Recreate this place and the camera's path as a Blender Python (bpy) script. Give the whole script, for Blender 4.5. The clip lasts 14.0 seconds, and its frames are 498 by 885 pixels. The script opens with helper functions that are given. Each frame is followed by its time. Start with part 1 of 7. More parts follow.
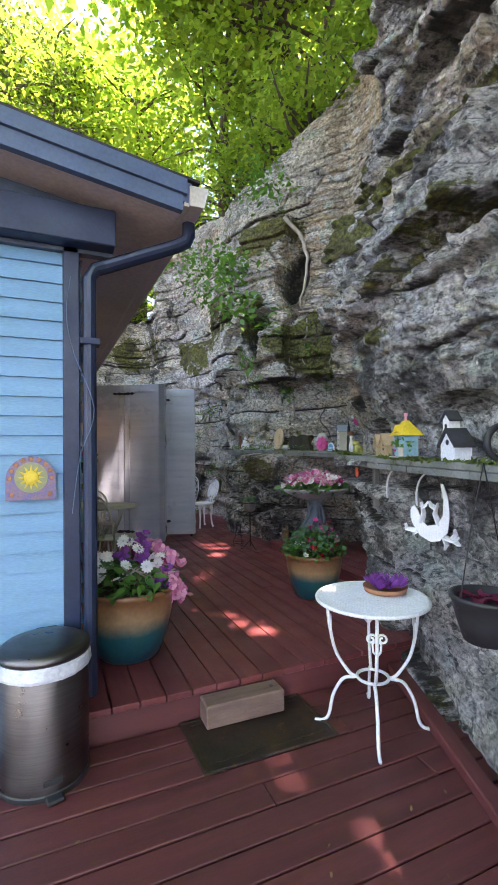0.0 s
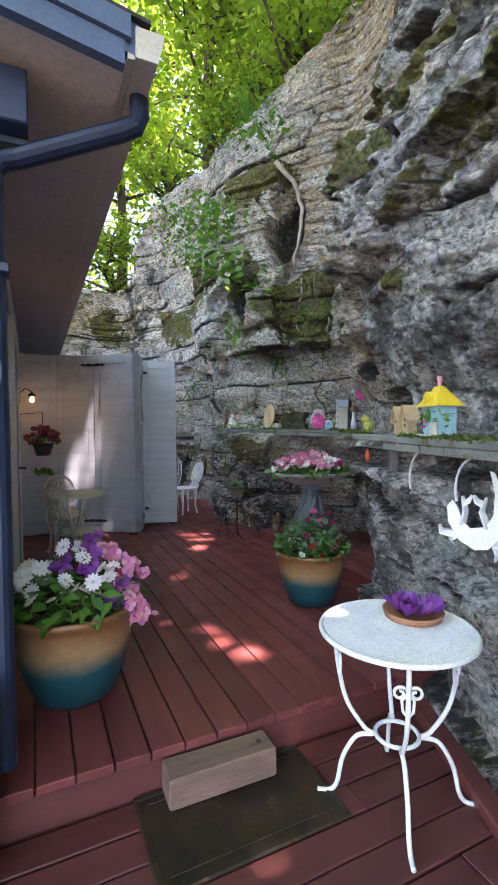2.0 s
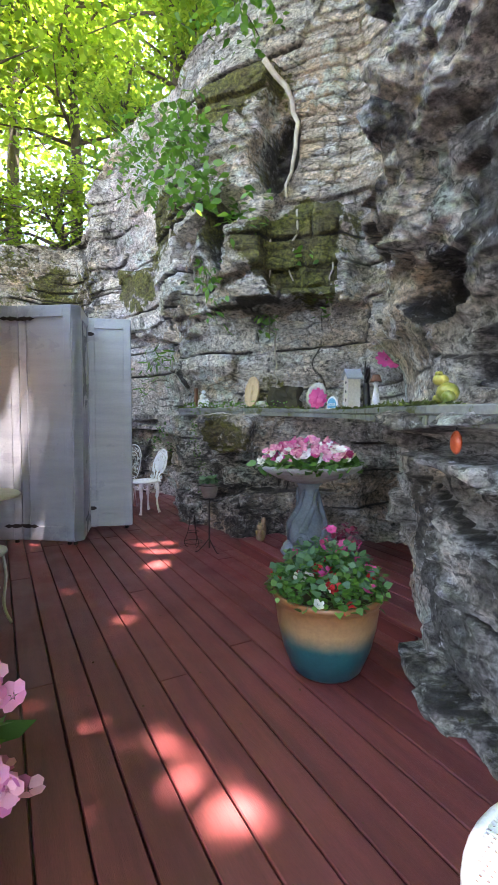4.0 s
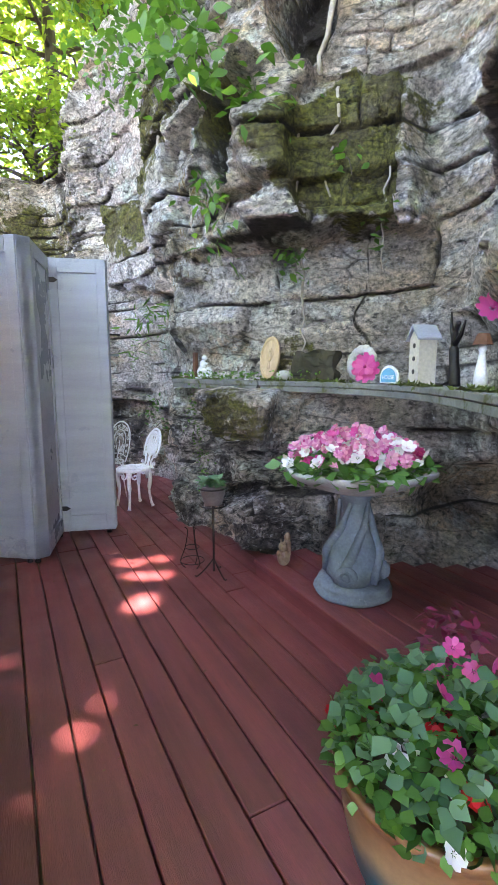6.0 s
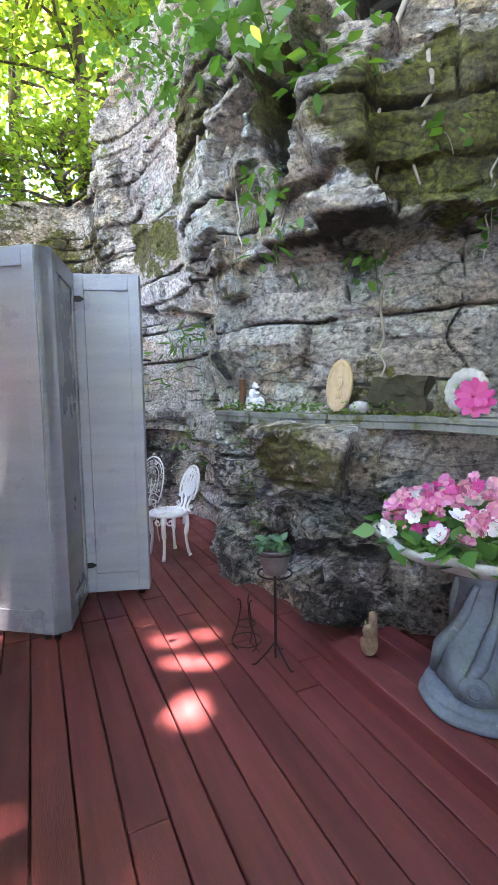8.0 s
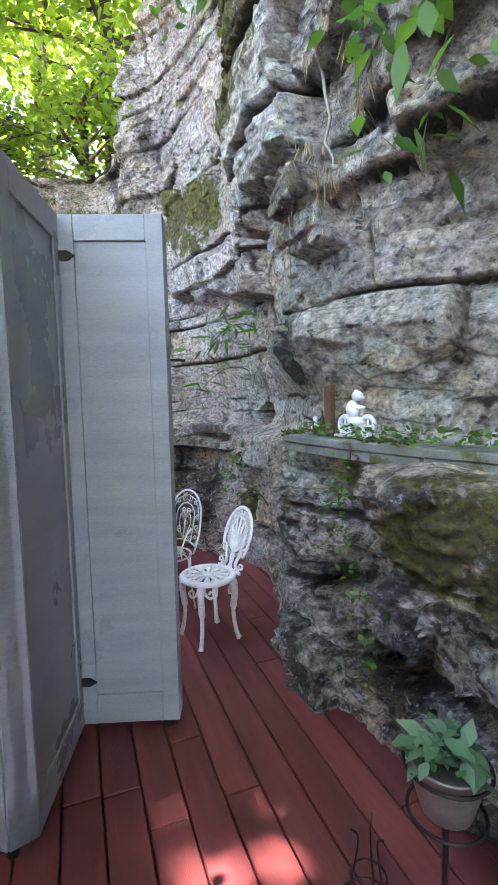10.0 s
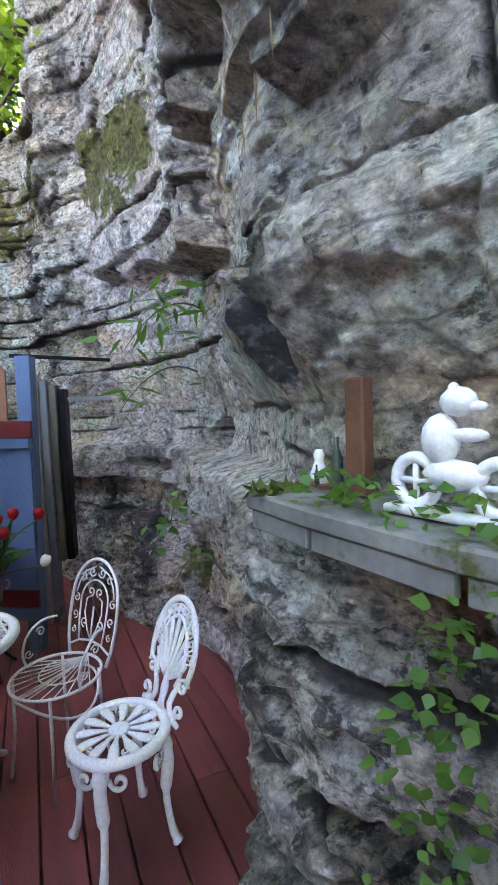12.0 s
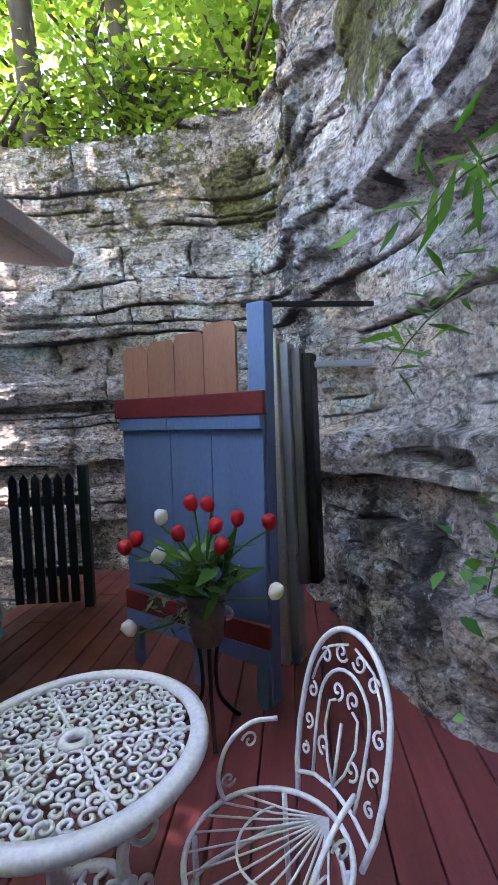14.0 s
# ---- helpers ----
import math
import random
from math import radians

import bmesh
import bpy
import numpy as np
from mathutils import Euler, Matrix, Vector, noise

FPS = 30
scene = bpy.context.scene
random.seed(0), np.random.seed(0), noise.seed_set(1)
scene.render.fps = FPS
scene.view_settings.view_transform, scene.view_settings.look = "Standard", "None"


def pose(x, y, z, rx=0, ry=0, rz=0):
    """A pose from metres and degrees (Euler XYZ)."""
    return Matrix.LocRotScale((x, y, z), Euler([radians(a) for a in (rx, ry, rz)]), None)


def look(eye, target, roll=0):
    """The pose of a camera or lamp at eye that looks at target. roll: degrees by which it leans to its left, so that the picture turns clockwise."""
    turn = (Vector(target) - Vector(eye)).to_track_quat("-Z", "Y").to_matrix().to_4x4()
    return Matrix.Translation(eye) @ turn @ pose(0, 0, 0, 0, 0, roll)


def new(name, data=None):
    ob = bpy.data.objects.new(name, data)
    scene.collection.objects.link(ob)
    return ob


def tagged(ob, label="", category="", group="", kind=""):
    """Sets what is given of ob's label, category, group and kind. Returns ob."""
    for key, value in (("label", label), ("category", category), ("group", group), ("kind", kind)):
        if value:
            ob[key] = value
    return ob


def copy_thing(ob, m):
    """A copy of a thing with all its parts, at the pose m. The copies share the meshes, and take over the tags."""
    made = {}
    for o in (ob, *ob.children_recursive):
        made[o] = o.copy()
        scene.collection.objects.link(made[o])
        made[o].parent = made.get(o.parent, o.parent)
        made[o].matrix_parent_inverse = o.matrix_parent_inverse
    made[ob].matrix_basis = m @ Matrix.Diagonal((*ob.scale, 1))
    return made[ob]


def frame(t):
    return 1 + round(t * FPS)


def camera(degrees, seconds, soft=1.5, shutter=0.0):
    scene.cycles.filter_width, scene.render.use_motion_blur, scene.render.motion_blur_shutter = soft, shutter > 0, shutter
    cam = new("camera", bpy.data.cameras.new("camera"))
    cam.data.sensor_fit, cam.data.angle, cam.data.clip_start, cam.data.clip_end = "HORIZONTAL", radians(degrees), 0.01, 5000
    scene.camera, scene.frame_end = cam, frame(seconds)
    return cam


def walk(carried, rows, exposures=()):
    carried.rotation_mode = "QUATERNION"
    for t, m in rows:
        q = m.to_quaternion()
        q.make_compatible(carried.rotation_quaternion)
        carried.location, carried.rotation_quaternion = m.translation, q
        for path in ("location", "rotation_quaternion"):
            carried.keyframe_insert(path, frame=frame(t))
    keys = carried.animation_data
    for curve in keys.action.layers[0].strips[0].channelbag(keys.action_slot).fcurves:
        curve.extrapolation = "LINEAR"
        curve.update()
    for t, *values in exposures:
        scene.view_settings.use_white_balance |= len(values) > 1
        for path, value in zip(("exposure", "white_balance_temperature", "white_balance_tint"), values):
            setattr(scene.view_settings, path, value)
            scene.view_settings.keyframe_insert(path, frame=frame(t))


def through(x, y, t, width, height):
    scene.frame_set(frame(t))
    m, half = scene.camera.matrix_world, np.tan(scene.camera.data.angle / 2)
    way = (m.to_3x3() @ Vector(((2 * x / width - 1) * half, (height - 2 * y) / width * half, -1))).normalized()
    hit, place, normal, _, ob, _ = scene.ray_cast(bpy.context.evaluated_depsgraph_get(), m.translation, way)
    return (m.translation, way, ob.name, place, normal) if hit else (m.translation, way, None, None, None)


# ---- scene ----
cam = camera(56.7, 14.0)
PATH = [
    (0, (0.092, 0.117, 1.533), (0.899, 1.947, 1.56), -0.5),
    (0.5, (0.125, 0.17, 1.512), (0.952, 1.991, 1.531), -0.4),
    (1, (0.233, 0.304, 1.521), (1.028, 2.139, 1.544), -0.2),
    (1.5, (0.324, 0.471, 1.495), (1.108, 2.311, 1.452), -1.2),
    (2, (0.435, 0.775, 1.512), (1.278, 2.588, 1.453), -0.6),
    (2.5, (0.566, 1.031, 1.481), (1.466, 2.815, 1.396), 0.7),
    (3, (0.727, 1.332, 1.49), (1.651, 3.105, 1.435), 0.6),
    (3.5, (0.822, 1.691, 1.474), (1.82, 3.423, 1.397), 0.1),
    (4, (0.93, 1.997, 1.432), (1.889, 3.749, 1.317), 0.2),
    (4.2, (0.994, 2.107, 1.426), (1.9, 3.886, 1.305), 0.5),
    (6.3, (1.467, 3.172, 1.579), (2.394, 4.919, 1.282), -0.2),
    (6.5, (1.485, 3.216, 1.598), (2.394, 4.973, 1.302), -0.3),
    (7, (1.488, 3.381, 1.596), (2.402, 5.139, 1.329), -0.5),
    (7.5, (1.479, 3.565, 1.623), (2.411, 5.316, 1.374), -0.4),
    (8, (1.513, 3.768, 1.605), (2.356, 5.572, 1.414), -0.9),
    (8.5, (1.6, 4.037, 1.614), (2.299, 5.905, 1.467), -0.8),
    (8.7, (1.616, 4.144, 1.608), (2.284, 6.023, 1.465), -0.8),
    (10.8, (2.02, 5.566, 1.705), (2.837, 7.378, 1.488), -2.9),
    (11, (2.066, 5.661, 1.694), (2.964, 7.436, 1.485), -2.8),
    (11.5, (2.247, 5.92, 1.699), (3.244, 7.648, 1.556), -1.6),
    (12, (2.368, 6.189, 1.684), (3.217, 7.996, 1.554), -2.2),
    (12.5, (2.453, 6.522, 1.681), (3.086, 8.417, 1.59), -3.2),
    (13, (2.544, 6.791, 1.646), (2.792, 8.774, 1.559), -2.9),
    (13.5, (2.542, 7.095, 1.579), (2.522, 9.093, 1.492), -2.3),
    (14, (2.493, 7.31, 1.537), (2.3, 9.299, 1.456), -2.6),
]
walk(cam, [(t, look(eye, target, roll)) for t, eye, target, roll in PATH],
     exposures=((0, 3.2, 6850, 31), (4, 3.9, 6850, 30), (6.5, 4.3, 6850, 33), (8.5, 4.2, 6750, 32), (11, 4.1, 6750, 32), (14, 4.0, 6250, 36)))

# ---------- light ----------
SUN_DIR = Vector((0.08, -0.26, 1.0)).normalized()
sun = new("sun", bpy.data.lights.new("sun", "SUN"))
sun.data.energy, sun.data.angle, sun.data.color = 4.6, radians(0.6), (1.0, 0.93, 0.82)
sun.matrix_world = look(SUN_DIR * 60, (0, 0, 0))
world = bpy.data.worlds.new("world")
scene.world = world
world.use_nodes = True
sky = world.node_tree.nodes.new("ShaderNodeTexSky")
sky.sky_type, sky.sun_disc = "NISHITA", False
sky.sun_elevation = math.asin(SUN_DIR.z)
sky.sun_rotation = math.atan2(SUN_DIR.x, SUN_DIR.y)
world.node_tree.nodes["Background"].inputs["Strength"].default_value = 0.15
world.node_tree.links.new(sky.outputs["Color"], world.node_tree.nodes["Background"].inputs["Color"])


# ---------- mesh helpers ----------
def mesh_of(name, bm, material=None, smooth=False):
    me = bpy.data.meshes.new(name)
    bm.to_mesh(me)
    bm.free()
    if material:
        me.materials.append(material)
    if smooth:
        me.polygons.foreach_set("use_smooth", [True] * len(me.polygons))
    return me


def part(name, bm, material, parent=None, label="", smooth=False):
    ob = new(name, mesh_of(name, bm, material, smooth))
    if parent:
        ob.parent = parent
    if label:
        ob["label"] = label
    return ob


def thing(name, label, category, m=None, group="", kind=""):
    ob = new(name)
    ob.empty_display_size = 0.1
    if m is not None:
        ob.matrix_basis = m
    return tagged(ob, label, category, group, kind)


def solid(name, bm, material, label, category, m=None, group="", kind="", smooth=False):
    ob = part(name, bm, material, None, "", smooth)
    if m is not None:
        ob.matrix_basis = m
    return tagged(ob, label, category, group, kind)


def box(x0, x1, y0, y1, z0, z1, bevel=0.0, m=None, bm=None):
    bm = bm or bmesh.new()
    made = bmesh.ops.create_cube(bm, size=1)["verts"]
    mm = Matrix.LocRotScale(((x0 + x1) / 2, (y0 + y1) / 2, (z0 + z1) / 2), None, (x1 - x0, y1 - y0, z1 - z0))
    bmesh.ops.transform(bm, matrix=(m @ mm) if m else mm, verts=made)
    if bevel:
        edges = list({e for v in made for e in v.link_edges})
        bmesh.ops.bevel(bm, geom=edges, offset=bevel, segments=1, affect="EDGES")
    return bm


def tube(points, radius, n=8, bm=None, closed=False, flat=1.0):
    """A rod swept along points; radius may be a list. flat: its width across over its thickness."""
    bm = bm or bmesh.new()
    pts = [Vector(p) for p in points]
    k = len(pts)
    rs = [float(r) for r in radius] if isinstance(radius, (list, tuple)) else [radius] * k
    rings, normal = [], None
    for i, p in enumerate(pts):
        a = pts[i - 1] if i or closed else p
        b = pts[(i + 1) % k] if i < k - 1 or closed else p
        d = (b - a).normalized()
        if normal is None:
            normal = d.orthogonal().normalized()
        normal = (normal - d * normal.dot(d)).normalized()
        side = d.cross(normal)
        rings.append([bm.verts.new(p + rs[i] * (math.cos(2 * math.pi * j / n) * normal + flat * math.sin(2 * math.pi * j / n) * side)) for j in range(n)])
    for i in range(k if closed else k - 1):
        r, q = rings[i], rings[(i + 1) % k]
        for j in range(n):
            bm.faces.new((r[j], r[(j + 1) % n], q[(j + 1) % n], q[j]))
    if not closed:
        bm.faces.new(rings[0][::-1])
        bm.faces.new(rings[-1])
    return bm


def lathe(profile, n=32, bm=None, wave=None, m=None):
    """A turned body from (radius, height) pairs; wave(angle, height) scales the radius."""
    bm = bm or bmesh.new()
    rings = []
    for r, z in profile:
        ring = []
        for j in range(n):
            a = 2 * math.pi * j / n
            w = wave(a, z) if wave else 1.0
            p = Vector((r * w * math.cos(a), r * w * math.sin(a), z))
            ring.append(bm.verts.new(m @ p if m else p))
        rings.append(ring)
    for r, q in zip(rings, rings[1:]):
        for j in range(n):
            bm.faces.new((r[j], r[(j + 1) % n], q[(j + 1) % n], q[j]))
    bm.faces.new(rings[0][::-1])
    bm.faces.new(rings[-1])
    return bm


def prism(outline, y0, y1, bm=None, m=None):
    """A flat shape in x and z, drawn out from y0 to y1."""
    bm = bm or bmesh.new()
    rows = []
    for y in (y0, y1):
        rows.append([bm.verts.new((m @ Vector((x, y, z))) if m else (x, y, z)) for x, z in outline])
    k = len(outline)
    bm.faces.new(rows[0])
    bm.faces.new(rows[1][::-1])
    for i in range(k):
        bm.faces.new((rows[0][i], rows[1][i], rows[1][(i + 1) % k], rows[0][(i + 1) % k]))
    bmesh.ops.recalc_face_normals(bm, faces=bm.faces[:])
    return bm


def arc(cx, cz, r, a0, a1, n=10):
    return [(cx + r * math.cos(radians(a0 + (a1 - a0) * i / n)), cz + r * math.sin(radians(a0 + (a1 - a0) * i / n))) for i in range(n + 1)]


def spiral(cx, cz, r0, r1, a0, a1, n=14):
    return [(cx + (r0 + (r1 - r0) * i / n) * math.cos(radians(a0 + (a1 - a0) * i / n)), cz + (r0 + (r1 - r0) * i / n) * math.sin(radians(a0 + (a1 - a0) * i / n))) for i in range(n + 1)]


def hash2(i, j, seed):
    h = (i * 374761393 + j * 668265263 + seed * 974711) & 0x7FFFFFFF
    h = ((h ^ (h >> 13)) * 1274126177) & 0x7FFFFFFF
    return ((h ^ (h >> 16)) & 0xFFFF) / 65535.0


def value_noise(x, y, seed=0):
    """Smooth noise of 0 to 1 on arrays."""
    xi, yi = np.floor(x).astype(np.int64), np.floor(y).astype(np.int64)
    fx, fy = x - xi, y - yi
    fx, fy = fx * fx * (3 - 2 * fx), fy * fy * (3 - 2 * fy)
    a, b = hash2(xi, yi, seed), hash2(xi + 1, yi, seed)
    c, d = hash2(xi, yi + 1, seed), hash2(xi + 1, yi + 1, seed)
    return (a * (1 - fx) + b * fx) * (1 - fy) + (c * (1 - fx) + d * fx) * fy


def fractal(x, y, octaves=4, seed=0):
    total, amp, norm = 0.0, 1.0, 0.0
    for k in range(octaves):
        total = total + amp * value_noise(x * 2 ** k, y * 2 ** k, seed + 17 * k)
        norm += amp
        amp *= 0.5
    return total / norm


# ---------- materials ----------
def material(name, colour, rough=0.6, metal=0.0):
    m = bpy.data.materials.new(name)
    m.use_nodes = True
    p = m.node_tree.nodes["Principled BSDF"]
    p.inputs["Base Color"].default_value = (*colour, 1)
    p.inputs["Roughness"].default_value = rough
    p.inputs["Metallic"].default_value = metal
    return m


def node(m, kind, **inputs):
    n = m.node_tree.nodes.new(kind)
    for key, value in inputs.items():
        n.inputs[key.replace("_", " ")].default_value = value
    return n


def wire(m, a, b):
    m.node_tree.links.new(a, b)


def shader(m):
    return m.node_tree.nodes["Principled BSDF"]


def mixed(m, fac, a, b, blend="MIX"):
    n = m.node_tree.nodes.new("ShaderNodeMix")
    n.data_type, n.blend_type = "RGBA", blend
    for sock, v in ((n.inputs[0], fac), (n.inputs[6], a), (n.inputs[7], b)):
        if hasattr(v, "links"):
            wire(m, v, sock)
        else:
            sock.default_value = v if isinstance(v, (int, float)) else (*v[:3], 1)
    return n.outputs[2]


def noise_of(m, scale, detail=5, rough=0.6, stretch=None, space="Object", distortion=0.0):
    n = node(m, "ShaderNodeTexNoise", Scale=scale, Detail=detail, Roughness=rough, Distortion=distortion)
    tc = node(m, "ShaderNodeTexCoord")
    out = tc.outputs[space]
    if stretch:
        mp = node(m, "ShaderNodeMapping")
        mp.inputs["Scale"].default_value = stretch
        wire(m, out, mp.inputs["Vector"])
        out = mp.outputs["Vector"]
    wire(m, out, n.inputs["Vector"])
    return n.outputs["Fac"]


def ramp(m, fac, *stops):
    r = m.node_tree.nodes.new("ShaderNodeValToRGB")
    e = r.color_ramp.elements
    for i, (pos, c) in enumerate(stops):
        el = e[i] if i < 2 else e.new(pos)
        el.position = pos
        el.color = (*c, 1) if isinstance(c, tuple) else (c, c, c, 1)
    wire(m, fac, r.inputs["Fac"])
    return r.outputs["Color"]


def bump(m, height, strength=0.4, distance=0.01, under=None):
    b = node(m, "ShaderNodeBump", Strength=strength, Distance=distance)
    wire(m, height, b.inputs["Height"])
    if under:
        wire(m, under, b.inputs["Normal"])
    wire(m, b.outputs["Normal"], shader(m).inputs["Normal"])
    return b.outputs["Normal"]


def weathered(name, a, b, rough=0.6, scale=6.0, grain=60.0, stretch=None, bump_by=0.3, metal=0.0, vary=0.0, worn=None, worn_at=0.62):
    """Two tones mixed by stains, with fine grain, per-piece variation and worn spots."""
    m = material(name, a, rough, metal)
    col = mixed(m, ramp(m, noise_of(m, scale, 5, 0.6, stretch), (0.35, 0.0), (0.68, 1.0)), a, b)
    g = noise_of(m, grain, 4, 0.6, stretch)
    col = mixed(m, 0.35, col, mixed(m, 1.0, col, ramp(m, g, (0.3, 0.55), (0.7, 1.3)), "MULTIPLY"))
    if worn:
        col = mixed(m, ramp(m, noise_of(m, scale * 2.3, 6, 0.7, stretch), (worn_at, 0.0), (worn_at + 0.1, 1.0)), col, worn)
    if vary:
        oi = node(m, "ShaderNodeObjectInfo")
        v = node(m, "ShaderNodeMapRange")
        v.inputs["To Min"].default_value, v.inputs["To Max"].default_value = 1 - vary, 1 + vary
        wire(m, oi.outputs["Random"], v.inputs["Value"])
        hsv = node(m, "ShaderNodeHueSaturation")
        wire(m, v.outputs["Result"], hsv.inputs["Value"])
        wire(m, col, hsv.inputs["Color"])
        col = hsv.outputs["Color"]
    wire(m, col, shader(m).inputs["Base Color"])
    wire(m, ramp(m, noise_of(m, scale * 1.7), (0.3, max(0.0, rough - 0.13)), (0.7, min(1.0, rough + 0.13))), shader(m).inputs["Roughness"])
    bump(m, g, bump_by, 0.004)
    return m


def attribute_of(m, name, socket="Fac"):
    n = node(m, "ShaderNodeAttribute")
    n.attribute_name = name
    return n.outputs[socket]


def maths(m, kind, a, b):
    n = node(m, "ShaderNodeMath")
    n.operation = kind
    for sock, v in ((n.inputs[0], a), (n.inputs[1], b)):
        if hasattr(v, "links"):
            wire(m, v, sock)
        else:
            sock.default_value = v
    return n.outputs[0]


def rock_material():
    m = material("limestone", (0.3, 0.29, 0.27), 0.9)
    tco = node(m, "ShaderNodeTexCoord").outputs["Object"]
    warpn = node(m, "ShaderNodeTexNoise", Scale=2.2, Detail=4.0)
    wire(m, tco, warpn.inputs["Vector"])
    shift = mixed(m, 0.09, tco, warpn.outputs["Color"], "ADD")
    weather_shade = attribute_of(m, "weather_shade")
    # grey and tan limestone, in beds and blocks of slightly different stone
    col = mixed(m, ramp(m, noise_of(m, 0.9, 4, 0.6), (0.36, 0.0), (0.64, 1.0)), (0.61, 0.55, 0.475), (0.45, 0.43, 0.415))
    col = mixed(m, ramp(m, noise_of(m, 0.7, 4, 0.6, (1, 1, 2.6)), (0.50, 0.0), (0.62, 0.75)), col, (0.50, 0.385, 0.27))
    mp = node(m, "ShaderNodeMapping")
    mp.inputs["Scale"].default_value = (2.4, 2.4, 7.0)
    wire(m, shift, mp.inputs["Vector"])
    cells = node(m, "ShaderNodeTexVoronoi", Scale=1.0)
    wire(m, mp.outputs["Vector"], cells.inputs["Vector"])
    bw = node(m, "ShaderNodeRGBToBW")
    wire(m, cells.outputs["Color"], bw.inputs["Color"])
    col = mixed(m, 0.75, col, mixed(m, 1.0, col, ramp(m, bw.outputs[0], (0.15, 0.62), (0.85, 1.32)), "MULTIPLY"))
    col = mixed(m, 1.0, col, attribute_of(m, "tint", "Color"), "MULTIPLY")
    # pale lichen in blotches, with a green-grey crust low down
    lichen = noise_of(m, 3.4, 9, 0.70, (1, 1, 1.5), "Object", 0.5)
    col = mixed(m, ramp(m, lichen, (0.535, 0.0), (0.60, 0.85)), col, (0.66, 0.66, 0.64))
    crust = noise_of(m, 1.5, 7, 0.66)
    col = mixed(m, ramp(m, crust, (0.57, 0.0), (0.63, 0.7)), col, (0.47, 0.56, 0.53))
    # black weathering: broad streaks, then small crusts where most weathered; also the hollows' painted shade
    streak = maths(m, "MULTIPLY_ADD", weather_shade, 0.22)
    stain_shade = noise_of(m, 2.1, 9, 0.68, (1, 1, 0.55))
    wire(m, stain_shade, streak.node.inputs[2])
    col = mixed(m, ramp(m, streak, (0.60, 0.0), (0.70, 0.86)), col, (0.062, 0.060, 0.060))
    spots = maths(m, "MULTIPLY_ADD", weather_shade, 0.13)
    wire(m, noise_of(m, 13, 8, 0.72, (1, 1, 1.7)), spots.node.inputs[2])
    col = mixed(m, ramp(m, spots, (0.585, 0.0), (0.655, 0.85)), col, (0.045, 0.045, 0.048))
    flecks = maths(m, "MULTIPLY_ADD", weather_shade, 0.08)
    wire(m, noise_of(m, 17, 7, 0.7), flecks.node.inputs[2])
    col = mixed(m, ramp(m, flecks, (0.63, 0.0), (0.67, 0.7)), col, (0.64, 0.65, 0.66))
    # moss
    breakup = noise_of(m, 7, 7, 0.72)
    reach = maths(m, "MULTIPLY_ADD", breakup, 1.35)
    wire(m, maths(m, "SUBTRACT", attribute_of(m, "moss"), 0.70), reach.node.inputs[2])
    mask = ramp(m, reach, (0.44, 0.0), (0.56, 0.96))
    moss_col = mixed(m, ramp(m, noise_of(m, 26, 5, 0.7), (0.35, 0.0), (0.65, 1.0)), (0.038, 0.040, 0.010), (0.20, 0.20, 0.035))
    moss_col = mixed(m, ramp(m, noise_of(m, 3.0, 3), (0.45, 0.0), (0.6, 0.6)), moss_col, (0.085, 0.062, 0.030))
    col = mixed(m, mask, col, moss_col)
    fine = noise_of(m, 42, 6, 0.7)
    col = mixed(m, 0.55, col, mixed(m, 1.0, col, ramp(m, fine, (0.3, 0.45), (0.7, 1.5)), "MULTIPLY"))
    # thin joints that come and go
    joints = []
    for size, flat in ((2.2, 3.2), (5.5, 2.6)):
        mp = node(m, "ShaderNodeMapping")
        mp.inputs["Scale"].default_value = (size, size, size * flat)
        wire(m, shift, mp.inputs["Vector"])
        vo = node(m, "ShaderNodeTexVoronoi", Scale=1.0)
        vo.feature = "DISTANCE_TO_EDGE"
        wire(m, mp.outputs["Vector"], vo.inputs["Vector"])
        joints.append(vo.outputs["Distance"])
    broken = ramp(m, noise_of(m, 2.0, 5, 0.7), (0.44, 0.0), (0.56, 1.0))
    line = mixed(m, broken, (1, 1, 1), ramp(m, joints[0], (0.0, 0.0), (0.045, 1.0)))
    line2 = mixed(m, broken, (1, 1, 1), ramp(m, joints[1], (0.0, 0.3), (0.05, 1.0)))
    col = mixed(m, 0.6, col, mixed(m, 1.0, col, line, "MULTIPLY"))
    col = mixed(m, 0.2, col, mixed(m, 1.0, col, line2, "MULTIPLY"))
    # grit: the broken grain of the stone, pale and dark
    grit = noise_of(m, 21, 10, 0.78, (1, 1, 1.5))
    col = mixed(m, 0.8, col, mixed(m, 1.0, col, ramp(m, grit, (0.40, 0.32), (0.50, 1.1), (0.62, 1.8)), "MULTIPLY"))
    # dark joints, and shade painted on undersides and in hollows
    col = mixed(m, ramp(m, attribute_of(m, "crack_shade"), (0.18, 0.0), (0.55, 0.92)), col, (0.03, 0.028, 0.026))
    wire(m, col, shader(m).inputs["Base Color"])
    n0 = bump(m, line, 0.9, 0.04)
    n0 = bump(m, line2, 0.6, 0.015, n0)
    n1 = bump(m, noise_of(m, 9, 9, 0.74, (1, 1, 1.8)), 1.0, 0.08, n0)
    n1 = bump(m, grit, 1.0, 0.05, n1)
    bump(m, fine, 0.7, 0.012, n1)
    return m


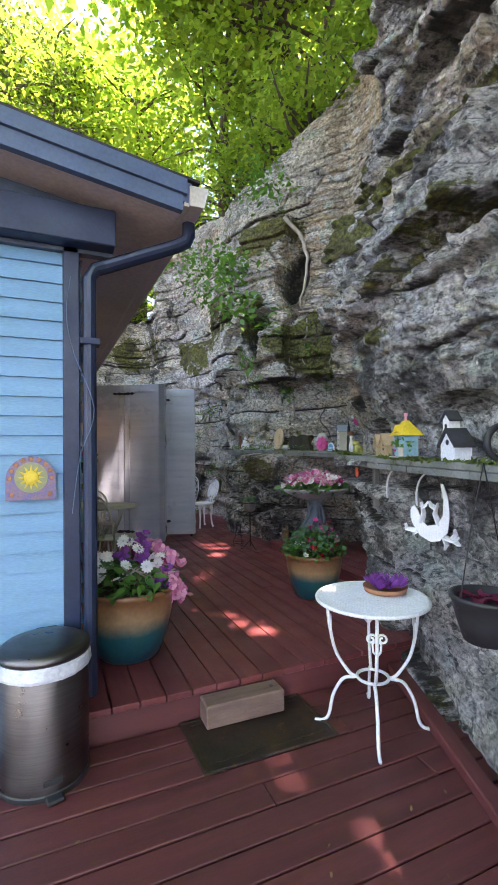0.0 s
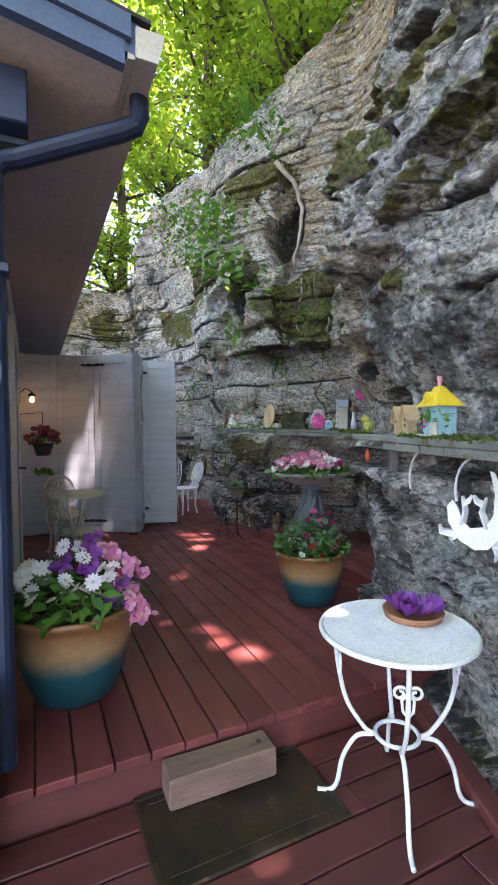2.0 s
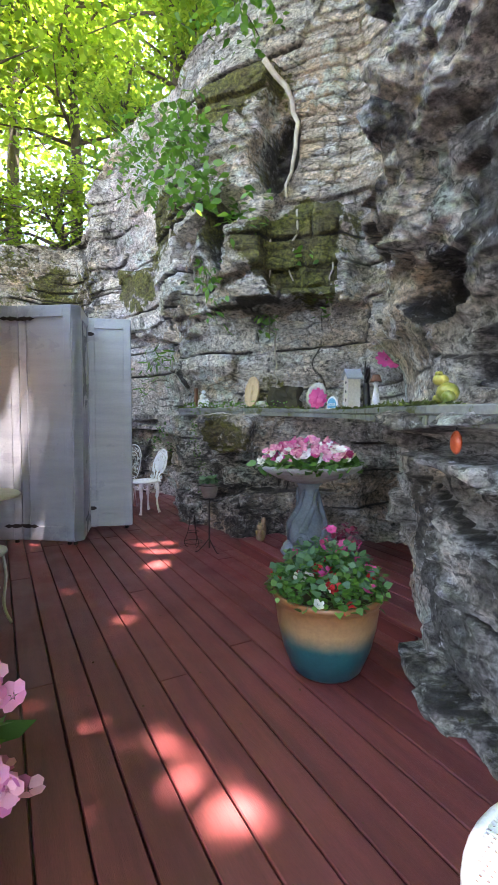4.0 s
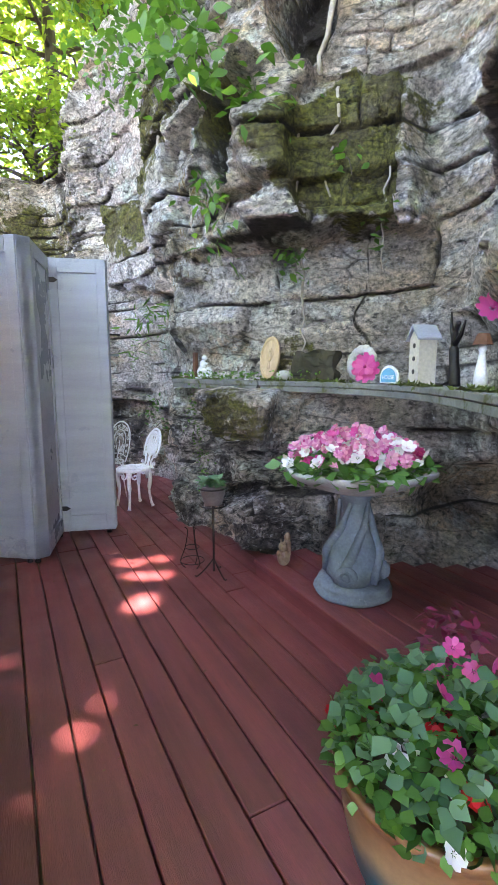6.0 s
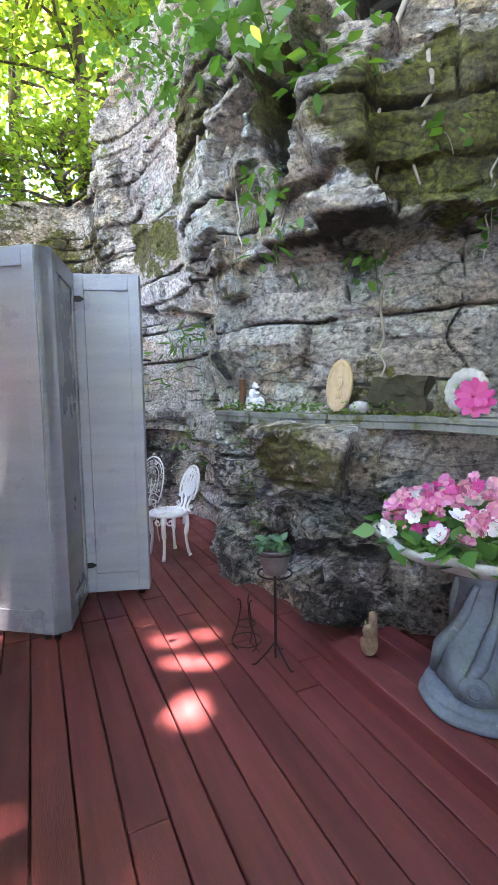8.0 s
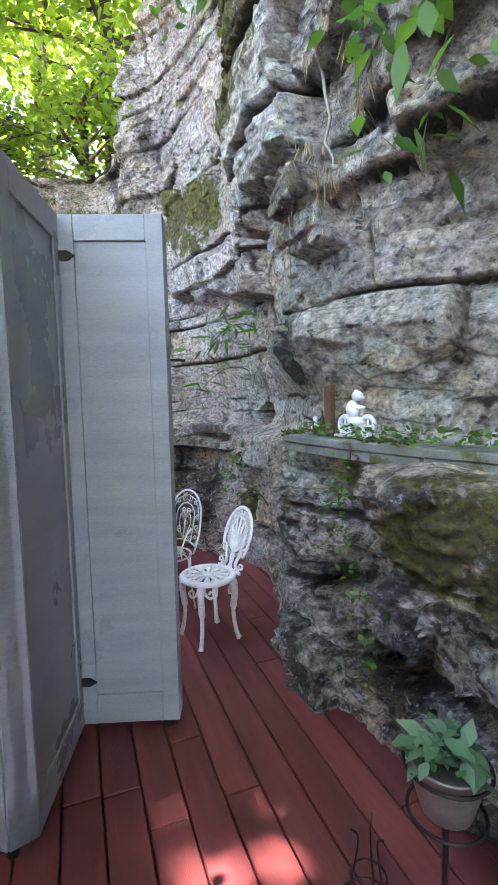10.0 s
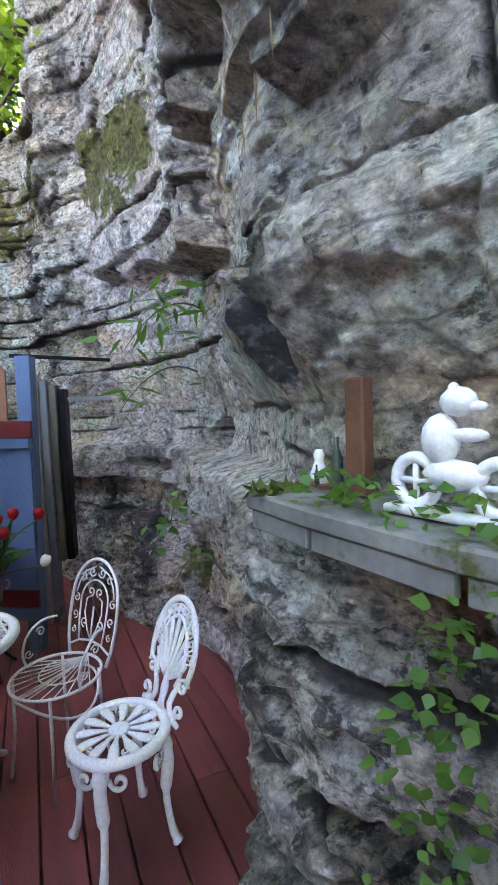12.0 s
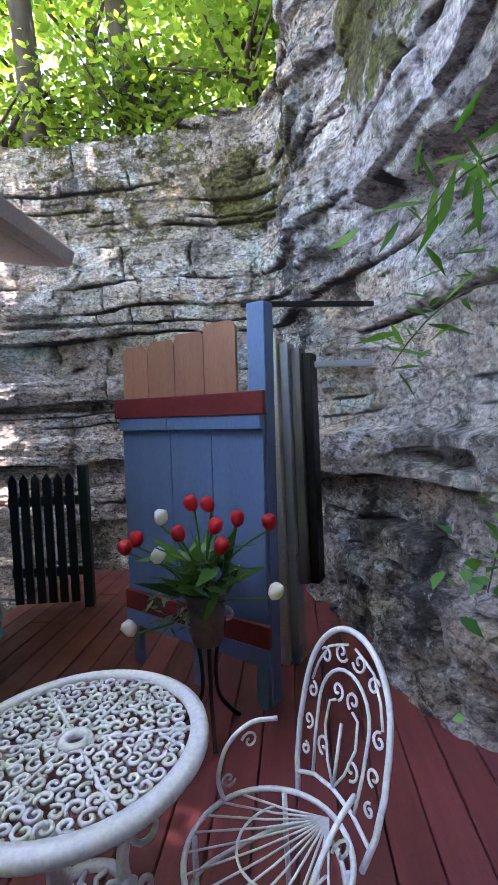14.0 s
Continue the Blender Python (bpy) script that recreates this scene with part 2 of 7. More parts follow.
ROCK = rock_material()
DECK = weathered("red_deck_paint", (0.21, 0.052, 0.050), (0.13, 0.032, 0.033), 0.42, 2.4, 70, (6, 0.5, 6), 0.4, vary=0.2, worn=(0.17, 0.12, 0.10), worn_at=0.68)
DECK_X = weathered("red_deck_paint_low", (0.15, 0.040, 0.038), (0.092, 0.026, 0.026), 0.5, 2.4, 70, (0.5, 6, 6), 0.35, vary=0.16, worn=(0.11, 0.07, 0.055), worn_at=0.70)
SIDING = weathered("light_blue_paint", (0.165, 0.35, 0.52), (0.14, 0.31, 0.47), 0.5, 3.0, 90, (0.4, 1, 4), 0.15, vary=0.05)
NAVY = weathered("dark_blue_paint", (0.016, 0.030, 0.070), (0.011, 0.021, 0.052), 0.45, 3.0, 60, None, 0.15)
ROOF_BLUE = weathered("blue_grey_trim_paint", (0.085, 0.13, 0.22), (0.065, 0.105, 0.18), 0.5, 3.0, 60, None, 0.15)
SOFFIT = weathered("beige_soffit_paint", (0.62, 0.54, 0.52), (0.53, 0.45, 0.43), 0.7, 1.5, 40, None, 0.15)
CREAM = weathered("cream_paint", (0.62, 0.58, 0.50), (0.55, 0.51, 0.44), 0.6, 2.0, 60, None, 0.15)
SCREEN = weathered("grey_panel_paint", (0.36, 0.39, 0.44), (0.30, 0.33, 0.38), 0.34, 1.5, 70, (1, 1, 8), 0.45)
GATE = weathered("blue_gate_paint", (0.155, 0.245, 0.44), (0.13, 0.21, 0.385), 0.55, 2.0, 60, (4, 4, 0.5), 0.25, worn=(0.11, 0.15, 0.24), worn_at=0.72)
RED_TRIM = weathered("dark_red_trim_paint", (0.22, 0.03, 0.026), (0.16, 0.022, 0.02), 0.5, 3, 60, None, 0.2)
PICKET = weathered("cedar_board", (0.40, 0.19, 0.105), (0.32, 0.145, 0.08), 0.6, 1.6, 40, (5, 5, 0.6), 0.3, vary=0.1)
GREYWOOD = weathered("weathered_grey_board", (0.22, 0.21, 0.19), (0.14, 0.135, 0.12), 0.85, 3, 60, (4, 4, 0.6), 0.5)
WHITE = weathered("white_enamel", (0.82, 0.83, 0.85), (0.75, 0.76, 0.78), 0.38, 7, 80, None, 0.12, worn=(0.50, 0.46, 0.40), worn_at=0.76)
BARK = weathered("tree_bark", (0.12, 0.095, 0.07), (0.06, 0.05, 0.04), 0.9, 4, 30, (3, 3, 0.6), 0.9)
SOIL = weathered("leaf_soil", (0.10, 0.075, 0.045), (0.06, 0.05, 0.03), 0.95, 0.8, 12, None, 0.9)
IRON = weathered("black_iron", (0.02, 0.02, 0.022), (0.035, 0.03, 0.028), 0.5, 9, 80, None, 0.2, metal=0.6)
GROUND = weathered("dry_ground", (0.09, 0.07, 0.045), (0.05, 0.055, 0.025), 0.95, 0.4, 8, None, 0.9)


def leaf_material(name, a, b, through=0.5):
    m = material(name, a, 0.5)
    geo = node(m, "ShaderNodeNewGeometry")
    col = ramp(m, geo.outputs["Random Per Island"], (0.0, a), (1.0, b))
    wire(m, col, shader(m).inputs["Base Color"])
    tr = node(m, "ShaderNodeBsdfTranslucent")
    wire(m, mixed(m, 1.0, col, (1.75, 1.65, 0.85), "MULTIPLY"), tr.inputs["Color"])
    mx = node(m, "ShaderNodeMixShader")
    mx.inputs[0].default_value = through
    wire(m, shader(m).outputs[0], mx.inputs[1])
    wire(m, tr.outputs[0], mx.inputs[2])
    wire(m, mx.outputs[0], m.node_tree.nodes["Material Output"].inputs["Surface"])
    return m


LEAF = leaf_material("tree_leaf", (0.10, 0.20, 0.03), (0.27, 0.37, 0.06), 0.62)
NEEDLE = leaf_material("conifer_needle", (0.04, 0.07, 0.02), (0.07, 0.10, 0.03), 0.3)
VINE = leaf_material("vine_leaf", (0.05, 0.15, 0.03), (0.12, 0.26, 0.05), 0.4)


def leaves(places, size, seed, droop=0.3, shape=0.55, spread=0.45):
    """A mesh of many folded leaves, one at each place; a leaf is two quads with a tip."""
    rng = np.random.default_rng(seed)
    p = np.asarray(places, float)
    k = len(p)
    d = rng.normal(size=(k, 3))
    d[:, 2] = d[:, 2] * 0.45 - droop
    d /= np.linalg.norm(d, axis=1)[:, None]
    up = rng.normal(size=(k, 3)) * spread + np.array((0, 0, 1.0))
    s = np.cross(d, up)
    s /= np.linalg.norm(s, axis=1)[:, None]
    n = np.cross(s, d)
    ln = size * rng.uniform(0.6, 1.25, (k, 1))
    w = ln * shape * 0.5
    v = np.empty((k, 6, 3))
    v[:, 0] = p
    v[:, 1] = p + d * ln * 0.42 + s * w + n * w * 0.25
    v[:, 2] = p + d * ln
    v[:, 3] = p + d * ln * 0.42 - s * w + n * w * 0.25
    v[:, 4] = p + d * ln * 0.12 + s * w * 0.55
    v[:, 5] = p + d * ln * 0.12 - s * w * 0.55
    base = np.arange(k)[:, None] * 6
    f1 = base + np.array([0, 4, 1, 2])
    f2 = base + np.array([0, 2, 3, 5])
    faces = np.concatenate((f1, f2), 1).reshape(-1, 4)
    me = bpy.data.meshes.new("leaves")
    me.vertices.add(k * 6)
    me.vertices.foreach_set("co", v.reshape(-1))
    me.loops.add(len(faces) * 4)
    me.loops.foreach_set("vertex_index", faces.reshape(-1))
    me.polygons.add(len(faces))
    me.polygons.foreach_set("loop_start", np.arange(0, len(faces) * 4, 4))
    me.update(calc_edges=True)
    return me


def foliage(name, places, size, seed, mat, parent=None, label="", **kw):
    me = leaves(places, size, seed, **kw)
    me.materials.append(mat)
    ob = new(name, me)
    if parent:
        ob.parent = parent
    if label:
        ob["label"] = label
    return ob


# ---------- the rock face ----------
LEVELS = (0.0, 1.0, 2.0, 3.0, 4.5, 6.5)
# foot x, y; then shifts of x and y at each level above; height of the top
STATIONS = [
    ((1.20, -4.0), (0.1, 0), (0.1, 0), (0.2, 0), (0.4, 0), (0.6, 0), 7.5),
    ((1.45, 0.3), (0.05, 0), (0.05, 0), (0.2, 0), (0.5, 0), (0.7, 0), 7.6),
    ((1.93, 1.45), (0.08, 0), (0.06, 0), (0.25, 0), (0.5, 0), (0.7, 0), 7.8),
    ((2.27, 2.35), (0.06, 0.05), (-0.09, -0.05), (0.08, 0.05), (0.33, 0.1), (0.5, 0.1), 7.8),
    ((2.50, 2.90), (-0.04, 0), (-0.18, -0.1), (-0.04, 0.05), (0.24, 0.1), (0.35, 0.1), 7.6),
    ((2.76, 3.45), (-0.12, -0.05), (-0.12, -0.05), (-0.24, -0.15), (0.04, -0.2), (0.15, -0.2), 7.4),
    ((3.30, 4.10), (-0.2, -0.1), (-0.25, 0), (-0.15, -0.2), (0.0, -0.3), (0.1, -0.3), 7.3),
    ((3.95, 4.70), (0.0, 0.1), (-0.05, 0.2), (0.05, 0.2), (0.15, 0.2), (0.25, 0.2), 7.2),
    ((3.95, 5.30), (0.0, 0), (0.0, 0.1), (0.05, 0.2), (0.2, 0.3), (0.35, 0.4), 7.0),
    ((3.40, 5.75), (-0.15, 0), (0.17, 0.05), (0.12, 0.1), (0.5, 0.1), (0.7, 0.25), 6.8),
    ((3.02, 6.10), (-0.07, -0.15), (0.28, 0), (0.03, 0.05), (0.43, 0.3), (0.78, 0.3), 6.6),
    ((2.97, 6.60), (0.0, -0.1), (0.06, 0.1), (-0.02, 0.2), (0.16, 0.3), (0.55, 0.4), 6.2),
    ((2.88, 7.20), (0.02, -0.1), (0.07, 0), (0.04, 0.3), (0.14, 0.4), (0.44, 0.4), 6.0),
    ((3.02, 7.75), (0.13, 0.15), (0.18, 0.15), (0.08, 0.35), (0.08, 0.45), (0.28, 0.55), 6.0),
    ((3.32, 8.60), (-0.05, 0.1), (0.08, 0.1), (0.03, 0.2), (-0.12, 0.3), (0.0, 0.4), 6.3),
    ((3.18, 9.25), (0.1, 0.15), (0.13, 0.25), (-0.02, 0.45), (-0.07, 0.65), (-0.07, 0.65), 6.5),
    ((2.92, 10.0), (0.1, 0.1), (0.1, 0.3), (0.0, 0.4), (0.0, 0.6), (-0.1, 0.6), 6.3),
    ((2.60, 10.85), (0.05, 0.05), (0.1, 0.1), (0.0, 0.15), (-0.05, 0.2), (-0.1, 0.2), 5.4),
    ((2.50, 11.60), (0.02, 0.1), (0.02, 0.1), (0.02, 0.1), (0.0, 0.15), (0.0, 0.15), 4.75),
    ((2.28, 11.92), (0, 0.1), (0, 0.1), (0, 0.15), (0, 0.2), (0, 0.2), 4.7),
    ((1.90, 12.0), (0, 0.05), (0, 0.1), (0, 0.15), (0, 0.2), (0, 0.2), 4.75),
    ((1.00, 12.0), (0, 0.05), (0, 0.1), (0, 0.15), (0, 0.2), (0, 0.2), 4.6),
    ((-1.2, 12.0), (0, 0.05), (0, 0.1), (0, 0.1), (0, 0.2), (0, 0.2), 4.7),
    ((-5.0, 11.6), (0, 0.05), (0, 0.1), (0, 0.1), (0, 0.2), (0, 0.2), 4.8),
    ((-9.0, 10.0), (0, 0.05), (0, 0.1), (0, 0.1), (0, 0.2), (0, 0.2), 4.8),
]


def smooth_rows(values, at, pos):
    """Catmull-Rom along the first axis of values, at the positions at; pos: where the rows lie."""
    i = np.clip(np.searchsorted(pos, at, side="right") - 1, 0, len(pos) - 2)
    t = ((at - pos[i]) / (pos[i + 1] - pos[i]))
    t = t.reshape(t.shape + (1,) * (values.ndim - 1))
    p0, p1 = values[np.maximum(i - 1, 0)], values[i]
    p2, p3 = values[i + 1], values[np.minimum(i + 2, len(pos) - 1)]
    return 0.5 * (2 * p1 + (p2 - p0) * t + (2 * p0 - 5 * p1 + 4 * p2 - p3) * t ** 2 + (3 * p1 - p0 - 3 * p2 + p3) * t ** 3)


def build_cliff():
    plan = np.array([[s[0]] + [(s[0][0] + d[0], s[0][1] + d[1]) for d in s[1:6]] for s in STATIONS], float)
    tops = np.array([s[6] for s in STATIONS], float)
    seg = np.linalg.norm(np.diff(plan[:, 1], axis=0), axis=1)
    pos = np.concatenate(([0], np.cumsum(seg)))
    step = 0.018
    fine0, fine1 = pos[1], pos[22]
    us = np.concatenate((np.arange(pos[0], fine0, 0.2), np.arange(fine0, fine1, step), np.arange(fine1, pos[-1], 0.2)))
    pl = smooth_rows(plan, us, pos)
    top = np.interp(us, pos, tops) + 0.5 * (fractal(us * 0.9, us * 0 + 3.3, 4, 5) - 0.5)
    nz = 420
    v = np.linspace(0, 1, nz)
    z = -0.4 + (top[:, None] + 0.4) * v[None, :]
    lv = np.array(LEVELS)
    xy = np.empty((len(us), nz, 2))
    for c in (0, 1):
        for i in range(len(us)):
            xy[i, :, c] = np.interp(z[i], lv, pl[i, :, c])
    tan = np.gradient(pl[:, 2], us, axis=0)
    tan /= np.linalg.norm(tan, axis=1)[:, None]
    out = np.stack((tan[:, 1], -tan[:, 0]), 1)
    u2 = np.repeat(us[:, None], nz, 1)
    def pos_at(x, y, zc):
        """Where along the face a place of the plan lies, at a height."""
        level = min(range(6), key=lambda i: abs(LEVELS[i] - zc))
        return us[np.argmin((pl[:, level, 0] - x) ** 2 + (pl[:, level, 1] - y) ** 2)]

    def patch(x, y, zc, a, b, tilt=0.0, square=False, ragged=0.6, seed=81):
        """0 at the middle of a ragged patch of the face, 1 at its rim; tilt: rise along the face."""
        du = u2 - pos_at(x, y, zc)
        dz = z - zc - tilt * du
        r = np.maximum(np.abs(du / a), np.abs(dz / b)) if square else (du / a) ** 2 + (dz / b) ** 2
        return r * (1 - ragged / 2 + ragged * fractal(u2 * 4, z * 4, 3, seed))

    def band(value, lo, hi, soft):
        return np.clip((value - lo) / soft, 0, 1) * np.clip((hi - value) / soft, 0, 1)

    wob = u2 + 0.35 * (fractal(u2 * 1.5, z * 1.5, 3, 33) - 0.5)
    zob = z + 0.5 * (fractal(u2 * 1.2, z * 1.2, 3, 34) - 0.5)
    near = np.clip((pos_at(2.62, 3.45, 3.0) - wob) / 0.08, 0, 1)
    coursed = band(wob, pos_at(3.85, 4.6, 4.5), pos_at(3.62, 6.05, 4.5), 0.1) * np.clip((zob - 3.50) / 0.1, 0, 1)
    back = np.clip((wob - pos_at(2.3, 11.4, 2.0)) / 0.4, 0, 1)
    ruined = band(wob, pos_at(3.4, 5.75, 1.0), pos_at(2.85, 7.25, 1.0), 0.15) * np.clip((1.45 - zob) / 0.15, 0, 1)
    # beds of rock: each bed juts or is cut back, and is broken into blocks by joints
    warp = z + 0.05 * (fractal(u2 * 0.35, z * 0.15, 3, 2) - 0.5) * 4 + 0.05 * (value_noise(u2 * 2.2, z * 0.8, 8) - 0.5)
    warp = warp - 0.22 * near * (u2 - pos_at(2.5, 3.0, 1.0)) * np.clip((1.9 - z) / 0.5, 0, 1)
    rng = np.random.default_rng(4)
    beds = [-2.0]
    while beds[-1] < 9:
        beds.append(beds[-1] + rng.choice((0.07, 0.12, 0.18, 0.27, 0.40), p=(0.16, 0.26, 0.26, 0.2, 0.12)))
    beds = np.array(beds)
    k = np.clip(np.searchsorted(beds, warp, side="right") - 1, 0, len(beds) - 2)
    fz = (warp - beds[k]) / (beds[k + 1] - beds[k])
    thick = beds[k + 1] - beds[k]
    row = np.floor(warp / 0.15).astype(np.int64)
    laid = coursed > 0.5
    k = np.where(laid, row + 500, k)
    fz = np.where(laid, warp / 0.15 - row, fz)
    thick = np.where(laid, 0.15, thick)
    width = np.where(laid, 0.24 + 0.16 * hash2(k, k * 0 + 9, 3), 0.18 + 0.5 * hash2(k, k * 0 + 9, 3) + thick)
    q = u2 / width + hash2(k, k * 0 + 4, 7) * 10 + np.where(laid, 0.12, 0.3) * value_noise(u2 * 3, warp * 3, 21)
    col = np.floor(q).astype(np.int64)
    fu = q - col
    juts = hash2(k, col, 11)
    rough_zone = np.clip(fractal(u2 * 0.6, z * 0.7, 3, 31) * 2.4 - 0.7, 0.25, 1.0)
    rough_zone = np.clip(rough_zone + 0.4 * near + 0.7 * ruined, 0, 1.25) * (1 - 0.45 * back)
    rough_zone = np.where(laid, 0.16, rough_zone)
    ledge = hash2(k, k * 0, 13)
    disp = 0.17 * (juts - 0.5) * rough_zone + np.where(laid, 0, 0.06) * (ledge - 0.5) + 0.16 * (ledge > 0.84) * rough_zone * value_noise(u2 * 0.7, k * 1.0, 15)
    edge_z = np.minimum(fz, 1 - fz) * thick
    edge_u = np.minimum(fu, 1 - fu) * width
    cut = 0.12 + 0.88 * np.clip((fractal(u2 * 1.7, warp * 5, 3, 41) - 0.44) * 9, 0, 1)
    groove = np.maximum(np.clip(1 - edge_z / 0.019, 0, 1), 0.8 * np.clip(1 - edge_u / 0.017, 0, 1)) * np.where(laid, 0.55, cut)
    disp -= 0.075 * groove
    ridge = np.abs(2 * fractal(u2 * 4.2, z * 6, 4, 61) - 1)
    calm = np.where(laid, 0.35, 1.0)
    disp += calm * 0.20 * (fractal(u2 * 0.8, z * 0.7, 3, 51) - 0.5) + 0.05 * (ridge - 0.2) * rough_zone
    disp += rough_zone * (0.16 * (hash2(k, col, 17) - 0.5) * (fu - 0.5) + 0.10 * (hash2(k, col, 18) - 0.5) * (fz - 0.5))
    # each block is broken again into smaller, tilted pieces
    for high, wide, amount, seed in ((0.085, 0.15, 0.075, 23), (0.042, 0.075, 0.034, 29)):
        w2 = warp / high + 0.8 * fractal(u2 * 2.5, z * 2.5, 2, seed)
        k2 = np.floor(w2).astype(np.int64)
        q2 = (u2 + 0.35 * high * w2 * (hash2(k2, k2 * 0, seed) - 0.5)) / (wide * (0.6 + 0.9 * hash2(k2, k2 * 0 + 1, seed))) + 9 * hash2(k2, k2 * 0 + 2, seed)
        c2 = np.floor(q2).astype(np.int64)
        chip = hash2(k2, c2, seed)
        disp += calm * np.clip(rough_zone, 0.4, 1) * amount * ((chip - 0.5) + 1.1 * (hash2(k2, c2, seed + 1) - 0.5) * (q2 - c2 - 0.5) + 0.8 * (hash2(k2, c2, seed + 2) - 0.5) * (w2 - k2 - 0.5))
    # the rock is cut back above the shelf
    over = np.clip((z - 1.44) / 0.05, 0, 1) * np.clip((1.95 - z) / 0.25, 0, 1)
    disp = disp * (1 - over) + np.minimum(disp, 0.25 * disp - 0.09) * over
    # jutting masses: plan place, height, half width, half height, depth, tilt
    for x, y, zc, a, b, depth, tilt in ((3.62, 5.55, 2.96, 0.62, 0.45, 0.30, 0), (3.08, 6.2, 2.95, 0.26, 0.50, 0.20, 0), (3.0, 6.05, 1.22, 0.3, 0.22, 0.20, 0), (2.9, 7.6, 3.5, 0.5, 0.7, 0.2, 0), (3.05, 6.5, 4.25, 0.35, 0.85, 0.30, 0),
                                        (3.25, 9.2, 3.2, 0.85, 0.55, 0.24, 0.22), (2.35, 2.5, 2.9, 0.75, 0.30, 0.20, -0.35), (2.62, 3.3, 2.9, 0.16, 0.75, 0.10, 0), (2.93, 7.05, 2.55, 0.12, 0.20, 0.16, 0), (3.1, 6.0, 0.55, 0.35, 0.10, 0.16, -0.2)):
        r = patch(x, y, zc, a, b, tilt, True, 0.35, 91)
        disp += depth * np.clip((1.05 - r) * 14, 0, 1) * (0.75 + 0.25 * fractal(u2 * 3, z * 3, 2, 92))
    # hollows: plan place, height, half width, half height, depth
    for x, y, zc, a, b, depth, tilt in ((2.95, 7.22, 1.94, 0.15, 0.17, 0.32, 0.3), (2.64, 3.38, 1.97, 0.22, 0.12, 0.4, 0.1), (2.45, 2.95, 1.64, 0.22, 0.10, 0.35, 0), (3.75, 4.75, 0.62, 0.75, 0.42, 0.7, 0), (3.02, 6.25, 3.25, 0.11, 0.38, 0.30, 0), (3.57, 6.08, 4.12, 0.09, 0.42, 0.30, 0),
                                        (3.2, 5.85, 0.98, 0.5, 0.10, 0.28, 0.1), (3.0, 6.3, 0.60, 0.45, 0.09, 0.25, -0.3), (2.35, 2.6, 1.34, 0.8, 0.06, 0.22, 0), (2.2, 2.0, 1.78, 0.3, 0.07, 0.25, 0),
                                        (3.3, 8.8, 1.55, 0.2, 0.1, 0.3, 0), (2.85, 6.9, 0.85, 0.3, 0.08, 0.22, -0.3), (0.2, 11.95, 1.80, 0.9, 0.05, 0.25, 0), (0.4, 11.95, 2.68, 1.1, 0.025, 0.12, 0.03), (3.2, 9.6, 1.32, 0.35, 0.05, 0.2, 0)):
        r = patch(x, y, zc, a, b, tilt)
        disp -= depth * np.clip((1.2 - r) * 3.0, 0, 1)
    disp *= np.clip((z + 0.5) * 1.2, 0.2, 1.0)
    p = np.empty((len(us), nz, 3))
    p[..., 0] = xy[..., 0] - out[:, None, 0] * disp
    p[..., 1] = xy[..., 1] - out[:, None, 1] * disp
    p[..., 2] = z + 0.02 * (fractal(u2 * 6, z * 6, 2, 99) - 0.5)
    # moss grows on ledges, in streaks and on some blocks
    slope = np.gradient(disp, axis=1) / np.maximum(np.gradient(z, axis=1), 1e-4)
    moss = np.clip(-slope * 0.10, 0, 0.28) + 1.0 * (fractal(u2 * 0.7, z * 0.45, 4, 111) - 0.44)
    moss += 0.16 * np.clip((z - 2.2) / 1.5, 0, 1) - 0.12 * np.clip((1.6 - z), 0, 1) - 0.25 * laid
    for x, y, zc, a, b, w, tilt in ((3.62, 5.55, 3.0, 0.55, 0.42, 0.85, 0), (3.0, 6.05, 1.22, 0.32, 0.2, 0.7, 0), (3.2, 5.8, 1.7, 0.2, 0.16, 0.5, 0), (2.40, 2.65, 3.35, 0.85, 0.16, 0.65, -0.25), (2.25, 2.2, 2.72, 0.5, 0.14, 0.55, -0.35), (2.35, 2.6, 2.32, 0.16, 0.10, 0.6, 0), (3.1, 6.3, 3.40, 0.12, 0.35, 0.7, 0), (3.05, 6.6, 4.85, 0.45, 0.35, 0.55, 0),
                                   (2.95, 7.6, 3.6, 0.5, 0.5, 0.45, 0), (3.2, 9.7, 3.45, 0.55, 0.35, 0.6, 0.3), (3.2, 9.1, 3.8, 0.4, 0.5, 0.45, 0), (3.1, 8.9, 0.75, 0.3, 0.12, 0.6, 0), (2.0, 11.7, 4.0, 0.8, 0.5, 0.5, 0), (2.55, 3.3, 3.55, 0.18, 0.4, 0.6, 0), (2.9, 8.0, 0.3, 0.3, 0.3, 0.4, 0)):
        moss += w * np.clip(1.6 - patch(x, y, zc, a, b, tilt, False, 1.0, 83), 0, 1)
    moss = np.clip(moss, 0, 1)
    # joint lines, plus shade painted on the undersides of jutting rock
    crack_shade = np.clip(groove * np.where(laid, 0.75, 0.9) + np.clip(slope * 0.05 - 0.2, 0, 0.5), 0, 1)
    # how far the black has spread, more so low down and in the back corner, and the tint, mass by mass
    corner = np.clip(1.4 - patch(2.3, 11.5, 3.2, 0.5, 1.6, 0, False, 0.8, 84), 0, 1)
    dark_foot = band(wob, pos_at(3.3, 9.2, 0.0), pos_at(2.0, 11.6, 0.0), 0.3) * np.clip((1.25 - zob) / 0.2, 0, 1)
    weather_shade = np.clip(0.22 + 0.20 * near + 0.40 * ruined + 0.6 * corner + 0.35 * dark_foot - 0.2 * laid + 0.25 * back * (z < 1.9), 0, 1)
    wall = band(wob, pos_at(2.85, 7.6, 2.0), pos_at(2.9, 10.6, 2.0), 0.4)
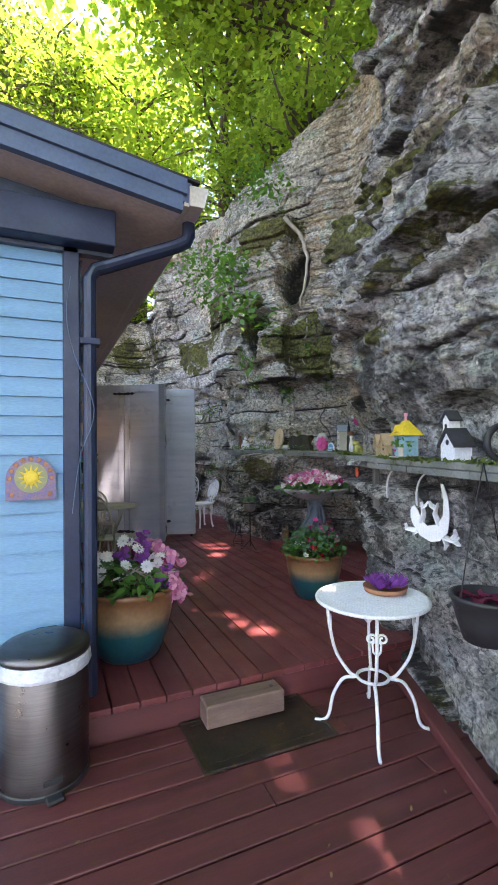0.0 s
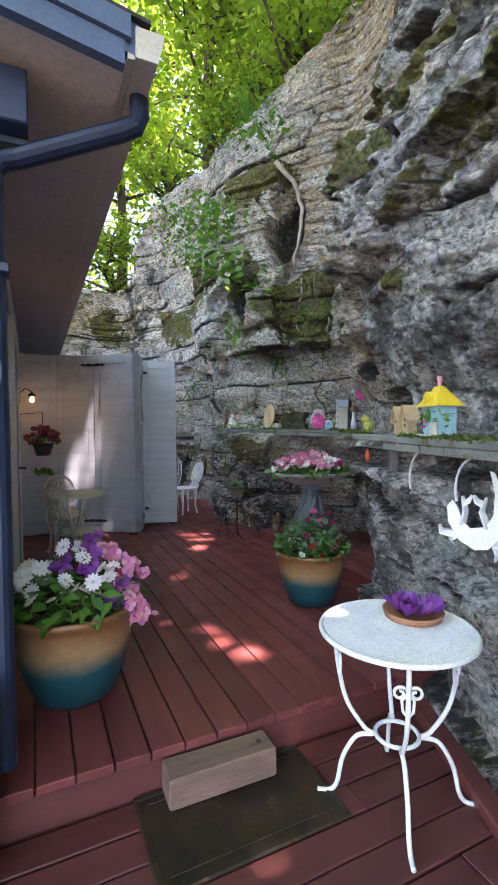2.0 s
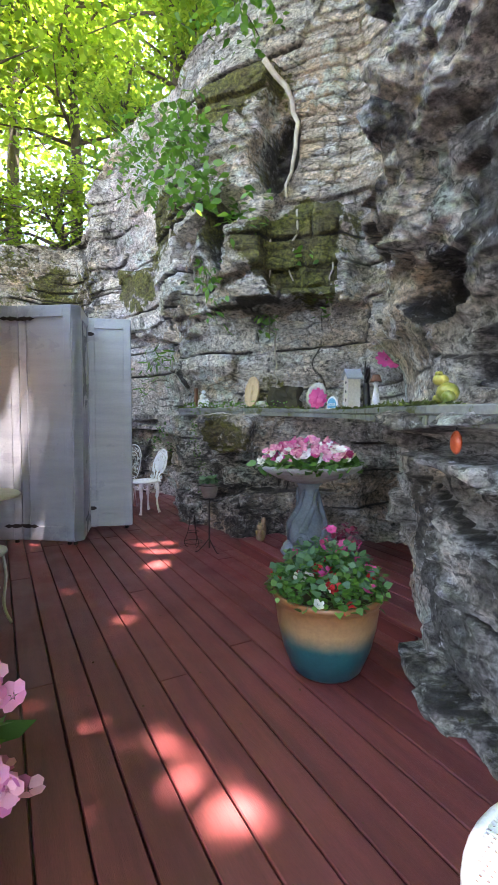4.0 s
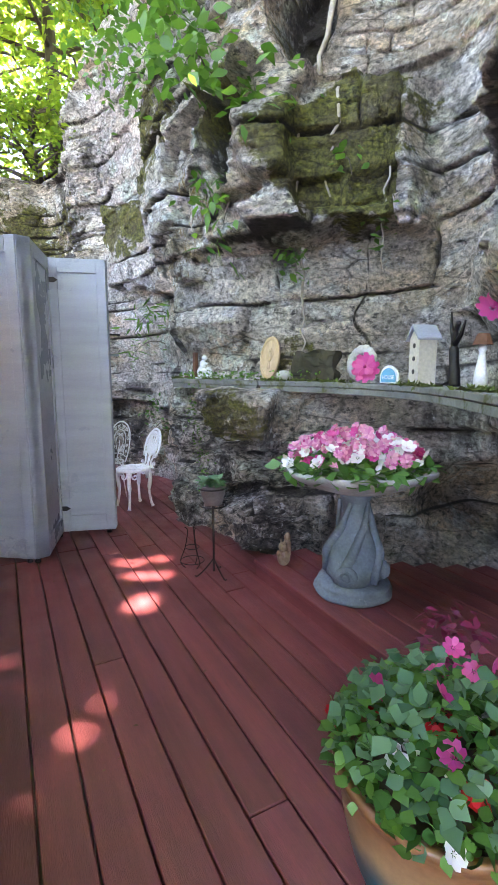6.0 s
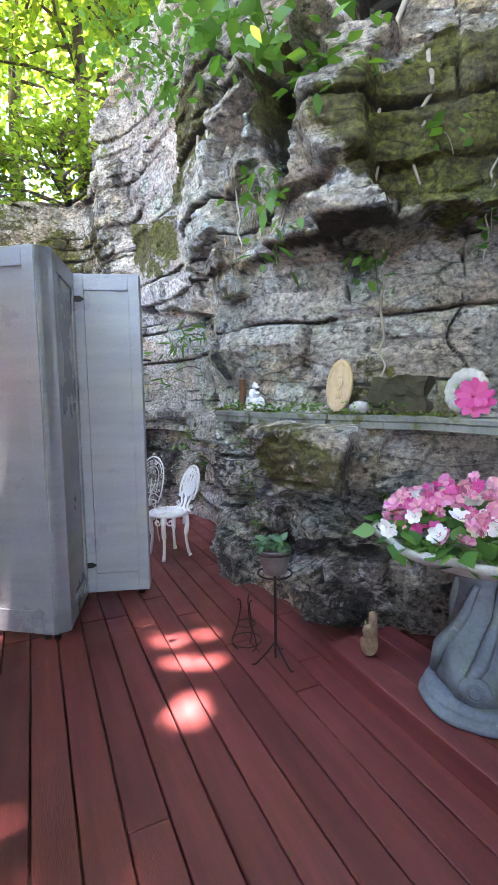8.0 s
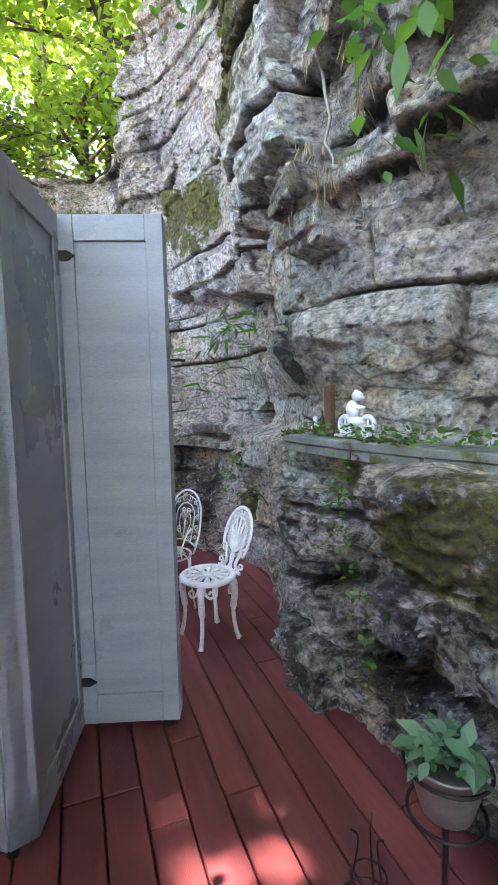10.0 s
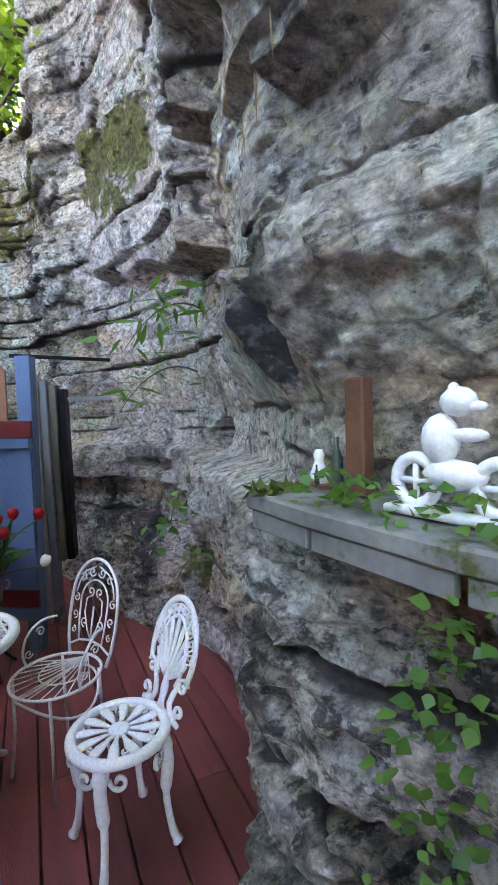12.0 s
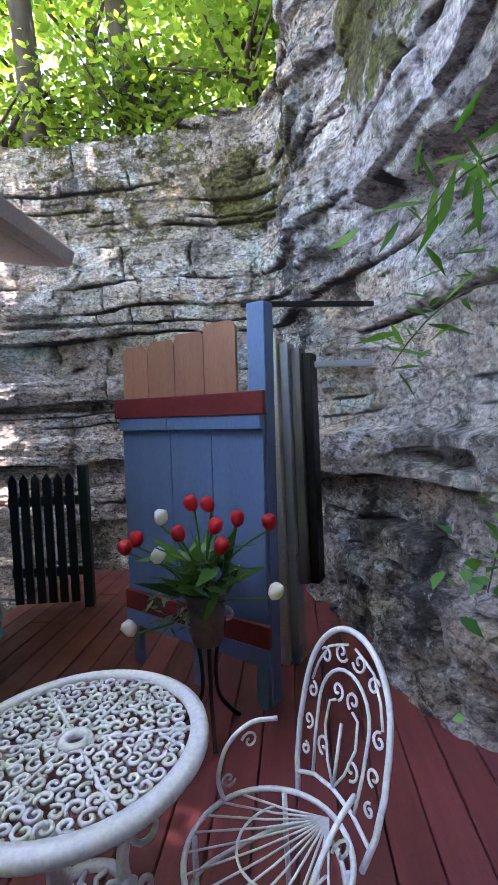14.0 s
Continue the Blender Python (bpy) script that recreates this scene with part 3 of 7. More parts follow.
    # shade painted into the hollows, so that they look black inside
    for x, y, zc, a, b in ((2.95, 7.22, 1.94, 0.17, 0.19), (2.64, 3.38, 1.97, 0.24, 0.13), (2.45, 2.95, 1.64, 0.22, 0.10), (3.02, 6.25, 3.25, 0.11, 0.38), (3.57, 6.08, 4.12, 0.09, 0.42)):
        stain_shade = np.clip((1.25 - patch(x, y, zc, a, b)) * 3, 0, 1)
        weather_shade = np.clip(weather_shade + stain_shade, 0, 1)
        crack_shade = np.maximum(crack_shade, 0.5 * stain_shade)
    seam = np.clip(1.2 - patch(2.50, 3.40, 3.0, 0.07, 0.75, 0, False, 0.5, 85), 0, 1)
    weather_shade = weather_shade * (1 - seam)
    tint = np.ones(z.shape + (4,))
    for w, c in ((near, (1.0, 1.04, 1.12)), (seam, (1.35, 1.35, 1.35)), (coursed, (0.98, 0.90, 0.80)), (wall, (1.02, 0.98, 1.02)), (back, (0.94, 0.90, 0.84)), (dark_foot, (0.72, 0.70, 0.66))):
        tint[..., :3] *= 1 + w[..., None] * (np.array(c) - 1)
    # wooded land behind the edge
    rows, rmoss, rcrack_shade = [p], [moss], [crack_shade]
    land = 7
    centre = np.array((0.3, 4.5))
    for far, lift in ((0.35, 0.10), (1.0, 0.2), (2.5, 0.5), (6, 1.6), (15, 4.0), (40, 6.0), (120, 8.0)):
        d = pl[:, 5] - centre
        d /= np.linalg.norm(d, axis=1)[:, None]
        e = np.empty((len(us), 1, 3))
        e[:, 0, :2] = p[:, -1, :2] + d * far
        e[:, 0, 2] = p[:, -1, 2] + lift + 0.3 * (fractal(us * 0.7, us * 0 + far, 3, 120) - 0.5)
        rows.append(e)
        rmoss.append(np.full((len(us), 1), 0.6))
        rcrack_shade.append(np.zeros((len(us), 1)))
    p, moss, crack_shade = np.concatenate(rows, 1), np.concatenate(rmoss, 1), np.concatenate(rcrack_shade, 1)
    weather_shade = np.pad(weather_shade, ((0, 0), (0, land)), mode="edge")
    tint = np.pad(tint, ((0, 0), (0, land), (0, 0)), mode="edge")
    nu, nv = p.shape[:2]
    idx = np.arange(nu * nv).reshape(nu, nv)
    faces = np.stack((idx[:-1, :-1], idx[:-1, 1:], idx[1:, 1:], idx[1:, :-1]), -1).reshape(-1, 4)
    me = bpy.data.meshes.new("cliff")
    me.vertices.add(nu * nv)
    me.vertices.foreach_set("co", p.reshape(-1))
    me.loops.add(faces.size)
    me.loops.foreach_set("vertex_index", faces.reshape(-1))
    me.polygons.add(len(faces))
    me.polygons.foreach_set("loop_start", np.arange(0, faces.size, 4))
    me.update(calc_edges=True)
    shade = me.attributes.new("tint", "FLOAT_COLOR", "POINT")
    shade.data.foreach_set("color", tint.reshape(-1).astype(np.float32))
    for name, data in (("moss", moss), ("crack_shade", crack_shade), ("weather_shade", weather_shade)):
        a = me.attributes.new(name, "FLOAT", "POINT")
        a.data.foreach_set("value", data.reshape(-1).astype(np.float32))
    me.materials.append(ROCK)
    me.polygons.foreach_set("use_smooth", np.zeros(len(faces), bool))
    return new("rock_face", me), p[:, :nz], us


rock, ROCK_P, ROCK_U = build_cliff()
tagged(rock, "tall layered grey limestone cliff with moss and lichen", "cliff", kind="structure")


def rock_near(x, y, z):
    """The place on the rock face nearest to a place."""
    d = ((ROCK_P - np.array((x, y, z))) ** 2).sum(-1)
    i = np.unravel_index(np.argmin(d), d.shape)
    return Vector(ROCK_P[i])


gb = bmesh.new()
bmesh.ops.create_circle(gb, cap_ends=True, segments=48, radius=300, matrix=pose(0, 0, -0.38))
solid("ground", gb, GROUND, "dry earth with leaf litter beneath the decks", "ground", kind="structure")

# ---------- decks ----------
U = 0.18
deck_low = tagged(new("floor_low", mesh_of("floor_low", box(-3.2, 2.9, -3.5, 2.62, -0.16, -0.05), GREYWOOD)), "lower wooden deck painted dark red", "deck", kind="structure")
deck_up = tagged(new("floor_up", mesh_of("floor_up", box(0.22, 4.2, 2.68, 11.6, -0.10, 0.13), GREYWOOD)), "upper wooden deck painted dark red", "deck", kind="structure")
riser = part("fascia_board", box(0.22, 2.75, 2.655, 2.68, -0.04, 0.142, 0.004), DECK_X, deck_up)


def boards_up():
    rng = random.Random(3)
    w, x = 0.146, 0.262
    while x < 4.1:
        y, first = 2.645, True
        while y < 11.5:
            ln = rng.uniform(1.2, 4.4) if first else rng.choice((1.6, 2.4, 3.6, 4.8))
            first = False
            y1 = min(y + ln, 11.6)
            b = box(x + 0.003, x + w - 0.004, y, y1 - 0.004, U - 0.038, U + rng.uniform(-0.0015, 0.0015), 0.004)
            part("plank", b, DECK, deck_up)
            y = y1
        x += w


def boards_low():
    rng = random.Random(5)
    w, y = 0.146, 2.64
    while y > -3.4:
        x = -3.2 + rng.uniform(0, 0.6)
        while x < 2.8:
            x1 = min(x + rng.choice((1.8, 2.4, 3.0, 3.6)), 2.85)
            b = box(x, x1 - 0.005, y - w + 0.005, y - 0.004, -0.04, rng.uniform(-0.0015, 0.0015), 0.004)
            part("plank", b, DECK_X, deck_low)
            x = x1
        y -= w


boards_up()
boards_low()
# edging along the rock
kerb_dir = math.degrees(math.atan2(2.42 - 1.2, 2.17 - 1.72))
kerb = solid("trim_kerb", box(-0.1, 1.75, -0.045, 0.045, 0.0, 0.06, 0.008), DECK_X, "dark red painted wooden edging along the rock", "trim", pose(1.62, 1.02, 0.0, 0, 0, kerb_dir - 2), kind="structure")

# raised platform
PLAT = Matrix.Translation((2.875, 5.72, 0)) @ pose(0, 0, 0, 0, 0, -0.6)
platform = thing("platform", "low raised red wooden platform against the rock", "platform", kind="structure")
part("fascia", box(0.003, 0.03, -2.05, -0.01, U + 0.002, 0.272, 0.004, PLAT), DECK, platform)
for i in range(9):
    part("plank", box(-0.01 + i * 0.146, 0.13 + i * 0.146, -2.1, 0.0 if i < 3 else -0.1 * i, 0.274, 0.306, 0.004, PLAT), DECK, platform)

# ---------- the house ----------
WX, WY = 0.208, 2.776
wall_front = tagged(new("wall_front", mesh_of("wall_front", box(-4.5, WX - 0.03, WY + 0.03, WY + 0.16, -0.3, 2.95), SIDING)), "light blue lap siding wall of a cottage", "wall", kind="structure")


def siding(parent, length, m, z0, z1, pitch=0.115):
    z = z0
    while z < z1:
        top = min(z + pitch, z1)
        b = prism([(0, z), (-0.022, z + 0.002), (-0.020, z + 0.016), (-0.006, top + 0.004), (0, top + 0.004)], 0, length)
        bmesh.ops.transform(b, matrix=m, verts=b.verts[:])
        part("plank", b, SIDING, parent)
        z += pitch


siding(wall_front, 4.6, pose(WX - 0.02, WY + 0.03, 0, 0, 0, 90), -0.02, 2.62, 0.102)
wall_side = tagged(new("wall_side", mesh_of("wall_side", box(WX - 0.06, WX + 0.06, WY + 0.16, 10.4, -0.3, 2.95), SIDING)), "cottage side wall of blue siding under the eave", "wall", kind="structure")
siding(wall_side, 10.4 - WY - 0.2, pose(WX + 0.06, WY + 0.15, 0) @ Matrix.Diagonal((-1, 1, 1, 1)), 0.2, 2.62)
wall_back = tagged(new("wall_back", mesh_of("wall_back", box(-4.5, WX - 0.02, 10.4, 10.52, -0.3, 2.95), SIDING)), "blue rear wall of the cottage", "wall", kind="structure")
wall_jog = tagged(new("wall_jog", mesh_of("wall_jog", box(WX + 0.0, 0.50, 8.4, 10.15, -0.3, 2.62), SIDING)), "projecting rear bay of the cottage in pale blue siding", "wall", kind="structure")
siding(wall_jog, 1.76, pose(0.50, 8.395, 0) @ Matrix.Diagonal((-1, 1, 1, 1)), 0.2, 2.6)
corner = solid("trim_corner", box(WX - 0.03, WX + 0.055, WY - 0.02, WY + 0.15, -0.05, 2.66, 0.006), NAVY, "dark blue corner board of the cottage", "trim", kind="structure")

house_roof = thing("roof", "low gable roof with blue barge board and beige soffit", "roof", kind="structure")
RY0, RY1 = 2.43, 10.75
slope = 0.16


def roof_z(x):
    return 2.90 + (0.76 - x) * slope


def slab(x0, x1, y0, y1, dz0, dz1):
    return prism([(x0, roof_z(x0) + dz0), (x1, roof_z(x1) + dz0), (x1, roof_z(x1) + dz1), (x0, roof_z(x0) + dz1)], y0, y1)


part("soffit", slab(-3.2, 0.755, RY0 + 0.03, RY1 - 0.03, -0.11, -0.085), SOFFIT, house_roof)
part("deck", slab(-3.2, 0.80, RY0, RY1, -0.08, 0.03), ROOF_BLUE, house_roof)
part("shingles", slab(-3.25, 0.835, RY0 - 0.025, RY1 + 0.02, 0.031, 0.045), weathered("dark_shingle", (0.03, 0.03, 0.034), (0.05, 0.048, 0.05), 0.9, 8, 60), house_roof)
part("barge_board", slab(-3.2, 0.765, RY0 - 0.03, RY0 - 0.002, -0.05, 0.028), ROOF_BLUE, house_roof)
part("barge_board", slab(-3.2, 0.745, RY0 - 0.012, RY0 + 0.03, -0.135, -0.052), ROOF_BLUE, house_roof)
part("eave_fascia", box(0.757, 0.78, RY0, RY1, 2.80, 2.915), CREAM, house_roof)
part("beam", box(-3.2, 0.44, WY - 0.13, WY - 0.02, 2.62, 2.815, 0.006), NAVY, house_roof, "dark blue header beam")
part("frieze", box(-3.2, 0.44, WY - 0.02, WY + 0.04, 2.60, 3.0), ROOF_BLUE, house_roof)
gutter = thing("gutter", "grey-brown metal roof gutter with pale open end", "gutter")
g = prism([(0.782, 2.80), (0.86, 2.80), (0.885, 2.89), (0.885, 2.905), (0.879, 2.905), (0.855, 2.806), (0.788, 2.806), (0.788, 2.905), (0.782, 2.905)], RY0 - 0.01, RY1)
part("trough", g, SOFFIT, gutter)
part("end_cap", prism([(0.783, 2.80), (0.86, 2.80), (0.885, 2.905), (0.783, 2.905)], RY0 - 0.016, RY0 - 0.011), CREAM, gutter, "pale end cap")

spout = thing("downspout", "dark blue metal downspout at the cottage corner", "downspout")
sx, sy = WX + 0.105, WY - 0.02
path = [(0.835, 2.62, 2.80), (0.835, 2.62, 2.74), (0.82, 2.625, 2.70), (0.77, 2.64, 2.675), (0.40, sy, 2.545), (sx + 0.03, sy, 2.52), (sx, sy, 2.47), (sx, sy, 1.5), (sx, sy, 0.22)]
part("pipe", tube(path, 0.042, 12, flat=0.85), NAVY, spout, smooth=False)
part("strap", box(sx - 0.052, sx + 0.052, sy - 0.05, sy + 0.05, 2.10, 2.135, 0.004), NAVY, spout)

# ---------- folding screen ----------
screen = thing("folding_screen", "tall grey-painted folding screen of hinged wooden panels", "folding screen")
TOP = 2.47


def screen_panel(a, b, top=TOP, thick=0.045):
    a, b = Vector((*a, 0)), Vector((*b, 0))
    d = b - a
    w = d.length
    m = Matrix.Translation((a.x, a.y, 0)) @ pose(0, 0, 0, 0, 0, math.degrees(math.atan2(d.y, d.x)))
    z0 = U + 0.035
    pan = part("panel", box(0.004, w - 0.004, -0.010, 0.010, z0 + 0.02, top - 0.02, 0.0, m), SCREEN, screen)
    for x0, x1, za, zb in ((0, 0.075, z0, top), (w - 0.075, w, z0, top), (0.075, w - 0.075, top - 0.11, top - 0.001), (0.075, w - 0.075, z0 + 0.001, z0 + 0.14)):
        for y0, y1 in ((-thick / 2, -0.011), (0.011, thick / 2)):
            part("rail", box(x0, x1, y0, y1, za, zb, 0.003, m), SCREEN, pan)
    foot = part("caster", lathe([(0.012, U + 0.001), (0.02, U + 0.006), (0.02, U + 0.03), (0.012, z0)], 10, m=m @ Matrix.Translation((w - 0.06, 0, 0))), IRON, pan)
    return pan, m, w


PANELS = [((0.26, 7.10), (0.70, 7.16)), ((0.71, 7.15), (1.14, 6.99)), ((1.15, 6.975), (1.575, 6.665)), ((1.64, 6.69), (1.80, 7.23)), ((1.583, 6.672), (1.634, 6.688)), ((1.81, 7.225), (2.235, 7.085)), ((1.83, 7.28), (2.255, 7.14))]
for a, b in PANELS:
    screen_panel(a, b)

# ---------- blue gate in the back ----------
gate = thing("gate", "tall leaning blue board gate topped with cedar pickets", "gate", pose(1.50, 9.88, U, 0, 1.2, math.degrees(math.atan2(9.40 - 9.88, 2.37 - 1.50))) @ Matrix.Diagonal((0.97, 1, 0.975, 1)))
GW = 0.98
for i, (a, b) in enumerate(((0, 0.38), (0.382, 0.665), (0.667, GW))):
    part("board", box(a, b - 0.002, 0, 0.02, 0.24, 1.52, 0.003), GATE, gate)
part("batten", box(0.0, 0.375, -0.024, -0.001, 1.385, 1.452, 0.003), GATE, gate)
part("batten", box(0.38, GW, -0.024, -0.001, 1.385, 1.452, 0.003), GATE, gate)
part("rail", box(-0.03, GW + 0.02, -0.03, -0.001, 1.455, 1.565, 0.003), RED_TRIM, gate, "dark red painted rail")
part("rail", box(0.0, GW + 0.02, -0.028, -0.001, 0.34, 0.45, 0.003), RED_TRIM, gate, "dark red painted rail")
part("rail", box(0.0, GW + 0.02, -0.028, -0.001, 0.25, 0.335, 0.003), GATE, gate)
for i in range(4):
    x = 0.0 + i * 0.205
    h = 1.86 + (0.0, 0.012, 0.03, 0.06)[i]
    part("picket", prism([(x, 1.40), (x + 0.2, 1.40), (x + 0.2, h - 0.03), (x + 0.17, h), (x + 0.03, h), (x, h - 0.03)], 0.022, 0.04), PICKET, gate, "bare cedar picket")
part("post", box(GW - 0.10, GW + 0.0, 0.03, 0.11, 0.02, 1.985, 0.004), GATE, gate)
for x in (0.02, GW / 2, GW - 0.06):
    part("leg", box(x, x + 0.05, 0.0, 0.045, -0.0, 0.30, 0.004), GATE, gate)
lean = thing("lumber", "upright grey and pale boards leaning behind the gate", "boards", pose(2.37, 9.85, U, 0, 0, -20))
for i in range(4):
    part("board", box(0.0 + i * 0.055, 0.05 + i * 0.055, 0.03 * i, 0.03 * i + 0.11, 0.0 if i < 2 else 0.45, 1.82 - 0.03 * i, 0.003), (CREAM, SCREEN, GREYWOOD, IRON)[i], lean)
bar = solid("iron_bar", box(0.0, 0.66, -0.012, 0.012, -0.012, 0.012, 0.002), IRON, "dark iron bar from the gate post into the rock", "bar", pose(2.27, 9.50, 2.10, 0, 0, 14))
bar2 = solid("iron_bar", box(0.0, 0.3, -0.015, 0.015, -0.015, 0.015, 0.002), SCREEN, "short grey bar fixed into the rock", "bar", pose(2.62, 9.75, 1.83, 0, 0, 10))

# ---------- trees ----------
def tree(x, y, z, height, spread, seed, n=5200, size=0.16, mat=None, trunk_r=0.16, lean_by=(0, 0), low=0.35):
    rng = random.Random(seed)
    t = thing("tree", "leafy broadleaf tree on the cliff top", "tree", pose(x, y, z), group="trees on the cliff top")
    pts, rs = [], []
    for i in range(9):
        f = i / 8
        pts.append((lean_by[0] * f + 0.12 * math.sin(seed + 4 * f), lean_by[1] * f + 0.12 * math.cos(seed + 3 * f), -0.3 + (height + 0.3) * f))
        rs.append(trunk_r * (1.15 - f) + 0.015)
    bm = tube(pts, rs, 9)
    tips = []
    for k in range(26):
        f = rng.uniform(low, 1.0)
        i = min(7, int(f * 8))
        a = Vector(pts[i]).lerp(Vector(pts[i + 1]), f * 8 - i)
        ang = rng.uniform(0, 2 * math.pi)
        ln = spread * rng.uniform(0.5, 1.0) * (1.2 - 0.6 * f)
        mid = a + Vector((math.cos(ang) * ln * 0.5, math.sin(ang) * ln * 0.5, ln * rng.uniform(0.1, 0.35)))
        end = mid + Vector((math.cos(ang + 0.4) * ln * 0.5, math.sin(ang + 0.4) * ln * 0.5, ln * rng.uniform(-0.12, 0.25)))
        tube([a, mid, end], [0.05 * (1.2 - f) + 0.012, 0.03, 0.008], 5, bm)
        for q in range(7):
            c = mid.lerp(end, rng.uniform(-0.3, 1.15))
            tips.append(c + Vector((rng.gauss(0, 0.3), rng.gauss(0, 0.3), rng.gauss(0, 0.22))) * (spread / 2.2))
    part("trunk", bm, BARK, t, smooth=True)
    r = np.random.default_rng(seed)
    c = np.array(tips)[r.integers(0, len(tips), n)]
    c = c + r.normal(size=(n, 3)) * np.array((0.28, 0.28, 0.13)) * (spread / 2.2)
    foliage("crown", c, size, seed, mat or LEAF, t)
    return t


TREES = [(3.9, 9.8, 6.3, 6.0, 2.6), (5.2, 7.6, 6.6, 7.0, 2.8), (5.6, 5.6, 7.0, 6.5, 2.4), (2.6, 13.6, 5.2, 7.0, 2.8), (0.4, 13.4, 4.9, 7.5, 2.6), (-1.8, 13.2, 4.9, 7.0, 2.6), (5.8, 11.5, 7.2, 8.0, 3.2),
         (1.6, 16.5, 6.2, 9.0, 3.4), (-1.5, 17.0, 6.2, 9.0, 3.4), (4.4, 15.5, 7.0, 9.0, 3.4), (8.5, 9.5, 8.4, 9.0, 3.4), (-4.5, 14.5, 5.2, 8.5, 3.2), (7.5, 14.5, 8.5, 9.0, 3.4), (-5.5, 18.5, 6.0, 10.0, 3.8), (8.0, 5.0, 8.4, 9.0, 3.2), (1.5, 21.0, 7.5, 10.0, 4.0), (-9, 15, 5.0, 11, 4.0), (-8, 20, 6.0, 12, 4.2)]
for i, (x, y, z, h, s) in enumerate(TREES):
    tree(x, y, z - 0.2, h, s, 10 + i, 4200, 0.17 if y < 12 else 0.21, trunk_r=0.13 + 0.02 * (i % 3))


# overhanging trees added to shade the deck; SUN_GAPS: where leaves are left out so the sun comes through to the boards
SUN_GAPS = ((1.39, 3.58, 0.23), (1.56, 3.25, 0.21), (1.54, 5.47, 0.13), (2.02, 6.60, 0.28), (2.43, 6.43, 0.25), (2.22, 6.10, 0.26), (1.66, 5.20, 0.12), (2.10, 5.74, 0.25), (1.69, 4.84, 0.12), (1.20, 2.12, 0.20), (1.30, 1.70, 0.17), (1.25, 1.42, 0.18), (1.28, 6.95, 0.21), (1.12, 7.15, 0.21), (0.95, 7.30, 0.19), (0.75, 7.30, 0.17), (2.00, 8.90, 0.14), (1.55, 2.55, 0.19))
def shade_tree(x, y, z, height, reach, toward, n, seed):
    t = thing("tree", "large broadleaf tree, added to shade the decks with its overhanging crown", "tree", pose(x, y, z), group="overhanging shade trees")
    rng = random.Random(seed)
    bm = tube([(0, 0, 0), (0.1, 0.1, height * 0.4), (0.3 * toward[0], 0.3 * toward[1], height * 0.75), (0.6 * toward[0], 0.6 * toward[1], height)], [0.3, 0.25, 0.17, 0.08], 10)
    tips = []
    for k in range(34):
        a = Vector((0.4 * toward[0], 0.4 * toward[1], height * rng.uniform(0.55, 1.0)))
        c = Vector((toward[0] + rng.uniform(-1, 1) * reach, toward[1] + rng.uniform(-1, 1) * reach, height + rng.uniform(-1.4, 2.2)))
        mid = a.lerp(c, 0.5) + Vector((0, 0, 0.5))
        tube([a, mid, c], [0.08, 0.05, 0.012], 5, bm)
        for q in range(6):
            tips.append(mid.lerp(c, rng.uniform(0.1, 1.1)) + Vector((rng.gauss(0, 0.55), rng.gauss(0, 0.55), rng.gauss(0, 0.3))))
    part("trunk", bm, BARK, t, smooth=True)
    r = np.random.default_rng(seed)
    c = np.array(tips)[r.integers(0, len(tips), n)] + r.normal(size=(n, 3)) * np.array((0.55, 0.55, 0.22))
    # leaves left out along the sun's rays, to place its patches on the decks
    world_c = c + np.array((x, y, z))
    down = (world_c[:, 2] - 0.18) / SUN_DIR.z
    ground = world_c[:, :2] - down[:, None] * np.array((SUN_DIR.x, SUN_DIR.y))
    keep = np.ones(n, bool)
    for gx, gy, gr in SUN_GAPS:
        d2 = (ground[:, 0] - gx) ** 2 + (ground[:, 1] - gy) ** 2
        keep &= ~((d2 < gr * gr) & (r.random(n) < 0.96))
    c = c[keep]
    foliage("crown", c, 0.27, seed, LEAF, t)


shade_tree(6.0, -2.5, 7.4, 5.0, 3.2, (-3.0, 0.5), 15000, 201)
shade_tree(6.2, 2.2, 7.6, 5.0, 3.2, (-3.0, 0.3), 15000, 202)
shade_tree(6.4, 6.0, 7.4, 5.5, 3.2, (-3.0, 0.2), 14000, 203)
shade_tree(5.6, 9.2, 6.6, 6.0, 3.0, (-2.6, -0.6), 11000, 204)
# two unseen trees, added to keep sun off the lower deck and front wall
shade_tree(-4.4, -2.2, -0.4, 10.5, 3.4, (3.6, 1.8), 14000, 205)
shade_tree(2.4, -7.5, -0.4, 11.0, 3.4, (-0.6, 2.0), 12000, 206)
tree(-0.6, 12.9, 4.6, 7.5, 3.0, 77, 9000, 0.10, NEEDLE, 0.14)
for i, (x, y, z, h, s) in enumerate([(4.6, 6.9, 6.6, 1.6, 1.5), (4.2, 8.3, 6.1, 1.5, 1.5), (4.0, 9.4, 6.2, 1.5, 1.4), (3.4, 11.3, 5.9, 1.6, 1.4), (2.3, 12.9, 4.9, 1.5, 1.4), (0.9, 13.2, 4.7, 1.4, 1.4), (-1.0, 13.0, 4.7, 1.5, 1.5), (-3.0, 13.0, 4.7, 1.6, 1.6), (5.0, 5.9, 7.0, 1.6, 1.4), (5.4, 10.0, 6.9, 2.4, 1.8)]):
    b = tree(x, y, z, h, s, 300 + i, 2600, 0.12, trunk_r=0.04, low=0.1)
    tagged(b, "leafy green shrub growing along the cliff edge", "shrub", "shrubs along the cliff edge")
rngw = np.random.default_rng(9)
wood_n = 52000
# a full circle: the southern part is unseen, added to block low sky light
ang = rngw.uniform(0, 2 * math.pi, wood_n)
rad = rngw.uniform(17, 30, wood_n)
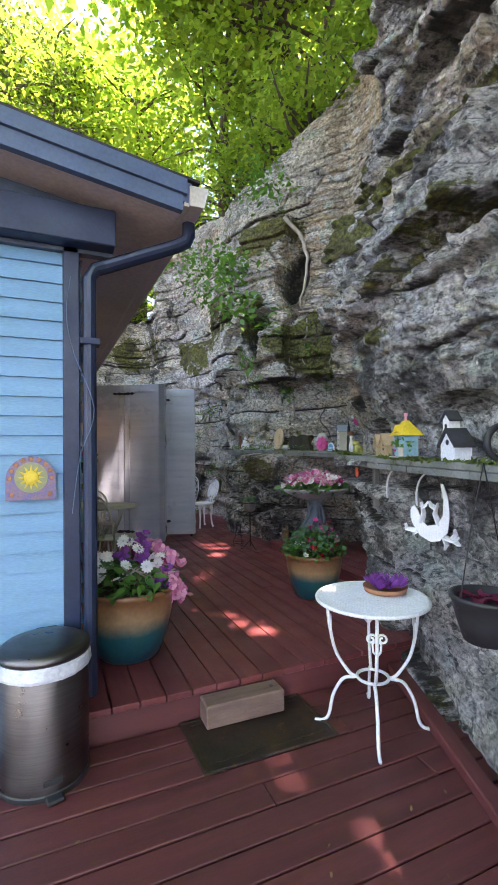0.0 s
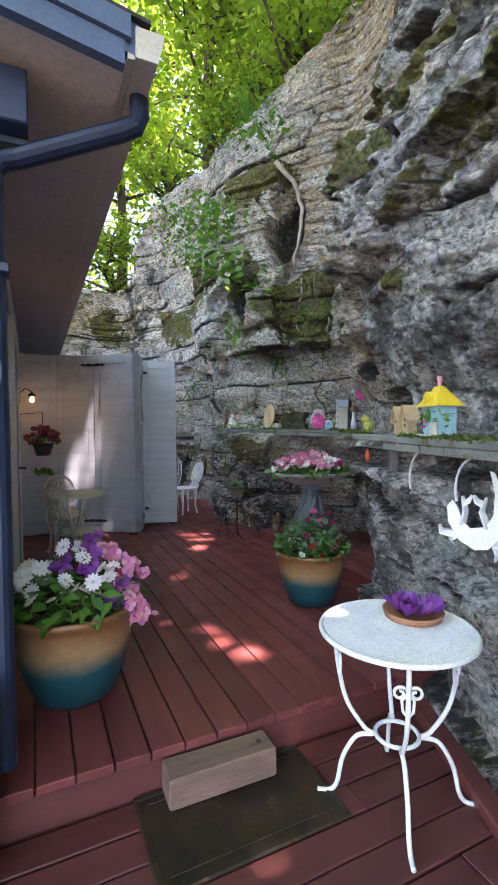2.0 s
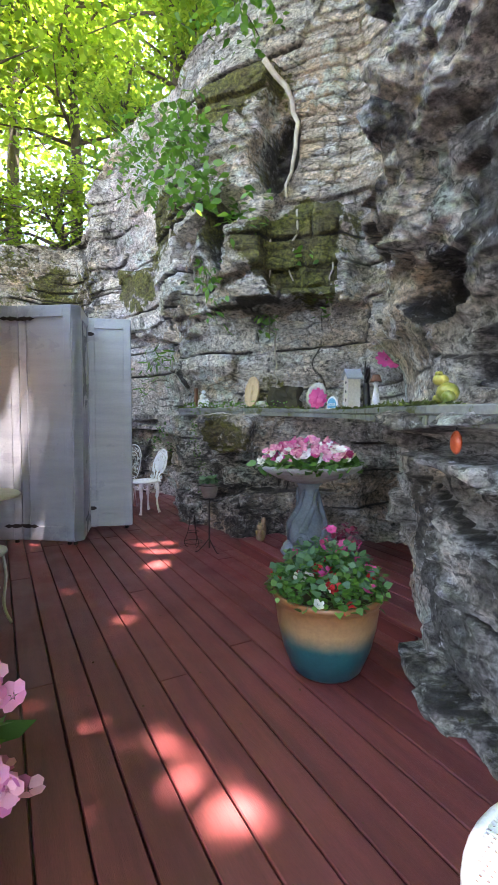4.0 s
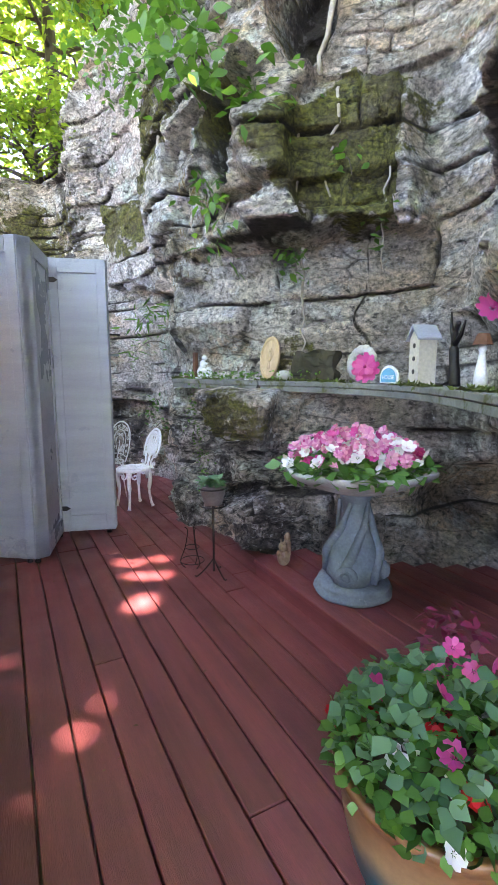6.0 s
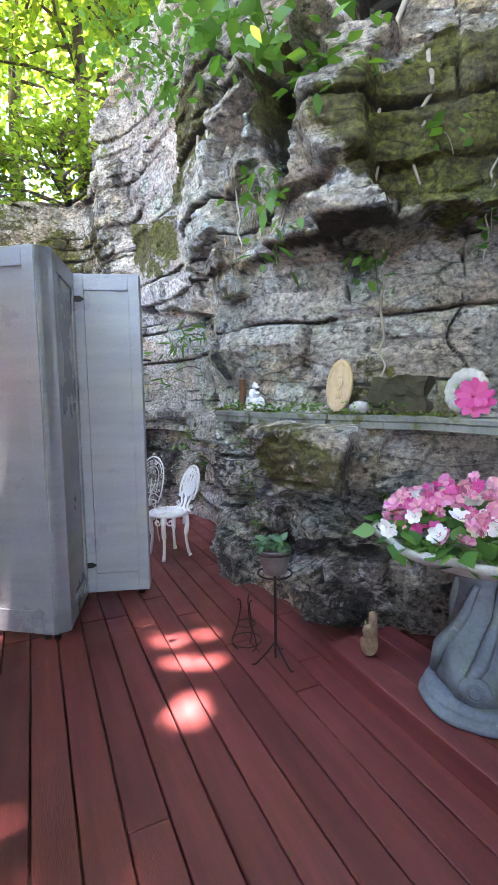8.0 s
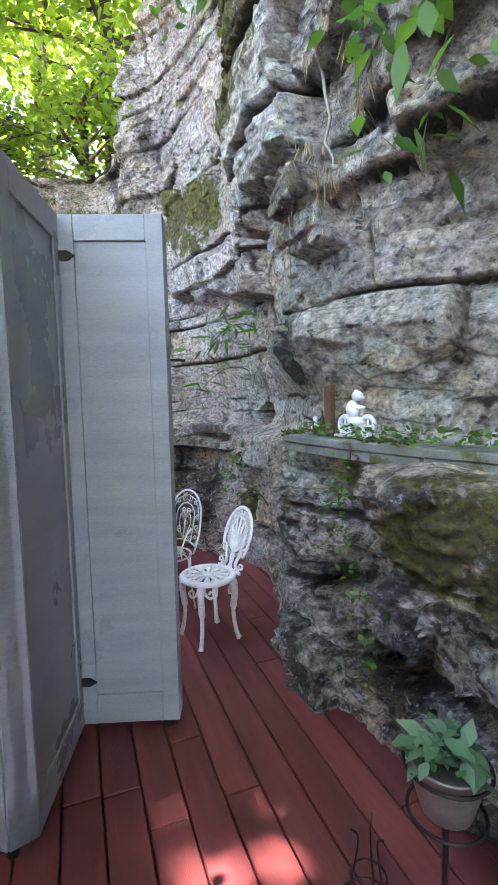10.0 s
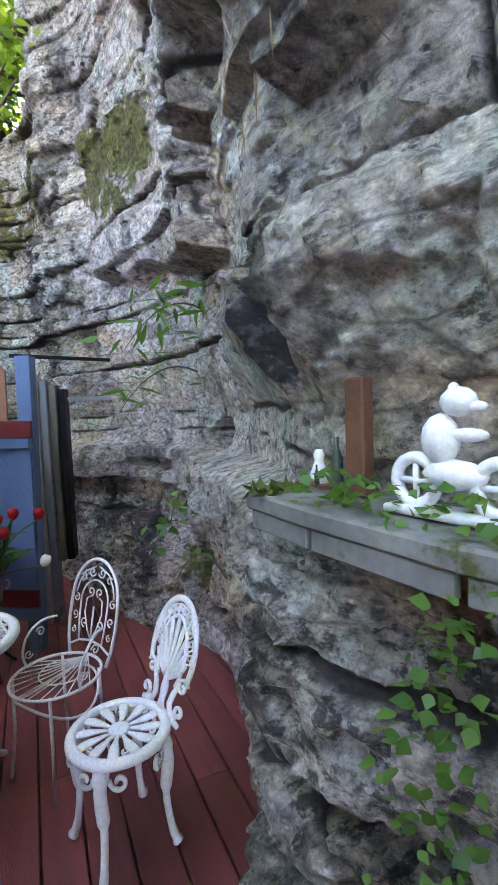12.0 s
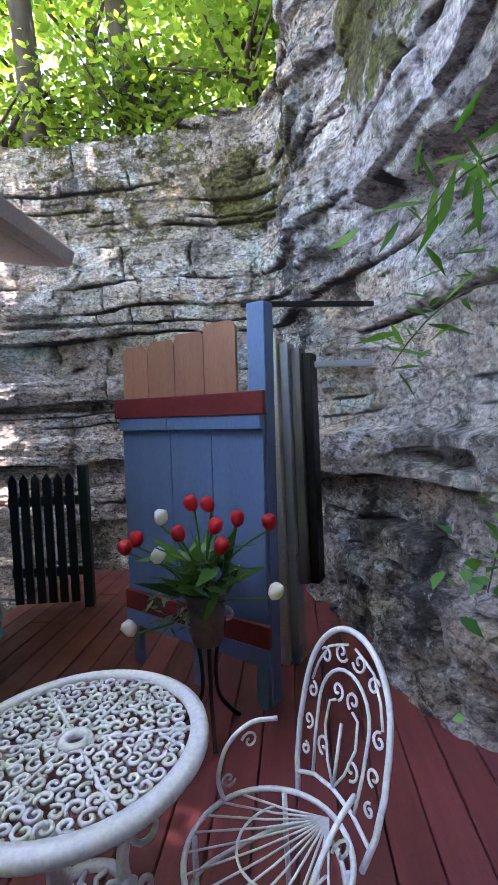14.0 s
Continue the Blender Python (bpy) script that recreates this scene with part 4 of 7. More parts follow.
wc = np.stack((1 + rad * np.cos(ang), 5 + rad * np.sin(ang), np.where(np.sin(ang) < -0.15, 0, 5) + (rngw.random(wood_n) ** 0.8) * 17 + 0.12 * rad), 1)
clump = np.stack([value_noise(wc[:, 0] * 0.5, wc[:, 2] * 0.5 + wc[:, 1] * 0.3, 5)], 1)[:, 0]
woods = foliage("far_woods", wc[clump > 0.42], 0.5, 91, LEAF)
tagged(woods, "sunlit green woodland behind the cliff edge, carried on round the unseen south", "woods", kind="stuff")

# ---------- more materials ----------
STEEL = weathered("brushed_steel", (0.19, 0.175, 0.17), (0.14, 0.13, 0.125), 0.36, 5, 120, (1, 1, 30), 0.12, metal=1.0)
BLACK = weathered("black_plastic", (0.02, 0.02, 0.022), (0.03, 0.03, 0.032), 0.5, 8, 60, None, 0.1)
BAG = weathered("white_bin_bag", (0.72, 0.73, 0.76), (0.62, 0.64, 0.70), 0.4, 20, 60, None, 0.3)
MAT = weathered("rubber_doormat", (0.010, 0.009, 0.008), (0.05, 0.026, 0.013), 0.5, 5, 60, None, 0.7, worn=(0.15, 0.07, 0.03), worn_at=0.6)
TIMBER = weathered("weathered_timber", (0.24, 0.145, 0.11), (0.15, 0.09, 0.07), 0.8, 4, 40, (0.6, 5, 5), 0.7, worn=(0.14, 0.05, 0.04), worn_at=0.6)
TERRA = weathered("terracotta", (0.42, 0.19, 0.10), (0.34, 0.15, 0.085), 0.8, 8, 60, None, 0.25)
STONE = weathered("grey_cast_stone", (0.20, 0.24, 0.28), (0.13, 0.16, 0.19), 0.85, 7, 60, None, 0.7, worn=(0.36, 0.38, 0.39), worn_at=0.64)
BOWL = weathered("pale_cast_stone", (0.46, 0.47, 0.47), (0.27, 0.25, 0.23), 0.85, 6, 60, None, 0.6)
SHELFWOOD = weathered("grey_green_shelf_board", (0.24, 0.25, 0.235), (0.13, 0.14, 0.125), 0.85, 4, 50, None, 0.5, worn=(0.07, 0.08, 0.022), worn_at=0.54)
ROOTWOOD = weathered("pale_bare_root", (0.42, 0.38, 0.32), (0.28, 0.24, 0.20), 0.8, 9, 60, None, 0.6)
MOSS = weathered("green_moss", (0.10, 0.14, 0.022), (0.055, 0.075, 0.014), 0.95, 14, 90, None, 0.9)
PALE = weathered("pale_stone", (0.50, 0.49, 0.46), (0.36, 0.355, 0.34), 0.85, 8, 50, None, 0.6)
GALV = weathered("dull_galvanised", (0.27, 0.25, 0.235), (0.18, 0.165, 0.155), 0.55, 8, 60, None, 0.25, metal=0.5)
CREAMGREEN = weathered("cream_green_enamel", (0.50, 0.50, 0.38), (0.42, 0.42, 0.31), 0.45, 6, 60, None, 0.2)
YELLOW = weathered("yellow_paint", (0.75, 0.55, 0.035), (0.66, 0.47, 0.03), 0.5, 9, 60, None, 0.15)
AQUA = weathered("aqua_paint", (0.27, 0.48, 0.55), (0.22, 0.42, 0.50), 0.55, 9, 60, None, 0.2)
CHARCOAL = weathered("charcoal_paint", (0.035, 0.036, 0.042), (0.055, 0.055, 0.06), 0.6, 9, 60, None, 0.2)
RAWWOOD = weathered("pale_raw_wood", (0.52, 0.38, 0.23), (0.42, 0.30, 0.18), 0.7, 9, 60, (3, 3, 0.6), 0.25)
RUST = weathered("rusty_iron", (0.17, 0.07, 0.035), (0.10, 0.045, 0.028), 0.8, 12, 70, None, 0.5)
DARKGREEN = weathered("dark_green_paint", (0.03, 0.05, 0.055), (0.02, 0.035, 0.04), 0.6, 4, 60, None, 0.2)
GREENLEAF = leaf_material("potted_leaf", (0.03, 0.12, 0.025), (0.11, 0.26, 0.05), 0.25)
BLUEGREEN = leaf_material("blue_green_leaf", (0.05, 0.14, 0.08), (0.12, 0.24, 0.13), 0.25)
PINK = leaf_material("pink_petal", (0.55, 0.13, 0.33), (0.78, 0.42, 0.55), 0.25)
HOTPINK = leaf_material("magenta_petal", (0.50, 0.035, 0.22), (0.62, 0.10, 0.32), 0.25)
PURPLE = leaf_material("purple_petal", (0.16, 0.035, 0.26), (0.30, 0.08, 0.40), 0.25)
WHITEPETAL = leaf_material("white_petal", (0.70, 0.70, 0.76), (0.85, 0.84, 0.88), 0.25)
REDPETAL = leaf_material("red_petal", (0.50, 0.008, 0.016), (0.62, 0.02, 0.03), 0.2)
BURGUNDY = leaf_material("burgundy_petal", (0.13, 0.012, 0.045), (0.26, 0.03, 0.09), 0.2)


def glaze_material():
    m = material("glazed_pot", (0.3, 0.2, 0.1), 0.28)
    sep = node(m, "ShaderNodeSeparateXYZ")
    wire(m, node(m, "ShaderNodeTexCoord").outputs["Object"], sep.inputs[0])
    add = node(m, "ShaderNodeMath")
    add.operation = "MULTIPLY_ADD"
    wire(m, noise_of(m, 9, 4), add.inputs[0])
    add.inputs[1].default_value = 0.06
    wire(m, sep.outputs["Z"], add.inputs[2])
    col = ramp(m, add.outputs[0], (0.03, (0.008, 0.045, 0.062)), (0.20, (0.006, 0.075, 0.09)), (0.29, (0.33, 0.20, 0.10)), (0.37, (0.23, 0.105, 0.045)))
    wire(m, mixed(m, 0.3, col, mixed(m, 1.0, col, ramp(m, noise_of(m, 40), (0.3, 0.5), (0.7, 1.4)), "MULTIPLY")), shader(m).inputs["Base Color"])
    bump(m, noise_of(m, 25), 0.15, 0.004)
    return m


GLAZE = glaze_material()


def blossoms(places, size, petals, seed, cup=0.35, face=(0, 0, 1), jitter=0.5):
    """A mesh of flower heads, each a ring of bent petals."""
    rng = random.Random(seed)
    bm = bmesh.new()
    for p in places:
        p = Vector(p)
        ax = (Vector(face) + Vector((rng.gauss(0, jitter), rng.gauss(0, jitter), rng.gauss(0, jitter)))).normalized()
        s = size * rng.uniform(0.75, 1.2)
        a0 = rng.uniform(0, 6.28)
        x = ax.orthogonal().normalized()
        y = ax.cross(x)
        for k in range(petals):
            a = a0 + 2 * math.pi * k / petals
            d = x * math.cos(a) + y * math.sin(a)
            w = ax.cross(d) * s * 1.15 * math.pi / petals
            vs = [p + d * s * 0.1, p + d * s * 0.6 + w * 0.75 + ax * s * cup * 0.5, p + d * s + w * 0.35 + ax * s * cup, p + d * s - w * 0.35 + ax * s * cup * 0.9, p + d * s * 0.6 - w * 0.75 + ax * s * cup * 0.5]
            bm.faces.new([bm.verts.new(v) for v in vs])
        bmesh.ops.create_icosphere(bm, subdivisions=1, radius=s * 0.13, matrix=Matrix.Translation(p + ax * s * 0.08))
    return bm


def dome(n, r, h, z, seed, squash=0.6):
    """Places spread over a low dome of plants."""
    rng = np.random.default_rng(seed)
    a = rng.uniform(0, 2 * math.pi, n)
    q = np.sqrt(rng.random(n)) * r
    return np.stack((q * np.cos(a), q * np.sin(a), z + h * (1 - (q / r) ** 2) * squash + rng.random(n) * h * 0.45), 1)


# ---------- lower deck ----------
bin_ = thing("pedal_bin", "brushed steel pedal bin with white bag, beside the wall", "trash can", pose(0.085, 2.54, 0.002))
bin_.scale = (1.06, 1.06, 1.02)
part("body", lathe([(0.185, 0.0), (0.19, 0.012), (0.188, 0.03), (0.188, 0.53), (0.183, 0.54)], 40), STEEL, bin_, smooth=True)
part("base_ring", lathe([(0.192, 0.0), (0.194, 0.02), (0.190, 0.026)], 40), BLACK, bin_)
part("bag", lathe([(0.192, 0.50), (0.198, 0.515), (0.195, 0.555), (0.186, 0.565)], 48, wave=lambda a, z: 1 + 0.018 * math.sin(9 * a) * math.sin(31 * a + 40 * z)), BAG, bin_, "crumpled white bag edge")
lid = part("lid", lathe([(0.192, 0.567), (0.196, 0.575), (0.195, 0.595), (0.17, 0.612), (0.10, 0.624), (0.0001, 0.628)], 40), STEEL, bin_, smooth=True)
part("hinge", box(-0.04, 0.06, 0.17, 0.215, 0.56, 0.60, 0.006), BLACK, bin_)
part("slot", box(-0.045, 0.035, -0.192, -0.184, 0.06, 0.085, 0.003, pose(0, 0, 0, 0, 0, 12)), BLACK, bin_)
part("pedal", box(-0.04, 0.03, -0.235, -0.17, 0.004, 0.022, 0.006, pose(0, 0, 0, 0, 0, 12)), BLACK, bin_)

mat_ = thing("doormat", "worn black and brown rubber doormat on the lower deck", "doormat", pose(1.145, 2.42, 0.003))
part("base", box(-0.38, 0.38, -0.225, 0.225, 0, 0.008, 0.003), MAT, mat_)
for x0, x1, y0, y1 in ((-0.375, 0.375, -0.222, -0.20), (-0.375, 0.375, 0.20, 0.222), (-0.375, -0.352, -0.2, 0.2), (0.352, 0.375, -0.2, 0.2), (-0.33, 0.33, -0.17, -0.162), (-0.33, 0.33, 0.162, 0.17)):
    part("border", box(x0, x1, y0, y1, 0.008, 0.013, 0.002), MAT, mat_)
blk = bmesh.new()
box(-0.235, 0.235, -0.07, 0.07, 0.0, 0.125, 0.008, bm=blk)
block = solid("timber_block", blk, TIMBER, "short weathered timber block used as a step", "wood block", pose(1.118, 2.566, 0.018, 0, 0, -1))
bolt = part("bolt_hole", lathe([(0.012, 0.1255), (0.012, 0.127)], 10, m=Matrix.Translation((0.18, 0.0, 0))), BLACK, block)

# small white mesh table
bt = thing("bistro_table", "round white metal mesh bistro table on the lower deck", "table", pose(1.74, 2.19, 0.001, 0, 0, 12))
part("rim", tube([(0.30 * math.cos(a), 0.30 * math.sin(a), 0.70) for a in np.linspace(0, 2 * math.pi, 48, endpoint=False)], 0.011, 8, closed=True), WHITE, bt, smooth=True)
bm = bmesh.new()
for i in range(-24, 25):
    c = i * 0.0122
    h = math.sqrt(max(0.0, 0.297 ** 2 - c * c))
    box(-h, h, c - 0.0030, c + 0.0030, 0.702, 0.706, bm=bm)
    box(c - 0.0030, c + 0.0030, -h, h, 0.7035, 0.7075, bm=bm)
part("mesh_top", bm, WHITE, bt)
part("ring", tube([(0.085 * math.cos(a), 0.085 * math.sin(a), 0.27) for a in np.linspace(0, 2 * math.pi, 28, endpoint=False)], 0.009, 8, closed=True), WHITE, bt, smooth=True)


def turned(points, k, n=4):
    a = 2 * math.pi * k / n + math.pi / 4
    return [(x * math.cos(a) - y * math.sin(a), x * math.sin(a) + y * math.cos(a), z) for x, y, z in points]


def curve3(pts, n=6):
    """A smooth line through points."""
    p = np.array(pts, float)
    s = np.linspace(0, len(p) - 1, (len(p) - 1) * n + 1)
    return [tuple(q) for q in smooth_rows(p, s, np.arange(len(p), dtype=float))]


for k in range(4):
    leg = part("leg", tube(curve3(turned([(0.245, 0, 0.695), (0.235, 0, 0.56), (0.20, 0, 0.40), (0.13, 0, 0.29), (0.095, 0, 0.265), (0.16, 0, 0.25), (0.215, 0, 0.16), (0.24, 0, 0.05), (0.27, 0, 0.014), (0.32, 0, 0.012)], k)), 0.0095, 8), WHITE, bt, smooth=True)
    b = tube([turned([(0.225, x, z)], k)[0] for x, z in spiral(0.028, 0.565, 0.028, 0.008, 180, -280)], 0.006, 6)
    for q in ([(-x, z) for x, z in spiral(0.028, 0.565, 0.028, 0.008, 180, -280)], [(0.0, 0.565), (0.022, 0.54), (0.018, 0.50), (0.0, 0.48)], [(0.0, 0.565), (-0.022, 0.54), (-0.018, 0.50), (0.0, 0.48)]):
        tube([turned([(0.225, x, z)], k)[0] for x, z in q], 0.006, 6, b)
    part("scroll", b, WHITE, leg, smooth=True)

dish = thing("succulent_dish", "terracotta saucer of purple succulents on the mesh table", "planter", pose(1.87, 2.235, 0.7085))
part("saucer", lathe([(0.085, 0.0), (0.115, 0.006), (0.125, 0.034), (0.118, 0.034), (0.105, 0.018), (0.0001, 0.016)], 36), TERRA, dish, smooth=True)
rg = random.Random(8)
part("succulents", blossoms([(rg.uniform(-0.07, 0.07), rg.uniform(-0.06, 0.06), 0.03) for _ in range(11)], 0.05, 9, 3, 1.1, jitter=0.25), PURPLE, dish, "purple succulent rosettes")

hp = thing("hanging_planter", "black plastic hanging planter beside the rock", "planter", pose(1.79, 1.50, 0.0))
part("pot", lathe([(0.095, 0.72), (0.12, 0.80), (0.142, 0.89), (0.15, 0.895), (0.15, 0.91), (0.135, 0.91), (0.128, 0.875), (0.0001, 0.872)], 32), BLACK, hp, smooth=True)
part("wire", tube([(0.13, 0.0, 0.905), (0.08, 0.02, 1.2), (0.03, 0.03, 1.462)], 0.003, 5), IRON, hp)
part("wire", tube([(-0.13, 0.02, 0.905), (-0.05, 0.02, 1.25), (0.03, 0.03, 1.462)], 0.003, 5), IRON, hp)
foliage("dead_leaves", dome(60, 0.11, 0.03, 0.875, 5), 0.06, 5, BURGUNDY, hp)

# ---------- shelf along the rock ----------
SHELF = [(1.90, 1.3), (2.07, 2.0), (2.15, 2.35), (2.38, 3.1), (2.75, 3.75), (3.2, 4.35), (3.47, 4.9), (3.45, 5.5), (3.12, 6.0), (2.93, 6.6), (2.88, 7.06)]
SHELF_Z = [1.455, 1.46, 1.465, 1.475, 1.48, 1.485, 1.49, 1.50, 1.51, 1.515, 1.52]
shelf = thing("shelf", "mossy weathered plank shelf fixed along the rock face", "shelf")
sp = [Vector(p) for p in curve3([(x, y, z) for (x, y), z in zip(SHELF, SHELF_Z)], 2)]
for a, b in zip(sp, sp[1:]):
    d = b - a
    m = Matrix.Translation(a) @ pose(0, 0, 0, 0, -math.degrees(math.atan2(d.z, d.xy.length)), math.degrees(math.atan2(d.y, d.x)))
    part("plank", box(-0.012, d.length + 0.008, -0.10, 0.115, -0.036, -0.002 + rg.uniform(-0.003, 0.003), 0.005, m), SHELFWOOD, shelf)
    part("edge_strip", box(0.0, d.length - 0.004, 0.088, 0.108, -0.075, -0.037, 0.003, m), SHELFWOOD, shelf)
mossp, greens = [], []
for a, b in zip(sp, sp[1:]):
    d = (b - a)
    side = Vector((-d.y, d.x, 0)).normalized()
    for q in range(150):
        f = rg.random()
        w = rg.uniform(0.03, 0.118)
        if value_noise(np.array([(a.y + d.y * f) * 3.1]), np.array([2.0]), 7)[0] > 0.45:
            mossp.append(a + d * f + side * w + Vector((0, 0, 0.0)))
mo = foliage("moss", mossp, 0.03, 12, MOSS, shelf, "green moss along the edge", droop=-0.2)
for y0, y1, n in ((6.0, 6.9, 240), (2.2, 2.4, 25), (5.6, 6.1, 40)):
    for q in range(n):
        y = rg.uniform(y0, y1)
        x = float(np.interp(y, [p.y for p in sp], [p.x for p in sp]))
        greens.append((x - rg.uniform(0.02, 0.12), y, 1.52 + rg.uniform(0, 0.06)))
ivy = thing("ivy", "small green ivy growing on and trailing from the shelf", "ivy")
foliage("leaves", greens, 0.027, 13, VINE, ivy, shape=0.8)
strand = []
for k in range(220):
    f = rg.random()
    strand.append((2.80 - 0.03 * math.sin(f * 7) + rg.gauss(0, 0.03), 6.52 + 0.06 * math.sin(f * 5) + rg.gauss(0, 0.035), 1.48 - 0.85 * f))
foliage("trailing_strand", strand, 0.024, 14, VINE, ivy, "thin trailing strand", shape=0.85)


def shelf_at(y, off=0.0):
    """A pose on the shelf's top at y, turned so that local -y faces the deck."""
    i = max(k for k in range(len(sp) - 1) if sp[k].y <= y)
    a, b = sp[i], sp[i + 1]
    d = b - a
    f = (y - a.y) / max(d.y, 1e-4)
    p = a + d * f
    return Matrix.Translation((p.x, p.y, p.z + 0.003)) @ pose(0, 0, 0, 0, 0, math.degrees(math.atan2(d.y, d.x)) + 180) @ Matrix.Translation((0, off, 0))


def gable_house(m, w, d, h, roof, wall_mat, roof_mat, label, holes, name="birdhouse"):
    t = thing(name, label, "birdhouse", m)
    part("body", prism([(-w / 2, 0), (w / 2, 0), (w / 2, h), (0, h + roof), (-w / 2, h)], -d / 2, d / 2), wall_mat, t)
    over = 0.018
    for s in (-1, 1):
        part("roof", prism([(0, h + roof + 0.004), (s * (w / 2 + over), h - over * roof / (w / 2) + 0.004), (s * (w / 2 + over), h - over * roof / (w / 2) + 0.016), (0, h + roof + 0.018)], -d / 2 - over, d / 2 + over), roof_mat, t)
    for x, z, r in holes:
        part("hole", lathe([(r, 0), (r, 0.003)], 14, m=Matrix.Translation((x, -d / 2 - 0.0005, z)) @ pose(0, 0, 0, 90)), BLACK, t)
    return t


yb = thing("birdhouse", "aqua birdhouse with a bright yellow roof and picket fence", "birdhouse", shelf_at(2.34, -0.01) @ Matrix.Diagonal((0.8, 0.8, 0.84, 1)))
part("base", box(-0.105, 0.105, -0.09, 0.09, 0, 0.014, 0.003), PALE, yb)
part("body", box(-0.075, 0.075, -0.06, 0.06, 0.014, 0.17, 0.003), AQUA, yb)
b = bmesh.new()
low_r = [b.verts.new(v) for v in ((-0.105, -0.09, 0.165), (0.105, -0.09, 0.165), (0.105, 0.09, 0.165), (-0.105, 0.09, 0.165))]
high_r = [b.verts.new(v) for v in ((-0.025, -0.012, 0.275), (0.025, -0.012, 0.275), (0.025, 0.012, 0.275), (-0.025, 0.012, 0.275))]
b.faces.new(low_r[::-1])
b.faces.new(high_r)
for i in range(4):
    b.faces.new((low_r[i], low_r[(i + 1) % 4], high_r[(i + 1) % 4], high_r[i]))
part("roof", b, YELLOW, yb, "bright yellow roof")
part("dormer", prism([(-0.03, 0.19), (0.03, 0.19), (0.03, 0.215), (0, 0.245), (-0.03, 0.215)], -0.088, -0.03), YELLOW, yb)
part("chimney", lathe([(0.011, 0.26), (0.011, 0.31), (0.015, 0.312), (0.015, 0.33)], 10), PINK, yb, "pale pink chimney")
part("flower", blossoms([(-0.03, -0.065, 0.085), (-0.045, -0.065, 0.06)], 0.018, 6, 4, face=(0, -1, 0)), HOTPINK, yb)
part("palm", blossoms([(0.0, -0.068, 0.125), (0.012, -0.068, 0.11)], 0.03, 7, 5, face=(0, -1, 0)), GREENLEAF, yb)
for i in range(5):
    x = 0.012 + i * 0.014
    part("picket", prism([(x, 0.014), (x + 0.011, 0.014), (x + 0.011, 0.07), (x + 0.0055, 0.08), (x, 0.07)], -0.072, -0.066), CREAM, yb)

wb = gable_house(shelf_at(1.86, -0.01) @ Matrix.Diagonal((0.8, 0.8, 0.95, 1)), 0.15, 0.12, 0.085, 0.075, WHITE, CHARCOAL, "white two-storey birdhouse with charcoal roofs", [(0, 0.10, 0.015)])
part("upper_storey", prism([(-0.07, 0.10), (0.0, 0.10), (0.0, 0.225), (-0.035, 0.255), (-0.07, 0.225)], -0.045, 0.03), WHITE, wb)
for s in (-1, 1):
    part("upper_roof", prism([(-0.035, 0.262), (-0.035 + s * 0.052, 0.213), (-0.035 + s * 0.052, 0.224), (-0.035, 0.275)], -0.055, 0.04), CHARCOAL, wb)
part("hole", lathe([(0.012, 0), (0.012, 0.003)], 12, m=Matrix.Translation((-0.035, -0.0455, 0.19)) @ pose(0, 0, 0, 90)), BLACK, wb)
gable_house(shelf_at(2.62), 0.06, 0.05, 0.09, 0.05, RAWWOOD, RAWWOOD, "small raw wood birdhouse with a peaked roof", [(0, 0.05, 0.008), (0, 0.08, 0.008)])
gable_house(shelf_at(2.71), 0.06, 0.05, 0.085, 0.05, RAWWOOD, RAWWOOD, "small raw wood birdhouse with a peaked roof", [(0, 0.07, 0.008)])
gable_house(shelf_at(4.90), 0.11, 0.10, 0.25, 0.055, CREAM, SCREEN, "tall cream birdhouse with three holes", [(0, 0.07, 0.013), (0, 0.14, 0.013), (0, 0.21, 0.013)])

tyre = solid("rubber_ring", tube([(0, 0.075 * math.cos(a), 0.09 + 0.075 * math.sin(a)) for a in np.linspace(0, 2 * math.pi, 24, endpoint=False)], 0.016, 8, closed=True), BLACK, "black rubber ring standing on the shelf", "ring", shelf_at(1.55), smooth=True)
frog = bmesh.new()
for (x, y, z, r, sx_, sz_) in ((0, 0, 0.05, 0.05, 1.2, 1.0), (-0.03, -0.02, 0.11, 0.036, 1.2, 0.8), (0.05, -0.02, 0.03, 0.03, 1.4, 1.0), (-0.055, -0.02, 0.025, 0.025, 1.3, 0.9), (-0.045, -0.03, 0.14, 0.012, 1, 1), (-0.015, -0.03, 0.14, 0.012, 1, 1)):
    bmesh.ops.create_icosphere(frog, subdivisions=2, radius=r, matrix=Matrix.Translation((x, y, z)) @ Matrix.Diagonal((sx_, 1, sz_, 1)))
solid("frog_figurine", frog, weathered("yellow_green_glaze", (0.42, 0.36, 0.08), (0.10, 0.17, 0.04), 0.35, 12, 60), "yellow and green glazed frog figurine", "figurine", shelf_at(3.12, -0.02) @ Matrix.Diagonal((0.8, 0.8, 0.8, 1)), smooth=True)
orange = bmesh.new()
bmesh.ops.create_icosphere(orange, subdivisions=2, radius=0.032, matrix=Matrix.Diagonal((0.8, 0.5, 1.3, 1)))
oo = solid("glass_float", orange, weathered("orange_glaze", (0.62, 0.12, 0.05), (0.5, 0.09, 0.04), 0.3, 9, 60), "small orange ornament hanging under the shelf", "ornament", shelf_at(2.98, -0.08) @ Matrix.Translation((0, 0, -0.13)), smooth=True)
part("cord", tube([(0, 0, 0.04), (0, 0.01, 0.09)], 0.002, 4), IRON, oo)
brk = thing("bracket", "dark post bracket under the shelf", "bracket", shelf_at(2.78))
part("arm", box(-0.02, 0.02, -0.06, 0.1, -0.08, -0.04, 0.004), GREYWOOD, brk)
part("post", box(-0.02, 0.02, -0.03, 0.01, -0.36, -0.08, 0.004), GREYWOOD, brk)
